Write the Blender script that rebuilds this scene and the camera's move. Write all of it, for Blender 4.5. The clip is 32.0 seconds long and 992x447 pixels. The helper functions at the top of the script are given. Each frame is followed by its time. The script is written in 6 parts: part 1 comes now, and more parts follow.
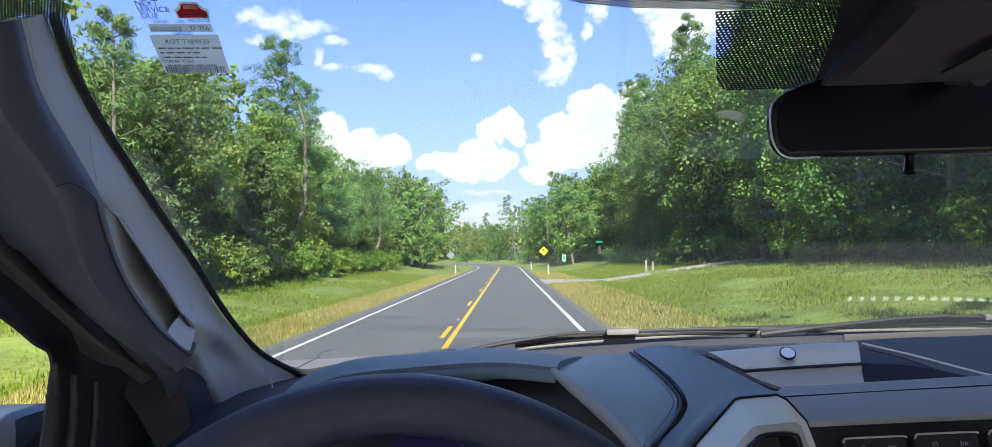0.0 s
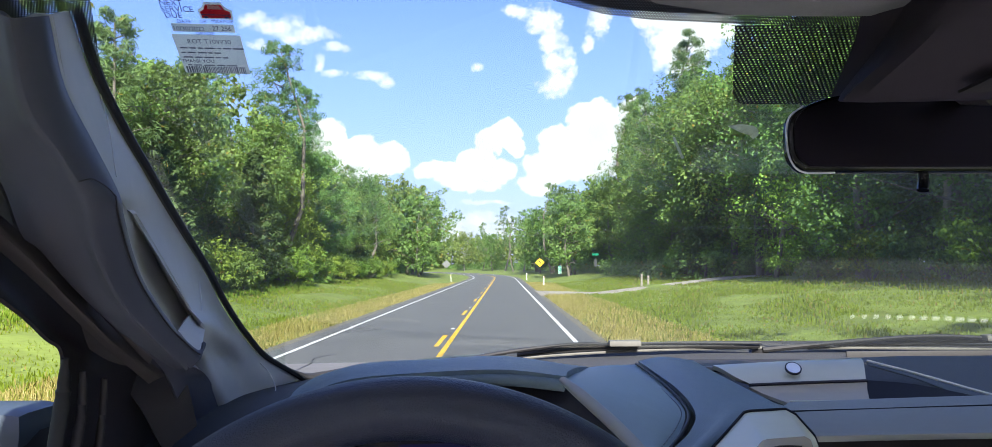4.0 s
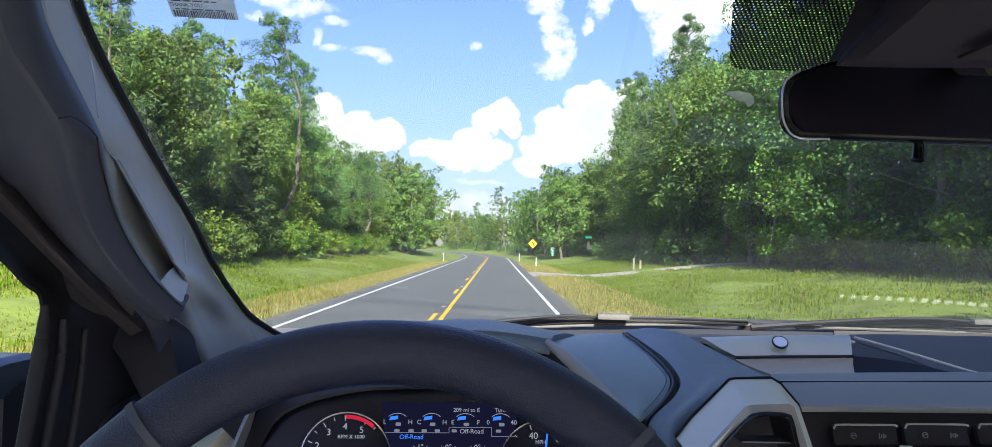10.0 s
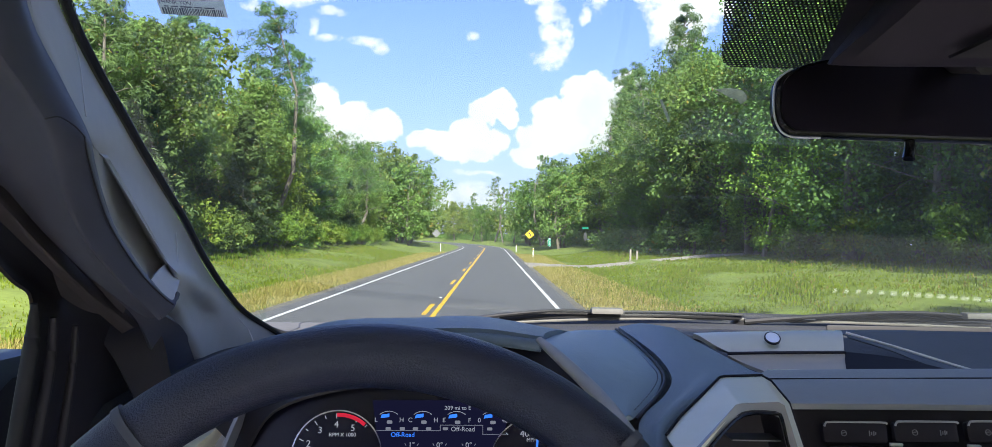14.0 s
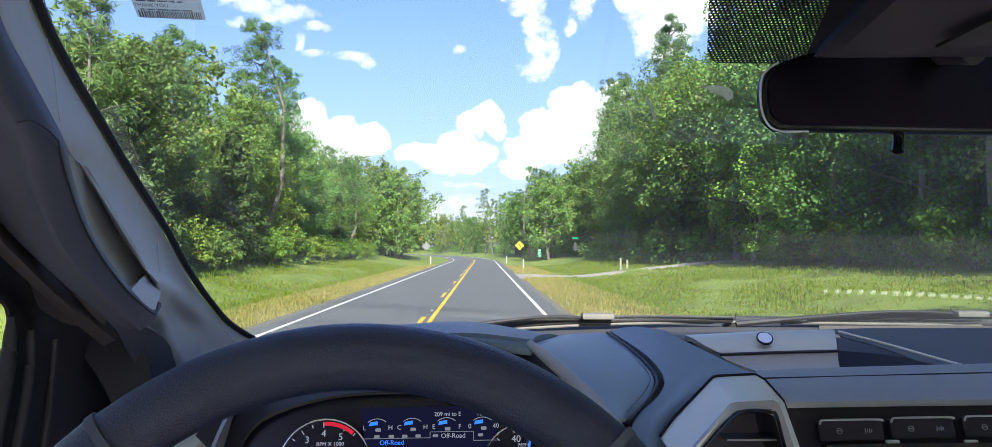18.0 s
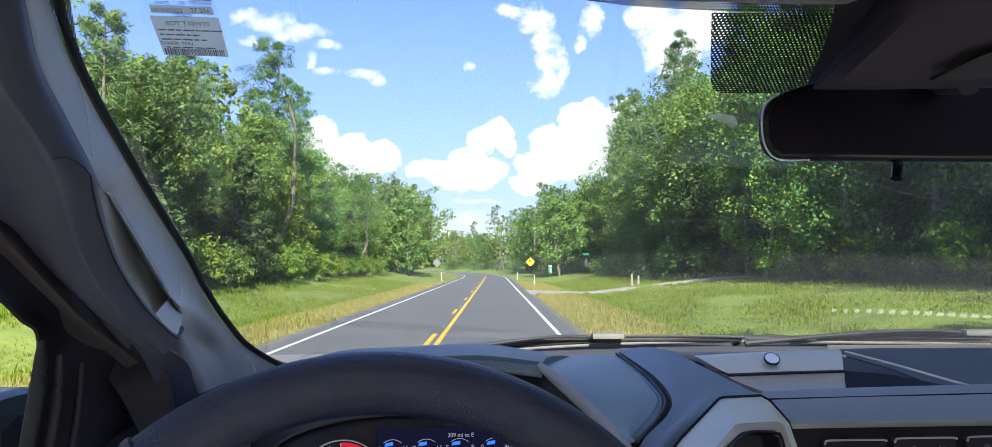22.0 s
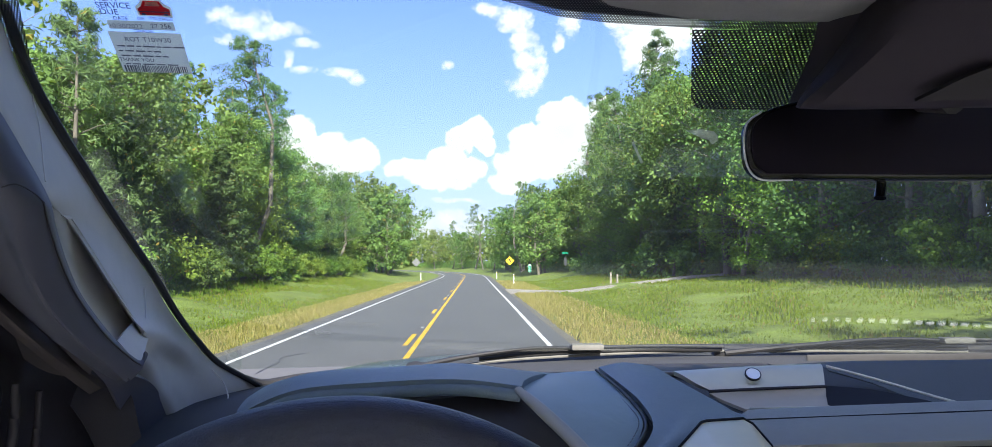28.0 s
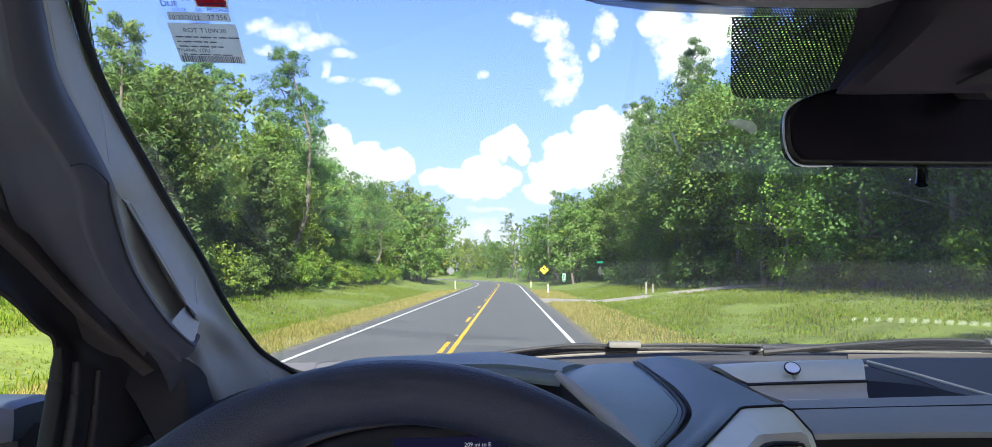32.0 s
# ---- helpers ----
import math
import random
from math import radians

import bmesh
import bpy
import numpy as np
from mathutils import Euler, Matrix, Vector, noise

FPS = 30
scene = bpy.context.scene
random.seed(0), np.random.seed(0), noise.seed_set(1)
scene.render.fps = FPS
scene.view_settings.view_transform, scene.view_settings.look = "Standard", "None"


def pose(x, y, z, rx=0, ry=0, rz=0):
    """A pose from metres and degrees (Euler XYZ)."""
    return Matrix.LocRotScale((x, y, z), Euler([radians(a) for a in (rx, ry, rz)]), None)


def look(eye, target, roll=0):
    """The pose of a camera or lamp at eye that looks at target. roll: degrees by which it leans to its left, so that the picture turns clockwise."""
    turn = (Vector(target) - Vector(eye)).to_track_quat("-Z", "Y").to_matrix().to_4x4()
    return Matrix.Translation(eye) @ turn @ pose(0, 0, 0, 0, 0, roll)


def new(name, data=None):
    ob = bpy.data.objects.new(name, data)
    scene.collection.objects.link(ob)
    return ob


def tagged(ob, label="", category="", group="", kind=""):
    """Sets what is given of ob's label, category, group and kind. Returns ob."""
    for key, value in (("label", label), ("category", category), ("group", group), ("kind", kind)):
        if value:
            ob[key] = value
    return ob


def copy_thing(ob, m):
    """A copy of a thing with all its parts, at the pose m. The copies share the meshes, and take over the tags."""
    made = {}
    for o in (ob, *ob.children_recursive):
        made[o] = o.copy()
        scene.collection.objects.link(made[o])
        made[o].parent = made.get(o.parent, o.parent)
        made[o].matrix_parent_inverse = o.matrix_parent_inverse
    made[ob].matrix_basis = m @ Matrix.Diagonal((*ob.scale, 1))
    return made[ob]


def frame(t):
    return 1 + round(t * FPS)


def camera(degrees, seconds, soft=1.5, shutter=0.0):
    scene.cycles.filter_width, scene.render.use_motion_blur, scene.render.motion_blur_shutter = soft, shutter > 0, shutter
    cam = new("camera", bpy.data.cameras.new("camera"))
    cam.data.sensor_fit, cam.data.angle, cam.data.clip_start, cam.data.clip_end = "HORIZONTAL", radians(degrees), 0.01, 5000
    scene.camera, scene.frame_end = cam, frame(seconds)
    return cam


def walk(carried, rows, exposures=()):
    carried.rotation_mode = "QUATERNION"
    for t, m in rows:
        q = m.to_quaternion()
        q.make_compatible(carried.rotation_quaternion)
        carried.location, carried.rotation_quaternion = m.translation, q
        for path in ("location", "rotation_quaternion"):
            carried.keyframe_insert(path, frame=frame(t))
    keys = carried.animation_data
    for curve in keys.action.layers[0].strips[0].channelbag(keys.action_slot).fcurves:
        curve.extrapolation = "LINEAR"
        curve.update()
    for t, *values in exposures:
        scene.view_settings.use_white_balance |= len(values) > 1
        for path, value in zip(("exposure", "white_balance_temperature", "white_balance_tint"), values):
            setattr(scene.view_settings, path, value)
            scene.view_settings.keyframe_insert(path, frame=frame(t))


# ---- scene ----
cam = camera(64.0, 32.0, 0.55)
PATH = [
    (0, pose(0.0077, -0.0045, 1.8436, 92.74, 1.84, 0.89)),
    (0.5, pose(0.0139, 0.0228, 1.8284, 92.78, 3.89, 0.87)),
    (1, pose(0.0019, 0.0105, 1.7998, 92.11, 3.81, 1.42)),
    (1.5, pose(0.0021, -0.0061, 1.8364, 92.83, 3.32, 0.99)),
    (2, pose(-0.0066, 0.0076, 1.8315, 92.56, 1.75, 0.39)),
    (2.5, pose(0.0025, 0.0067, 1.8344, 92.37, 1.39, 0.51)),
    (3, pose(-0.0045, -0.0087, 1.8485, 92.98, 0.95, 0.55)),
    (3.5, pose(-0.0085, -0.0090, 1.8459, 93.50, 0.69, 0.51)),
    (5.5, pose(-0.0033, 0.0043, 1.8297, 93.29, -0.32, 0.91)),
    (6, pose(0.0070, 0.0024, 1.8296, 93.40, -0.13, 0.63)),
    (6.5, pose(0.0020, -0.0047, 1.8338, 93.21, -0.16, 0.35)),
    (7, pose(0.0072, -0.0009, 1.8412, 92.85, 0.13, 0.46)),
    (7.5, pose(-0.0006, -0.0016, 1.8351, 92.92, -0.23, 0.06)),
    (8, pose(-0.0008, 0.0013, 1.8355, 93.00, -0.85, -0.24)),
    (8.5, pose(0.0005, -0.0049, 1.8366, 93.08, -0.70, 0.12)),
    (9, pose(-0.0041, 0.0090, 1.8293, 92.72, -0.68, 0.01)),
    (9.5, pose(-0.0061, 0.0026, 1.8248, 92.44, -1.02, -0.02)),
    (10, pose(-0.0037, 0.0030, 1.8219, 92.05, -1.30, 0.05)),
    (10.5, pose(0.0023, 0.0080, 1.8250, 91.68, -1.41, -0.06)),
    (11, pose(0.0044, 0.0091, 1.8244, 91.48, -0.99, -0.13)),
    (11.5, pose(-0.0066, 0.0013, 1.8280, 91.59, -0.84, -0.22)),
    (12, pose(-0.0113, -0.0052, 1.8198, 91.45, -1.48, -0.04)),
    (12.5, pose(0.0004, 0.0019, 1.8193, 91.44, -2.36, 0.35)),
    (13, pose(-0.0018, -0.0020, 1.8206, 91.09, -2.07, 0.26)),
    (13.5, pose(0.0065, 0.0031, 1.8283, 91.21, -1.93, 0.21)),
    (14, pose(0.0014, 0.0040, 1.8289, 91.38, -1.30, -0.17)),
    (14.5, pose(0.0027, -0.0016, 1.8346, 91.87, -1.00, -0.02)),
    (16.5, pose(-0.0042, 0.0006, 1.8257, 92.56, -0.44, -0.55)),
    (17, pose(-0.0008, 0.0009, 1.8272, 92.69, -0.65, -0.63)),
    (17.5, pose(0.0060, 0.0140, 1.8276, 92.22, 0.07, -0.51)),
    (18, pose(0.0040, 0.0154, 1.8200, 92.24, -0.18, -0.88)),
    (18.5, pose(-0.0144, -0.0145, 1.8316, 92.45, -0.90, -0.85)),
    (19, pose(-0.0050, -0.0052, 1.8223, 92.13, -0.70, -0.19)),
    (19.5, pose(-0.0166, -0.0066, 1.8167, 92.26, -1.07, 0.40)),
    (20, pose(-0.0155, -0.0067, 1.8148, 92.64, -1.05, 0.52)),
    (20.5, pose(-0.0064, -0.0092, 1.8192, 92.48, -1.16, 0.39)),
    (21, pose(-0.0027, -0.0076, 1.8200, 92.90, -0.55, 0.19)),
    (21.5, pose(0.0018, -0.0114, 1.8262, 93.13, -0.01, 0.19)),
    (22, pose(0.0034, -0.0090, 1.8282, 93.41, 0.02, -0.10)),
    (22.5, pose(0.0063, -0.0012, 1.8270, 93.29, 0.12, 0.05)),
    (23, pose(-0.0013, -0.0007, 1.8224, 93.39, -0.44, -0.24)),
    (23.5, pose(-0.0020, -0.0060, 1.8293, 93.22, -0.69, -0.46)),
    (24, pose(0.0033, -0.0029, 1.8243, 93.14, -0.78, -0.09)),
    (24.5, pose(0.0009, -0.0040, 1.8247, 93.26, -0.42, -0.14)),
    (25, pose(0.0094, 0.0024, 1.8351, 93.02, 0.71, -0.52)),
    (25.5, pose(0.0111, 0.0009, 1.8340, 93.40, 1.21, -0.69)),
    (27.5, pose(0.0098, 0.0063, 1.8507, 93.08, 0.35, -1.06)),
    (28, pose(0.0065, 0.0117, 1.8494, 93.33, 0.35, -1.58)),
    (28.5, pose(-0.0020, 0.0077, 1.8432, 93.44, 0.30, -1.08)),
    (29, pose(0.0037, 0.0079, 1.8375, 93.54, -0.00, -0.81)),
    (29.5, pose(0.0060, 0.0056, 1.8395, 93.46, 0.73, -0.38)),
    (30, pose(0.0026, 0.0050, 1.8377, 93.71, 1.24, -0.13)),
    (30.5, pose(0.0067, 0.0093, 1.8415, 93.56, 1.96, -0.00)),
    (31, pose(-0.0059, 0.0022, 1.8364, 94.15, 1.78, -0.08)),
    (31.5, pose(0.0029, 0.0043, 1.8338, 93.86, 1.19, 0.10)),
    (32, pose(0.0000, -0.0024, 1.8278, 93.99, -0.03, 0.88)),
]

walk(cam, PATH, ((0, 1.48), (3, 1.5), (5.5, 1.68), (8, 1.65), (10, 1.52), (12.5, 1.45), (14.5, 1.52), (17, 1.6), (25, 1.55), (28, 1.58), (32, 1.6)))

# ---- sky, clouds, sun ----
SUN_EL, SUN_AZ = 31.0, 176.0            # degrees above the horizon, clockwise from straight ahead


class Nodes:
    """Small helper to wire shader nodes."""

    def __init__(self, tree):
        self.t = tree

    def add(self, kind, **values):
        n = self.t.nodes.new(kind)
        for key, value in values.items():
            if key in n.inputs:
                n.inputs[key].default_value = value
        return n

    def link(self, a, b):
        self.t.links.new(a, b)

    def math(self, op, a, b=None, c=None, clamp=False):
        n = self.t.nodes.new("ShaderNodeMath")
        n.operation, n.use_clamp = op, clamp
        for i, v in enumerate((a, b, c)):
            if v is None:
                continue
            if isinstance(v, (int, float)):
                n.inputs[i].default_value = v
            else:
                self.link(v, n.inputs[i])
        return n.outputs[0]

    def noise(self, vec, scale, detail=4.0, rough=0.55):
        n = self.add("ShaderNodeTexNoise", Scale=scale, Detail=detail, Roughness=rough)
        self.link(vec, n.inputs["Vector"])
        return n.outputs["Fac"]

    def mix(self, fac, a, b):
        n = self.t.nodes.new("ShaderNodeMix")
        n.data_type = "RGBA"
        for sock, v in ((n.inputs[0], fac), (n.inputs[6], a), (n.inputs[7], b)):
            if isinstance(v, (int, float)):
                sock.default_value = v
            elif isinstance(v, tuple):
                sock.default_value = (*v, 1.0) if len(v) == 3 else v
            else:
                self.link(v, sock)
        return n.outputs[2]


world = bpy.data.worlds.new("sky")
scene.world = world
world.use_nodes = True
wt = world.node_tree
wt.nodes.clear()
W = Nodes(wt)
coord = W.add("ShaderNodeTexCoord").outputs["Generated"]
sky = wt.nodes.new("ShaderNodeTexSky")
sky.sky_type, sky.sun_disc = "NISHITA", False
sky.sun_elevation, sky.sun_rotation = radians(SUN_EL), radians(SUN_AZ)
sky.air_density, sky.dust_density, sky.ozone_density = 1.0, 0.6, 1.6
sep = W.add("ShaderNodeSeparateXYZ")
W.link(coord, sep.inputs[0])
dx, dy, dz = sep.outputs
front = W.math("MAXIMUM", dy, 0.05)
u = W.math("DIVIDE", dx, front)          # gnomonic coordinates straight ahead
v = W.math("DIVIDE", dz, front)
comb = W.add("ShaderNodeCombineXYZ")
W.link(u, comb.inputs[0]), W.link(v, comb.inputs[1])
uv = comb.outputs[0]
puff = W.noise(uv, 20.0, 6.0, 0.6)
fine = W.noise(uv, 38.0, 10.0, 0.74)
big = W.add("ShaderNodeTexNoise", Scale=15.0, Detail=5.0, Roughness=0.6)
W.link(uv, big.inputs["Vector"])


def vector(op, a, b):
    n = wt.nodes.new("ShaderNodeVectorMath")
    n.operation = op
    for sock, val in zip(n.inputs, (a, b)):
        if isinstance(val, tuple):
            sock.default_value = val
        else:
            W.link(val, sock)
    return n.outputs["Value"] if op == "DOT_PRODUCT" else n.outputs[0]


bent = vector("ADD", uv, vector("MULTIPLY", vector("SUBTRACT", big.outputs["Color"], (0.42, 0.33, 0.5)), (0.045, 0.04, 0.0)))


def heap(blobs):
    """How deep a point lies inside the nearest of the blobs: centre u, v and half sizes."""
    cover = None
    for cu, cv, ru, rv in blobs:
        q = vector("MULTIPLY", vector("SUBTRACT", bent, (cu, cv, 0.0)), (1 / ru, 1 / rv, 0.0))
        one = W.math("SUBTRACT", 1.0, vector("DOT_PRODUCT", q, q))
        cover = one if cover is None else W.math("MAXIMUM", cover, one)
    return cover


# cumulus heaps low ahead, a broken one higher up
HEAP_A = ((-0.221, 0.177, 0.028, 0.024), (-0.260, 0.168, 0.046, 0.019), (-0.177, 0.163, 0.028, 0.023), (-0.145, 0.149, 0.027, 0.026), (-0.193, 0.140, 0.060, 0.032), (-0.255, 0.142, 0.066, 0.024), (-0.309, 0.160, 0.028, 0.014))
HEAP_B = ((0.008, 0.184, 0.024, 0.023), (-0.012, 0.170, 0.023, 0.021), (-0.032, 0.142, 0.031, 0.020), (-0.078, 0.137, 0.036, 0.016), (-0.040, 0.124, 0.051, 0.017), (-0.004, 0.132, 0.025, 0.019), (0.017, 0.168, 0.013, 0.017))
HEAP_C = ((0.118, 0.198, 0.034, 0.028), (0.170, 0.205, 0.032, 0.025), (0.144, 0.188, 0.048, 0.029), (0.080, 0.171, 0.038, 0.025), (0.096, 0.151, 0.054, 0.030), (0.056, 0.138, 0.033, 0.025), (0.140, 0.158, 0.037, 0.029), (0.044, 0.118, 0.024, 0.016))
HEAP_D = ((0.205, 0.332, 0.032, 0.029), (0.242, 0.307, 0.048, 0.041), (0.225, 0.289, 0.038, 0.029), (0.270, 0.328, 0.043, 0.036), (0.237, 0.264, 0.029, 0.019))
# thin torn cloud: an upright wisp, streaks of cirrus, a pale bank above the woods
WISP_A = ((0.027, 0.340, 0.026, 0.012), (0.055, 0.329, 0.026, 0.018), (0.069, 0.300, 0.020, 0.026), (0.070, 0.271, 0.021, 0.028), (0.073, 0.245, 0.028, 0.021), (0.090, 0.269, 0.012, 0.028), (0.128, 0.327, 0.018, 0.032), (0.116, 0.298, 0.009, 0.013))
CIRRUS = ((-0.285, 0.323, 0.040, 0.013), (-0.246, 0.311, 0.044, 0.010), (-0.319, 0.332, 0.022, 0.013), (-0.212, 0.297, 0.026, 0.006), (-0.310, 0.301, 0.017, 0.005), (-0.235, 0.275, 0.008, 0.015), (-0.167, 0.256, 0.026, 0.008), (-0.144, 0.248, 0.012, 0.008), (-0.215, 0.262, 0.022, 0.006), (-0.025, 0.266, 0.008, 0.006))
BANK = ((-0.039, 0.065, 0.045, 0.018), (-0.003, 0.060, 0.046, 0.016), (-0.063, 0.051, 0.030, 0.018), (-0.017, 0.094, 0.038, 0.004), (0.45, 0.17, 0.15, 0.05), (-0.6, 0.16, 0.13, 0.05))
rag = W.math("MULTIPLY", W.math("SUBTRACT", fine, 0.5), 1.9)
solid = W.math("MULTIPLY", W.math("ADD", heap(HEAP_A + HEAP_B + HEAP_C), rag), 4.5, clamp=True)
broken = W.math("MULTIPLY", W.math("ADD", heap(HEAP_D), W.math("MULTIPLY", rag, 1.5)), 1.6, clamp=True)
torn = W.math("MULTIPLY", W.math("ADD", heap(WISP_A), W.math("MULTIPLY", rag, 2.4)), 1.1, clamp=True)
thin = W.math("MULTIPLY", W.math("ADD", heap(CIRRUS + BANK), W.math("MULTIPLY", rag, 2.2)), 0.75, clamp=True)
mask_front = W.math("MAXIMUM", W.math("MAXIMUM", solid, broken), W.math("MAXIMUM", torn, thin))
# the same fair-weather clouds over the unseen sky, thickened to whiten the light inside
wide = W.math("MULTIPLY", W.math("SUBTRACT", W.noise(coord, 3.2, 7.0, 0.6), 0.49), 6.0, clamp=True)
ahead = W.math("MULTIPLY", W.math("SUBTRACT", dy, 0.55), 4.0, clamp=True)
cloud = W.math("ADD", W.math("MULTIPLY", mask_front, ahead), W.math("MULTIPLY", wide, W.math("SUBTRACT", 1.0, ahead)), clamp=True)
cloud = W.math("MULTIPLY", cloud, W.math("MULTIPLY", W.math("ADD", dz, 0.02), 30.0, clamp=True))
shade = W.mix(W.math("MULTIPLY", W.math("SUBTRACT", puff, 0.35), 2.2, clamp=True), (4.3, 4.45, 4.7), (6.0, 6.0, 6.0))
haze = W.math("SUBTRACT", 1.0, W.math("MULTIPLY", dz, 2.6, clamp=True))
tint = W.t.nodes.new("ShaderNodeMix")
tint.data_type, tint.blend_type = "RGBA", "MULTIPLY"
tint.inputs[0].default_value = 1.0
tint.inputs[7].default_value = (1.07, 0.92, 1.22, 1)
W.link(sky.outputs[0], tint.inputs[6])
gain = tint.outputs[2]
hsv = W.add("ShaderNodeHueSaturation", Saturation=1.2, Value=0.92)
W.link(gain, hsv.inputs["Color"])
blue = W.mix(W.math("MULTIPLY", haze, 0.75), hsv.outputs[0], (1.75, 2.4, 3.9))
bg = W.add("ShaderNodeBackground", Strength=0.1)
W.link(W.mix(cloud, blue, shade), bg.inputs[0])
wout = W.add("ShaderNodeOutputWorld")
W.link(bg.outputs[0], wout.inputs[0])

sun_data = bpy.data.lights.new("sun", "SUN")
sun_data.energy, sun_data.angle, sun_data.color = 5.0, radians(0.53), (1.0, 0.95, 0.86)
sun = new("sun", sun_data)
ca, sa = math.cos(radians(SUN_EL)), math.sin(radians(SUN_EL))
to_sun = Vector((ca * math.sin(radians(SUN_AZ)), ca * math.cos(radians(SUN_AZ)), sa))
sun.matrix_world = look((0, -30, 60), Vector((0, -30, 60)) - to_sun)

# ---- materials ----
def mat(name, base, rough=0.6, metal=0.0, var=0.15, scale=12.0, bump=0.0, bscale=300.0, spec=0.4, second=None, per=0.0, rvar=0.08, space="Object"):
    """A surface with variation at two scales and fine relief; second: a colour that shows in worn or stained patches; per: variation from object to object."""
    m = bpy.data.materials.new(name)
    m.use_nodes = True
    t = m.node_tree
    t.nodes.clear()
    N = Nodes(t)
    out = N.add("ShaderNodeOutputMaterial")
    p = N.add("ShaderNodeBsdfPrincipled", Roughness=rough, Metallic=metal)
    p.inputs["Specular IOR Level"].default_value = spec
    N.link(p.outputs[0], out.inputs[0])
    vec = N.add("ShaderNodeTexCoord").outputs[space]
    big, small = N.noise(vec, scale, 5.0), N.noise(vec, scale * 9, 3.0)
    lo, hi = tuple(c * (1 - var) for c in base), tuple(min(1, c * (1 + var)) for c in base)
    f = N.math("ADD", N.math("MULTIPLY", N.math("SUBTRACT", big, 0.5), 1.8), N.math("MULTIPLY", small, 1.0), clamp=True)
    col = N.mix(f, lo, hi)
    if second:
        patch = N.math("MULTIPLY", N.math("SUBTRACT", N.noise(vec, scale * 0.45, 6.0, 0.65), 0.55), 6.0, clamp=True)
        col = N.mix(patch, col, second)
    if per:
        info = t.nodes.new("ShaderNodeObjectInfo")
        h = N.add("ShaderNodeHueSaturation")
        N.link(N.math("ADD", N.math("MULTIPLY", info.outputs["Random"], 2 * per), 1 - per), h.inputs["Value"])
        N.link(col, h.inputs["Color"])
        col = h.outputs[0]
    N.link(col, p.inputs["Base Color"])
    N.link(N.math("ADD", N.math("MULTIPLY", N.math("SUBTRACT", big, 0.5), rvar * 4), rough, clamp=True), p.inputs["Roughness"])
    if bump:
        b = N.add("ShaderNodeBump", Strength=bump, Distance=0.01)
        N.link(N.noise(vec, bscale, 3.0), b.inputs["Height"])
        N.link(b.outputs[0], p.inputs["Normal"])
    return m


def glow(name, color, strength):
    m = bpy.data.materials.new(name)
    m.use_nodes = True
    t = m.node_tree
    t.nodes.clear()
    N = Nodes(t)
    e = N.add("ShaderNodeEmission", Color=(*color, 1), Strength=strength)
    N.link(e.outputs[0], N.add("ShaderNodeOutputMaterial").inputs[0])
    return m


def glass(name, tint, ior=1.5, film=0.0):
    """Thin clear pane: passes light straight on, mirrors by Fresnel; film: a thin layer of dust that scatters a little light."""
    m = bpy.data.materials.new(name)
    m.use_nodes = True
    t = m.node_tree
    t.nodes.clear()
    N = Nodes(t)
    out = N.add("ShaderNodeOutputMaterial")
    tr = N.add("ShaderNodeBsdfTransparent", Color=(*tint, 1))
    gl = N.add("ShaderNodeBsdfGlossy", Roughness=0.015)
    face = N.add("ShaderNodeLayerWeight", Blend=0.5).outputs["Facing"]
    r0 = ((ior - 1) / (ior + 1)) ** 2
    refl = N.math("ADD", N.math("MULTIPLY", N.math("POWER", face, 5.0), 1 - r0), r0)
    ms = N.add("ShaderNodeMixShader")
    N.link(refl, ms.inputs[0]), N.link(tr.outputs[0], ms.inputs[1]), N.link(gl.outputs[0], ms.inputs[2])
    last = ms.outputs[0]
    if film:
        vec = N.add("ShaderNodeTexCoord").outputs["Object"]
        dust = N.add("ShaderNodeBsdfTranslucent", Color=(0.75, 0.8, 0.8, 1))
        m2 = N.add("ShaderNodeMixShader")
        specks = N.math("MULTIPLY", N.math("SUBTRACT", N.noise(vec, 130.0, 2.0), 0.74), 6.0, clamp=True)
        f = N.math("ADD", N.math("MULTIPLY", N.noise(vec, 5.0, 5.0), film), N.math("MULTIPLY", specks, 0.22))
        N.link(f, m2.inputs[0]), N.link(last, m2.inputs[1]), N.link(dust.outputs[0], m2.inputs[2])
        last = m2.outputs[0]
    N.link(last, out.inputs[0])
    return m


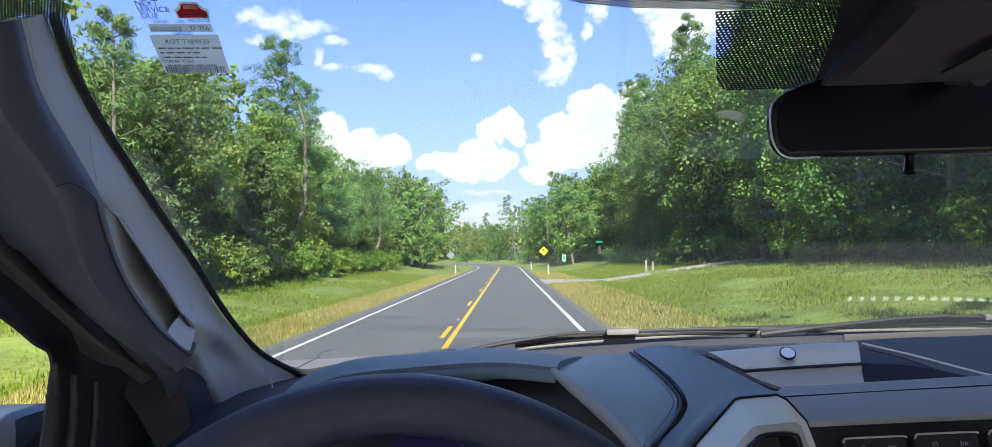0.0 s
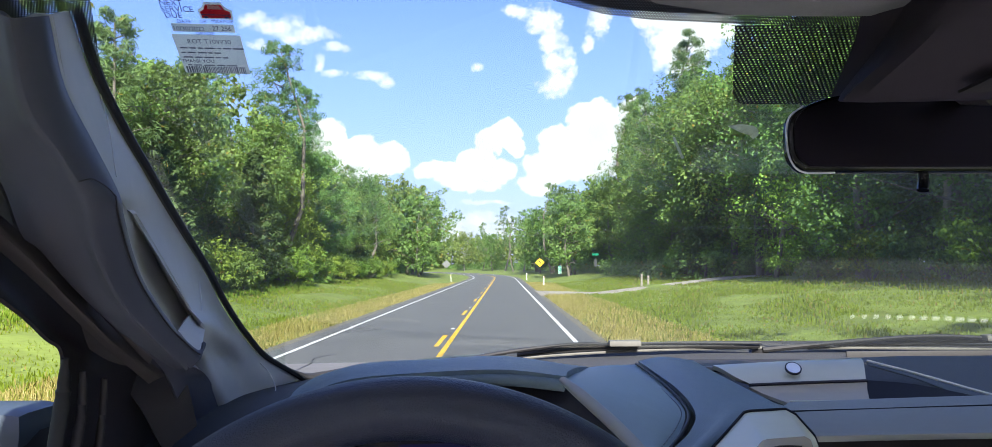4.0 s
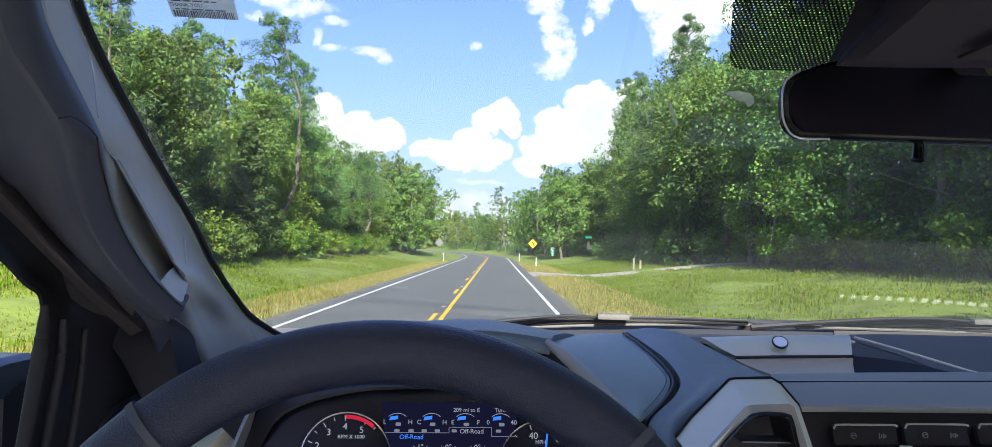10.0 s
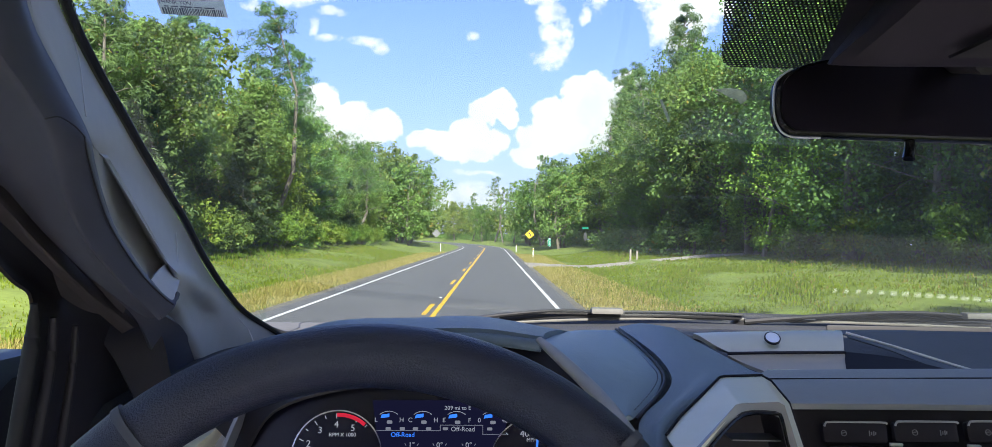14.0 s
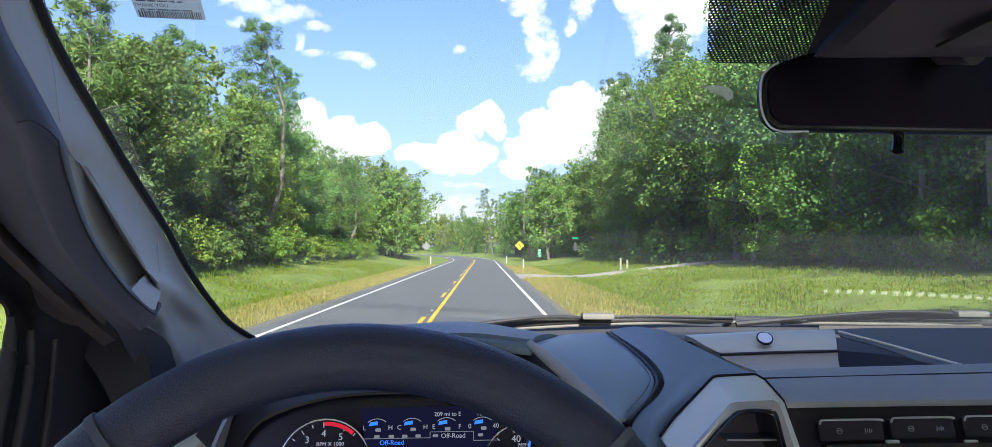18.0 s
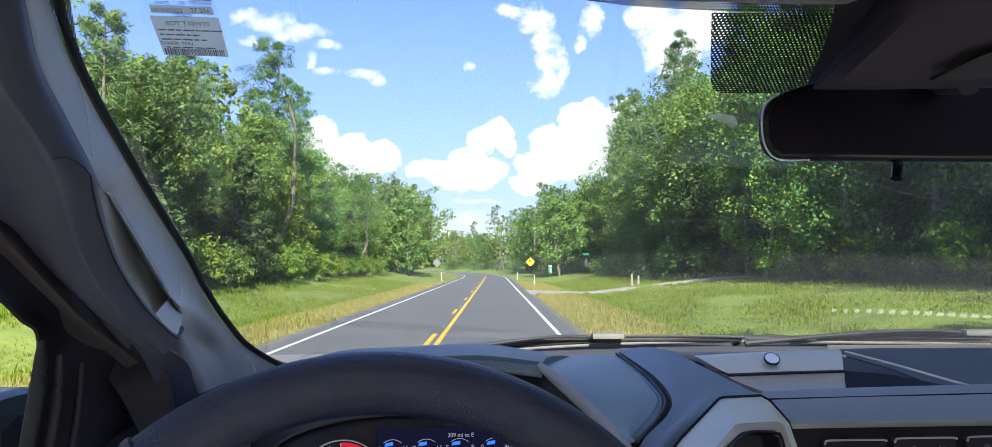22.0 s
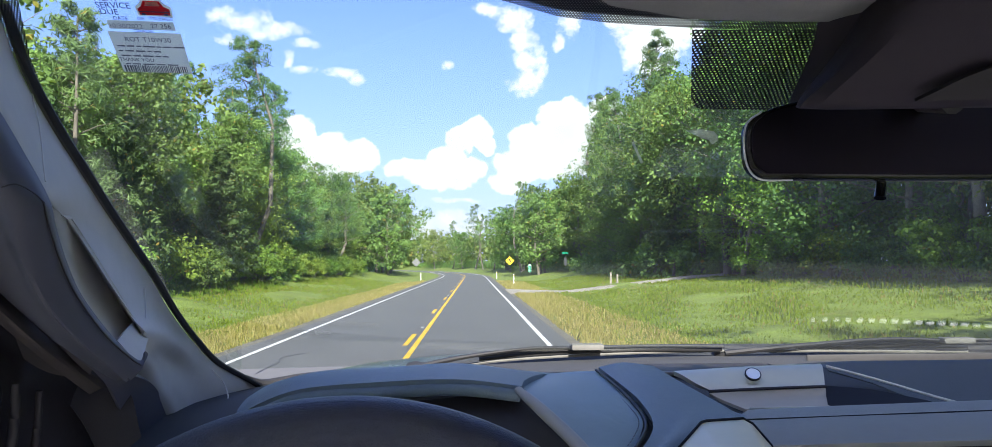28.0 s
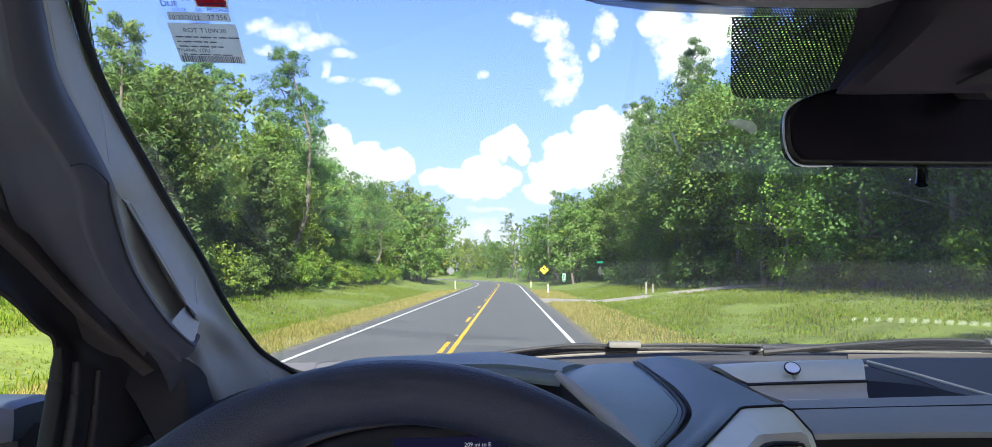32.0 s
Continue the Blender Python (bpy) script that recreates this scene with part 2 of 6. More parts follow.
def dotted(name, pitch, hole, space="UV"):
    """Black ceramic print with a grid of clear holes."""
    m = bpy.data.materials.new(name)
    m.use_nodes = True
    t = m.node_tree
    t.nodes.clear()
    N = Nodes(t)
    out = N.add("ShaderNodeOutputMaterial")
    sp = N.add("ShaderNodeSeparateXYZ")
    N.link(N.add("ShaderNodeTexCoord").outputs[space], sp.inputs[0])
    row = N.math("FLOOR", N.math("DIVIDE", sp.outputs[1], pitch * 0.87))
    sx = N.math("ADD", N.math("DIVIDE", sp.outputs[0], pitch), N.math("MULTIPLY", row, 0.5))
    fx = N.math("SUBTRACT", N.math("FRACT", sx), 0.5)
    fy = N.math("MULTIPLY", N.math("SUBTRACT", N.math("FRACT", N.math("DIVIDE", sp.outputs[1], pitch * 0.87)), 0.5), 0.87)
    d = N.math("SQRT", N.math("ADD", N.math("MULTIPLY", fx, fx), N.math("MULTIPLY", fy, fy)))
    ink = N.add("ShaderNodeBsdfPrincipled", Roughness=0.45)
    ink.inputs["Base Color"].default_value = (0.012, 0.012, 0.015, 1)
    tr = N.add("ShaderNodeBsdfTransparent")
    ms = N.add("ShaderNodeMixShader")
    N.link(N.math("LESS_THAN", d, hole), ms.inputs[0])
    N.link(ink.outputs[0], ms.inputs[1]), N.link(tr.outputs[0], ms.inputs[2])
    N.link(ms.outputs[0], out.inputs[0])
    return m


def leaf(name, dark, light, autumn=(0.25, 0.2, 0.04), gone=0.03, through_light=0.36):
    """Leaves: colour varies from leaf to leaf and from tree to tree; some light passes through."""
    m = bpy.data.materials.new(name)
    m.use_nodes = True
    t = m.node_tree
    t.nodes.clear()
    N = Nodes(t)
    out = N.add("ShaderNodeOutputMaterial")
    isl = N.add("ShaderNodeNewGeometry").outputs["Random Per Island"]
    tree = t.nodes.new("ShaderNodeObjectInfo").outputs["Random"]
    vec = N.add("ShaderNodeTexCoord").outputs["Object"]
    f = N.math("ADD", N.math("MULTIPLY", isl, 0.55), N.math("MULTIPLY", N.math("SUBTRACT", N.noise(vec, 0.6, 3.0), 0.28), 1.1), clamp=True)
    col = N.mix(f, dark, light)
    col = N.mix(N.math("GREATER_THAN", isl, 1 - gone), col, autumn)
    h = N.add("ShaderNodeHueSaturation")
    N.link(N.math("ADD", N.math("MULTIPLY", tree, 0.04), 0.485), h.inputs["Hue"])
    N.link(N.math("ADD", N.math("MULTIPLY", N.math("FRACT", N.math("MULTIPLY", tree, 7.3)), 0.5), 0.75), h.inputs["Value"])
    N.link(col, h.inputs["Color"])
    d = N.add("ShaderNodeBsdfPrincipled", Roughness=0.55)
    d.inputs["Specular IOR Level"].default_value = 0.3
    tl = N.add("ShaderNodeBsdfTranslucent")
    N.link(h.outputs[0], d.inputs["Base Color"])
    h2 = N.add("ShaderNodeHueSaturation", Hue=0.47, Saturation=1.15, Value=1.25)
    N.link(h.outputs[0], h2.inputs["Color"]), N.link(h2.outputs[0], tl.inputs[0])
    ms = N.add("ShaderNodeMixShader", Fac=through_light)
    N.link(d.outputs[0], ms.inputs[1]), N.link(tl.outputs[0], ms.inputs[2])
    N.link(ms.outputs[0], out.inputs[0])
    return m


M_ASPHALT = mat("asphalt", (0.115, 0.118, 0.122), 0.85, var=0.16, scale=0.35, bump=0.5, bscale=60.0, second=(0.14, 0.14, 0.138), rvar=0.03)
M_SHOULDER = mat("shoulder_gravel", (0.17, 0.155, 0.12), 0.95, var=0.45, scale=6.0, bump=0.9, bscale=30.0, rvar=0.02)
M_GRAVEL = mat("pale_gravel", (0.34, 0.31, 0.265), 0.95, var=0.3, scale=2.0, bump=0.9, bscale=25.0, second=(0.22, 0.20, 0.16), rvar=0.02)
M_WHITE = mat("white_road_paint", (0.72, 0.73, 0.72), 0.7, var=0.12, scale=4.0, second=(0.5, 0.5, 0.49), bump=0.2, bscale=90.0)
M_YELLOW = mat("yellow_road_paint", (0.78, 0.48, 0.025), 0.7, var=0.12, scale=4.0, second=(0.6, 0.36, 0.03), bump=0.2, bscale=90.0)
M_GROUND = mat("meadow_soil", (0.16, 0.215, 0.035), 0.95, var=0.4, scale=0.5, bump=0.8, bscale=9.0, second=(0.22, 0.22, 0.06), rvar=0.02)
M_CONCRETE = mat("weathered_concrete", (0.42, 0.40, 0.35), 0.9, var=0.2, scale=3.0, second=(0.24, 0.23, 0.2), bump=0.4, bscale=60.0)
M_BARK = mat("bark", (0.16, 0.14, 0.115), 0.95, var=0.4, scale=2.5, bump=1.0, bscale=14.0, second=(0.2, 0.18, 0.15), per=0.2)
M_LEAF = leaf("broad_leaves", (0.053, 0.110, 0.033), (0.243, 0.373, 0.092), gone=0.012)
M_LEAF_B = leaf("oak_leaves", (0.062, 0.112, 0.035), (0.254, 0.340, 0.086), gone=0.018)
M_LEAF_Y = leaf("sweetgum_leaves", (0.077, 0.156, 0.027), (0.324, 0.454, 0.076), gone=0.02)
M_PINE = leaf("pine_needles", (0.053, 0.110, 0.037), (0.146, 0.232, 0.076), gone=0.01, through_light=0.25)
M_CEDAR = leaf("cedar_sprays", (0.044, 0.085, 0.025), (0.103, 0.162, 0.049), gone=0.02, through_light=0.25)
M_GRASS = leaf("green_grass", (0.135, 0.20, 0.018), (0.29, 0.385, 0.04), autumn=(0.36, 0.3, 0.1), gone=0.08, through_light=0.45)
M_STRAW = leaf("seeding_grass", (0.2, 0.18, 0.05), (0.45, 0.37, 0.13), autumn=(0.5, 0.4, 0.18), gone=0.25, through_light=0.45)
M_STEEL = mat("galvanised_steel", (0.42, 0.43, 0.43), 0.45, 0.85, var=0.12, scale=9.0, bump=0.05)
M_SIGN_Y = mat("yellow_sign_sheeting", (0.85, 0.52, 0.01), 0.45, var=0.05, scale=8.0)
M_SIGN_G = mat("green_sign_sheeting", (0.005, 0.19, 0.10), 0.45, var=0.05, scale=8.0)
M_SIGN_BACK = mat("bare_aluminium", (0.17, 0.172, 0.175), 0.6, 0.5, var=0.1, scale=7.0)
M_SIGN_W = mat("white_sign_sheeting", (0.8, 0.8, 0.78), 0.5, var=0.04, scale=9.0)
M_SIGN_K = mat("black_sign_ink", (0.012, 0.012, 0.012), 0.5, var=0.05)
M_WOOD = mat("grey_wood", (0.28, 0.25, 0.21), 0.9, var=0.3, scale=9.0, bump=0.4, bscale=70.0)
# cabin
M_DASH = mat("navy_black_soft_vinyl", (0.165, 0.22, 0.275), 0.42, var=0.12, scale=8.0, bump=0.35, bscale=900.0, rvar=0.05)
# dash top darkened in colour so the windshield mirrors a weaker veil
M_TOP = mat("matt_dash_top_dimmed", (0.062, 0.065, 0.072), 0.7, var=0.12, scale=8.0, bump=0.3, bscale=900.0, rvar=0.04, spec=0.25)
# same top at the passenger end, lightened where cabin light falls short
M_TOP_SIDE = mat("grey_dash_top_lifted", (0.10, 0.115, 0.125), 0.6, var=0.1, scale=8.0, bump=0.3, bscale=900.0, rvar=0.04, spec=0.3)
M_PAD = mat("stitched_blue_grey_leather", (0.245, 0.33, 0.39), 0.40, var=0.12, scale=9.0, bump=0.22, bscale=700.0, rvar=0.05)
M_LEATHER = mat("navy_wheel_leather", (0.010, 0.016, 0.052), 0.38, var=0.08, scale=10.0, bump=0.3, bscale=900.0, rvar=0.03, spec=0.85)
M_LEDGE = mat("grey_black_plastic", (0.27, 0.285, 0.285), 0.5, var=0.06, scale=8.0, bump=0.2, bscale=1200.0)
M_THREAD = mat("thread", (0.10, 0.11, 0.14), 0.8, var=0.1)
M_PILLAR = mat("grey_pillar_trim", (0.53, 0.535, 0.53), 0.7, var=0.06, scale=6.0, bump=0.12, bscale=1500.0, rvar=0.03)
# the pillar's plastic with shade in its colour, for faces turned from the windshield
M_PILLAR_SHADED = mat("shaded_pillar_trim", (0.074, 0.077, 0.106), 0.55, var=0.08, scale=7.0, bump=0.12, bscale=1500.0)
# unseen cabin surfaces, made pale to bounce fill light onto the dashboard
M_BOUNCE_CLOTH = mat("pale_bounce_cloth", (0.80, 0.80, 0.81), 0.9, var=0.1, scale=8.0, bump=0.2, bscale=500.0)
M_BLACK = mat("black_trim", (0.028, 0.025, 0.031), 0.5, var=0.12, scale=9.0, bump=0.1, bscale=800.0)
M_FASCIA = mat("dark_fascia_plastic", (0.020, 0.017, 0.021), 0.55, var=0.1, scale=9.0, bump=0.1, bscale=900.0, spec=0.25)
M_STRIP = mat("graphite_trim", (0.36, 0.355, 0.35), 0.34, 0.1, var=0.08, scale=9.0)
M_TRAY = mat("tray_liner", (0.022, 0.024, 0.032), 0.9, var=0.1, scale=9.0, spec=0.15)
M_RUBBER = mat("black_rubber", (0.024, 0.024, 0.027), 0.6, var=0.25, scale=14.0)
M_GLOSS = mat("piano_black", (0.008, 0.008, 0.01), 0.14, var=0.1, scale=9.0, rvar=0.02)
M_LID = mat("satin_grey_lid_paint", (0.66, 0.64, 0.51), 0.34, 0.4, var=0.05, scale=6.0, bump=0.03, bscale=1800.0, rvar=0.03)
M_SILVER = mat("satin_silver_paint", (0.75, 0.745, 0.63), 0.38, 0.15, var=0.05, scale=6.0, bump=0.03, bscale=1800.0, rvar=0.03)
M_SILVER_D = mat("dark_silver_paint", (0.36, 0.355, 0.34), 0.38, 0.4, var=0.06, scale=6.0, rvar=0.03)
M_CHROME = mat("chrome", (0.75, 0.76, 0.78), 0.14, 1.0, var=0.03, scale=9.0, rvar=0.01)
# roof lining out of sight, paled as a reflector for the cabin
M_BOUNCE_LINER = mat("pale_bounce_liner", (0.80, 0.79, 0.78), 0.95, var=0.08, scale=20.0, bump=0.2, bscale=900.0)
M_PAINT = mat("dark_green_car_paint", (0.012, 0.028, 0.016), 0.28, 0.0, var=0.1, scale=5.0, rvar=0.02)
M_COWL = mat("grey_cowl_plastic", (0.05, 0.05, 0.052), 0.65, var=0.25, scale=7.0, second=(0.12, 0.115, 0.1))
M_CLIP = mat("chalky_grey_plastic", (0.13, 0.128, 0.12), 0.75, var=0.2, scale=30.0)
M_WINDSHIELD = glass("windshield_glass", (0.93, 0.965, 0.95), 1.5, 0.012)
M_WINDOW = glass("side_glass", (0.86, 0.9, 0.88), 1.3)
M_MIRROR = mat("dimmed_mirror", (0.024, 0.020, 0.030), 0.38, 1.0, var=0.02, scale=6.0, rvar=0.01)
M_FRIT = dotted("dotted_frit", 0.0038, 0.25)
M_FRIT_EDGE = dotted("edge_frit", 0.0023, 0.24)
def film(name, color):
    """Printed plastic film on the glass that lets daylight through."""
    m = bpy.data.materials.new(name)
    m.use_nodes = True
    m.node_tree.nodes.clear()
    N = Nodes(m.node_tree)
    d, tl = N.add("ShaderNodeBsdfDiffuse", Color=(*color, 1)), N.add("ShaderNodeBsdfTranslucent", Color=(*color, 1))
    ms = N.add("ShaderNodeMixShader", Fac=0.9)
    N.link(d.outputs[0], ms.inputs[1]), N.link(tl.outputs[0], ms.inputs[2])
    N.link(ms.outputs[0], N.add("ShaderNodeOutputMaterial").inputs[0])
    return m


M_LABEL = film("sticker_film", (0.96, 0.94, 0.83))
M_CLEAR = glass("clear_film", (0.97, 0.98, 0.99), 1.2)
M_INK = mat("navy_ink", (0.015, 0.03, 0.12), 0.6, var=0.03)
M_GREY_INK = mat("grey_ink", (0.13, 0.13, 0.14), 0.6, var=0.03)
M_RED = film("red_ink", (0.75, 0.03, 0.04))
M_SCREEN = mat("black_display_glass", (0.010, 0.010, 0.022), 0.22, var=0.05, scale=9.0)
G_WHITE = glow("display_white", (0.75, 0.82, 1.0), 0.15)
G_DIM = glow("display_grey", (0.7, 0.75, 0.95), 0.10)
G_BLUE = glow("display_blue", (0.04, 0.22, 1.0), 0.42)
G_SCREEN = glow("screen_blue_grey", (0.10, 0.14, 0.22), 0.35)
G_PAGE = glow("screen_pale", (0.42, 0.55, 0.52), 0.4)
G_LCD = glow("display_backlight", (0.14, 0.15, 0.5), 0.020)
G_RED = glow("display_red", (0.8, 0.03, 0.07), 0.26)

# ---- mesh tools ----
def finish(name, bm, material, smooth=True):
    me = bpy.data.meshes.new(name)
    bm.normal_update()
    bm.to_mesh(me)
    bm.free()
    if material:
        me.materials.append(material)
    if smooth:
        me.polygons.foreach_set("use_smooth", [True] * len(me.polygons))
        me.set_sharp_from_angle(angle=radians(38))
    return me


def part(name, bm, material, parent=None, label="", smooth=True):
    """Links a bmesh as one mesh object, in world coordinates, under a thing or a part."""
    ob = new(name, finish(name, bm, material, smooth))
    if parent:
        ob.parent = parent
        if parent.parent is None:
            ob.matrix_parent_inverse = parent.matrix_basis.inverted()
    if label:
        ob["label"] = label
    return ob


def thing(name, at, label, category, group="", kind=""):
    ob = new(name)
    ob.empty_display_size = 0.05
    ob.matrix_basis = Matrix.Translation(at)
    ob.matrix_world = Matrix.Translation(at)
    return tagged(ob, label, category, group, kind)


def smooth_line(points, n):
    """Catmull-Rom through the points, n steps each."""
    p = [Vector(q) for q in points]
    p = [2 * p[0] - p[1]] + p + [2 * p[-1] - p[-2]]
    out = []
    for i in range(1, len(p) - 2):
        a, b, c, d = p[i - 1:i + 3]
        for s in range(n):
            t = s / n
            out.append(0.5 * (2 * b + (c - a) * t + (2 * a - 5 * b + 4 * c - d) * t * t + (3 * b - a - 3 * c + d) * t ** 3))
    out.append(p[-2])
    return out


def tube(points, radii, n=4, segs=12, flat=1.0, up=(0, 0, 1), closed=False, bm=None):
    """A bar swept along a smooth line; flat squeezes it along up."""
    bm = bm or bmesh.new()
    line = smooth_line(points, n)
    rad = [v[0] for v in smooth_line([(r, 0, 0) for r in (radii if isinstance(radii, (list, tuple)) else [radii] * len(points))], n)]
    rings = []
    for i, p in enumerate(line):
        d = (line[min(i + 1, len(line) - 1)] - line[max(i - 1, 0)]).normalized()
        side = d.cross(Vector(up)).normalized()
        top = side.cross(d)
        rings.append([bm.verts.new(p + side * math.cos(q) * rad[i] + top * math.sin(q) * rad[i] * flat) for q in (2 * math.pi * k / segs for k in range(segs))])
    for a, b in zip(rings, rings[1:]):
        for k in range(segs):
            bm.faces.new((a[k], a[(k + 1) % segs], b[(k + 1) % segs], b[k]))
    for r in (rings[0][::-1], rings[-1]):
        bm.faces.new(r)
    bmesh.ops.recalc_face_normals(bm, faces=bm.faces[:])
    return bm


def loft(curves, nu=5, nv=5, thick=0.004, toward=None):
    """A shell through curves of equal length, with thickness away from toward (a point on its visible side)."""
    fine = [smooth_line(c, nu) for c in curves]
    cols = [smooth_line([f[i] for f in fine], nv) for i in range(len(fine[0]))]
    w, h = len(cols), len(cols[0])
    bm = bmesh.new()
    grid = [[bm.verts.new(p) for p in c] for c in cols]
    for i in range(w - 1):
        for j in range(h - 1):
            bm.faces.new((grid[i][j], grid[i + 1][j], grid[i + 1][j + 1], grid[i][j + 1]))
    bm.normal_update()
    eye = Vector(toward or (0, 0, 1.83))
    mid = grid[w // 2][h // 2]
    if mid.normal.dot(eye - mid.co) < 0:
        bmesh.ops.reverse_faces(bm, faces=bm.faces[:])
        bm.normal_update()
    back = [[bm.verts.new(v.co - v.normal * thick) for v in c] for c in grid]
    flip = False
    f0 = grid[0][0].link_faces[0]
    order = [v for v in f0.verts]
    flip = order[(order.index(grid[0][0]) + 1) % 4] is grid[1][0]
    quad = (lambda a, b, c, d: bm.faces.new((a, b, c, d) if flip else (d, c, b, a)))
    for i in range(w - 1):
        for j in range(h - 1):
            quad(back[i][j], back[i][j + 1], back[i + 1][j + 1], back[i + 1][j])
    for i in range(w - 1):
        quad(grid[i][0], back[i][0], back[i + 1][0], grid[i + 1][0])
        quad(grid[i + 1][-1], back[i + 1][-1], back[i][-1], grid[i][-1])
    for j in range(h - 1):
        quad(grid[0][j + 1], back[0][j + 1], back[0][j], grid[0][j])
        quad(grid[-1][j], back[-1][j], back[-1][j + 1], grid[-1][j + 1])
    return bm


def box(size, at=(0, 0, 0), bevel=0.0, m=None, bm=None):
    """A box with rounded edges."""
    made = bmesh.new()
    bmesh.ops.create_cube(made, size=1.0, matrix=Matrix.Diagonal((*size, 1)))
    if bevel:
        bmesh.ops.bevel(made, geom=made.edges[:], offset=bevel, segments=2, affect="EDGES", profile=0.6)
    made.transform((Matrix.Translation(at)) @ (m or Matrix()))
    if bm is None:
        return made
    tmp = bpy.data.meshes.new("tmp")
    made.to_mesh(tmp)
    made.free()
    bm.from_mesh(tmp)
    bpy.data.meshes.remove(tmp)
    return bm


def prism(outline, depth, m, bevel=0.0):
    """An outline in x, y, thickened along -z, placed by m."""
    bm = bmesh.new()
    top = bm.faces.new([bm.verts.new((x, y, 0)) for x, y in outline])
    got = bmesh.ops.extrude_face_region(bm, geom=[top])
    bmesh.ops.translate(bm, vec=(0, 0, -depth), verts=[g for g in got["geom"] if isinstance(g, bmesh.types.BMVert)])
    bmesh.ops.recalc_face_normals(bm, faces=bm.faces[:])
    if bevel:
        edges = [e for e in bm.edges if abs(e.verts[0].co.z) < 1e-6 and abs(e.verts[1].co.z) < 1e-6]
        bmesh.ops.bevel(bm, geom=edges, offset=bevel, segments=2, affect="EDGES", profile=0.6)
    bm.transform(m)
    return bm


def rounded(w, h, r, n=5):
    pts = []
    for cx, cy, a in ((w / 2 - r, h / 2 - r, 0), (-w / 2 + r, h / 2 - r, 90), (-w / 2 + r, -h / 2 + r, 180), (w / 2 - r, -h / 2 + r, 270)):
        for k in range(n + 1):
            q = radians(a + 90 * k / n)
            pts.append((cx + r * math.cos(q), cy + r * math.sin(q)))
    return pts


def disc(r, depth, m, segs=28, bevel=0.0):
    return prism([(r * math.cos(2 * math.pi * k / segs), r * math.sin(2 * math.pi * k / segs)) for k in range(segs)], depth, m, bevel)


def ring(r, w, h, m, segs=48, a0=0.0, a1=360.0):
    """A flat ring or arc of inner radius r, width w, height h."""
    bm = bmesh.new()
    full = a1 - a0 >= 360
    n = segs if full else segs + 1
    rows = []
    for k in range(n):
        q = radians(a0 + (a1 - a0) * k / segs)
        c, s = math.cos(q), math.sin(q)
        rows.append([bm.verts.new((c * rr, s * rr, z)) for rr, z in ((r, 0), (r, h), (r + w, h), (r + w, 0))])
    for k in range(n if full else n - 1):
        a, b = rows[k], rows[(k + 1) % n]
        for i in range(4):
            bm.faces.new((a[i], a[(i + 1) % 4], b[(i + 1) % 4], b[i]))
    if not full:
        bm.faces.new(rows[0]), bm.faces.new(rows[-1][::-1])
    bmesh.ops.recalc_face_normals(bm, faces=bm.faces[:])
    bm.transform(m)
    return bm


def words(text, size, m, align="CENTER", depth=0.0004):
    """Lettering in the built-in font as a mesh."""
    cu = bpy.data.curves.new("words", "FONT")
    cu.body, cu.size, cu.align_x, cu.extrude, cu.resolution_u = text, size, align, depth, 3
    ob = bpy.data.objects.new("words", cu)
    scene.collection.objects.link(ob)
    bpy.context.view_layer.update()
    me = bpy.data.meshes.new_from_object(ob.evaluated_get(bpy.context.evaluated_depsgraph_get()))
    bpy.data.objects.remove(ob)
    bm = bmesh.new()
    bm.from_mesh(me)
    bpy.data.meshes.remove(me)
    bm.transform(m)
    return bm


def face_frame(o, x, y):
    """A frame at o with x along x, y nearest to y, z out of the face."""
    a = Vector(x).normalized()
    c = a.cross(Vector(y)).normalized()
    b = c.cross(a)
    return Matrix((a, b, c)).transposed().to_4x4() if o is None else Matrix.Translation(o) @ Matrix((a, b, c)).transposed().to_4x4()

# ================= the pickup's cabin =================
# ---- windshield ----
def shield(x, y, lift=0.0):
    """A point on the raked, gently bowed windshield."""
    return Vector((x, y - 0.10 * (x - 0.38) ** 2 + 0.04, 2.02 - 0.418 * (y - 0.66) + lift))


glass_pane = part("windshield", loft([[shield(x, y) for x in (-0.46, -0.2, 0.1, 0.38, 0.7, 1.0, 1.24)] for y in (0.50, 0.75, 1.0, 1.25, 1.49)], 4, 4, 0.0012), M_WINDSHIELD)
glass_pane.visible_shadow = False
tagged(glass_pane, "raked clear windshield with light dust and a painted knob reflection", "windshield", kind="structure")


def on_glass(name, outline, material, owner, lift=-0.0035, label=""):
    """A thin print or film that follows the windshield; outline in x, y."""
    bm = bmesh.new()
    uvl = bm.loops.layers.uv.new("UVMap")
    vs = [bm.verts.new(shield(x, y, lift)) for x, y in outline]
    f = bm.faces.new(vs)
    for lp in f.loops:
        lp[uvl].uv = (lp.vert.co.x, lp.vert.co.y * 1.084)
    bm.normal_update()
    if f.normal.z > 0:
        bmesh.ops.reverse_faces(bm, faces=[f])
    bmesh.ops.triangulate(bm, faces=[f])
    return part(name, bm, material, owner, label, smooth=False)


def rr(x0, x1, y0, y1, r=0.012):
    return [((x0 + x1) / 2 + a, (y0 + y1) / 2 + b) for a, b in rounded(x1 - x0, y1 - y0, r)]


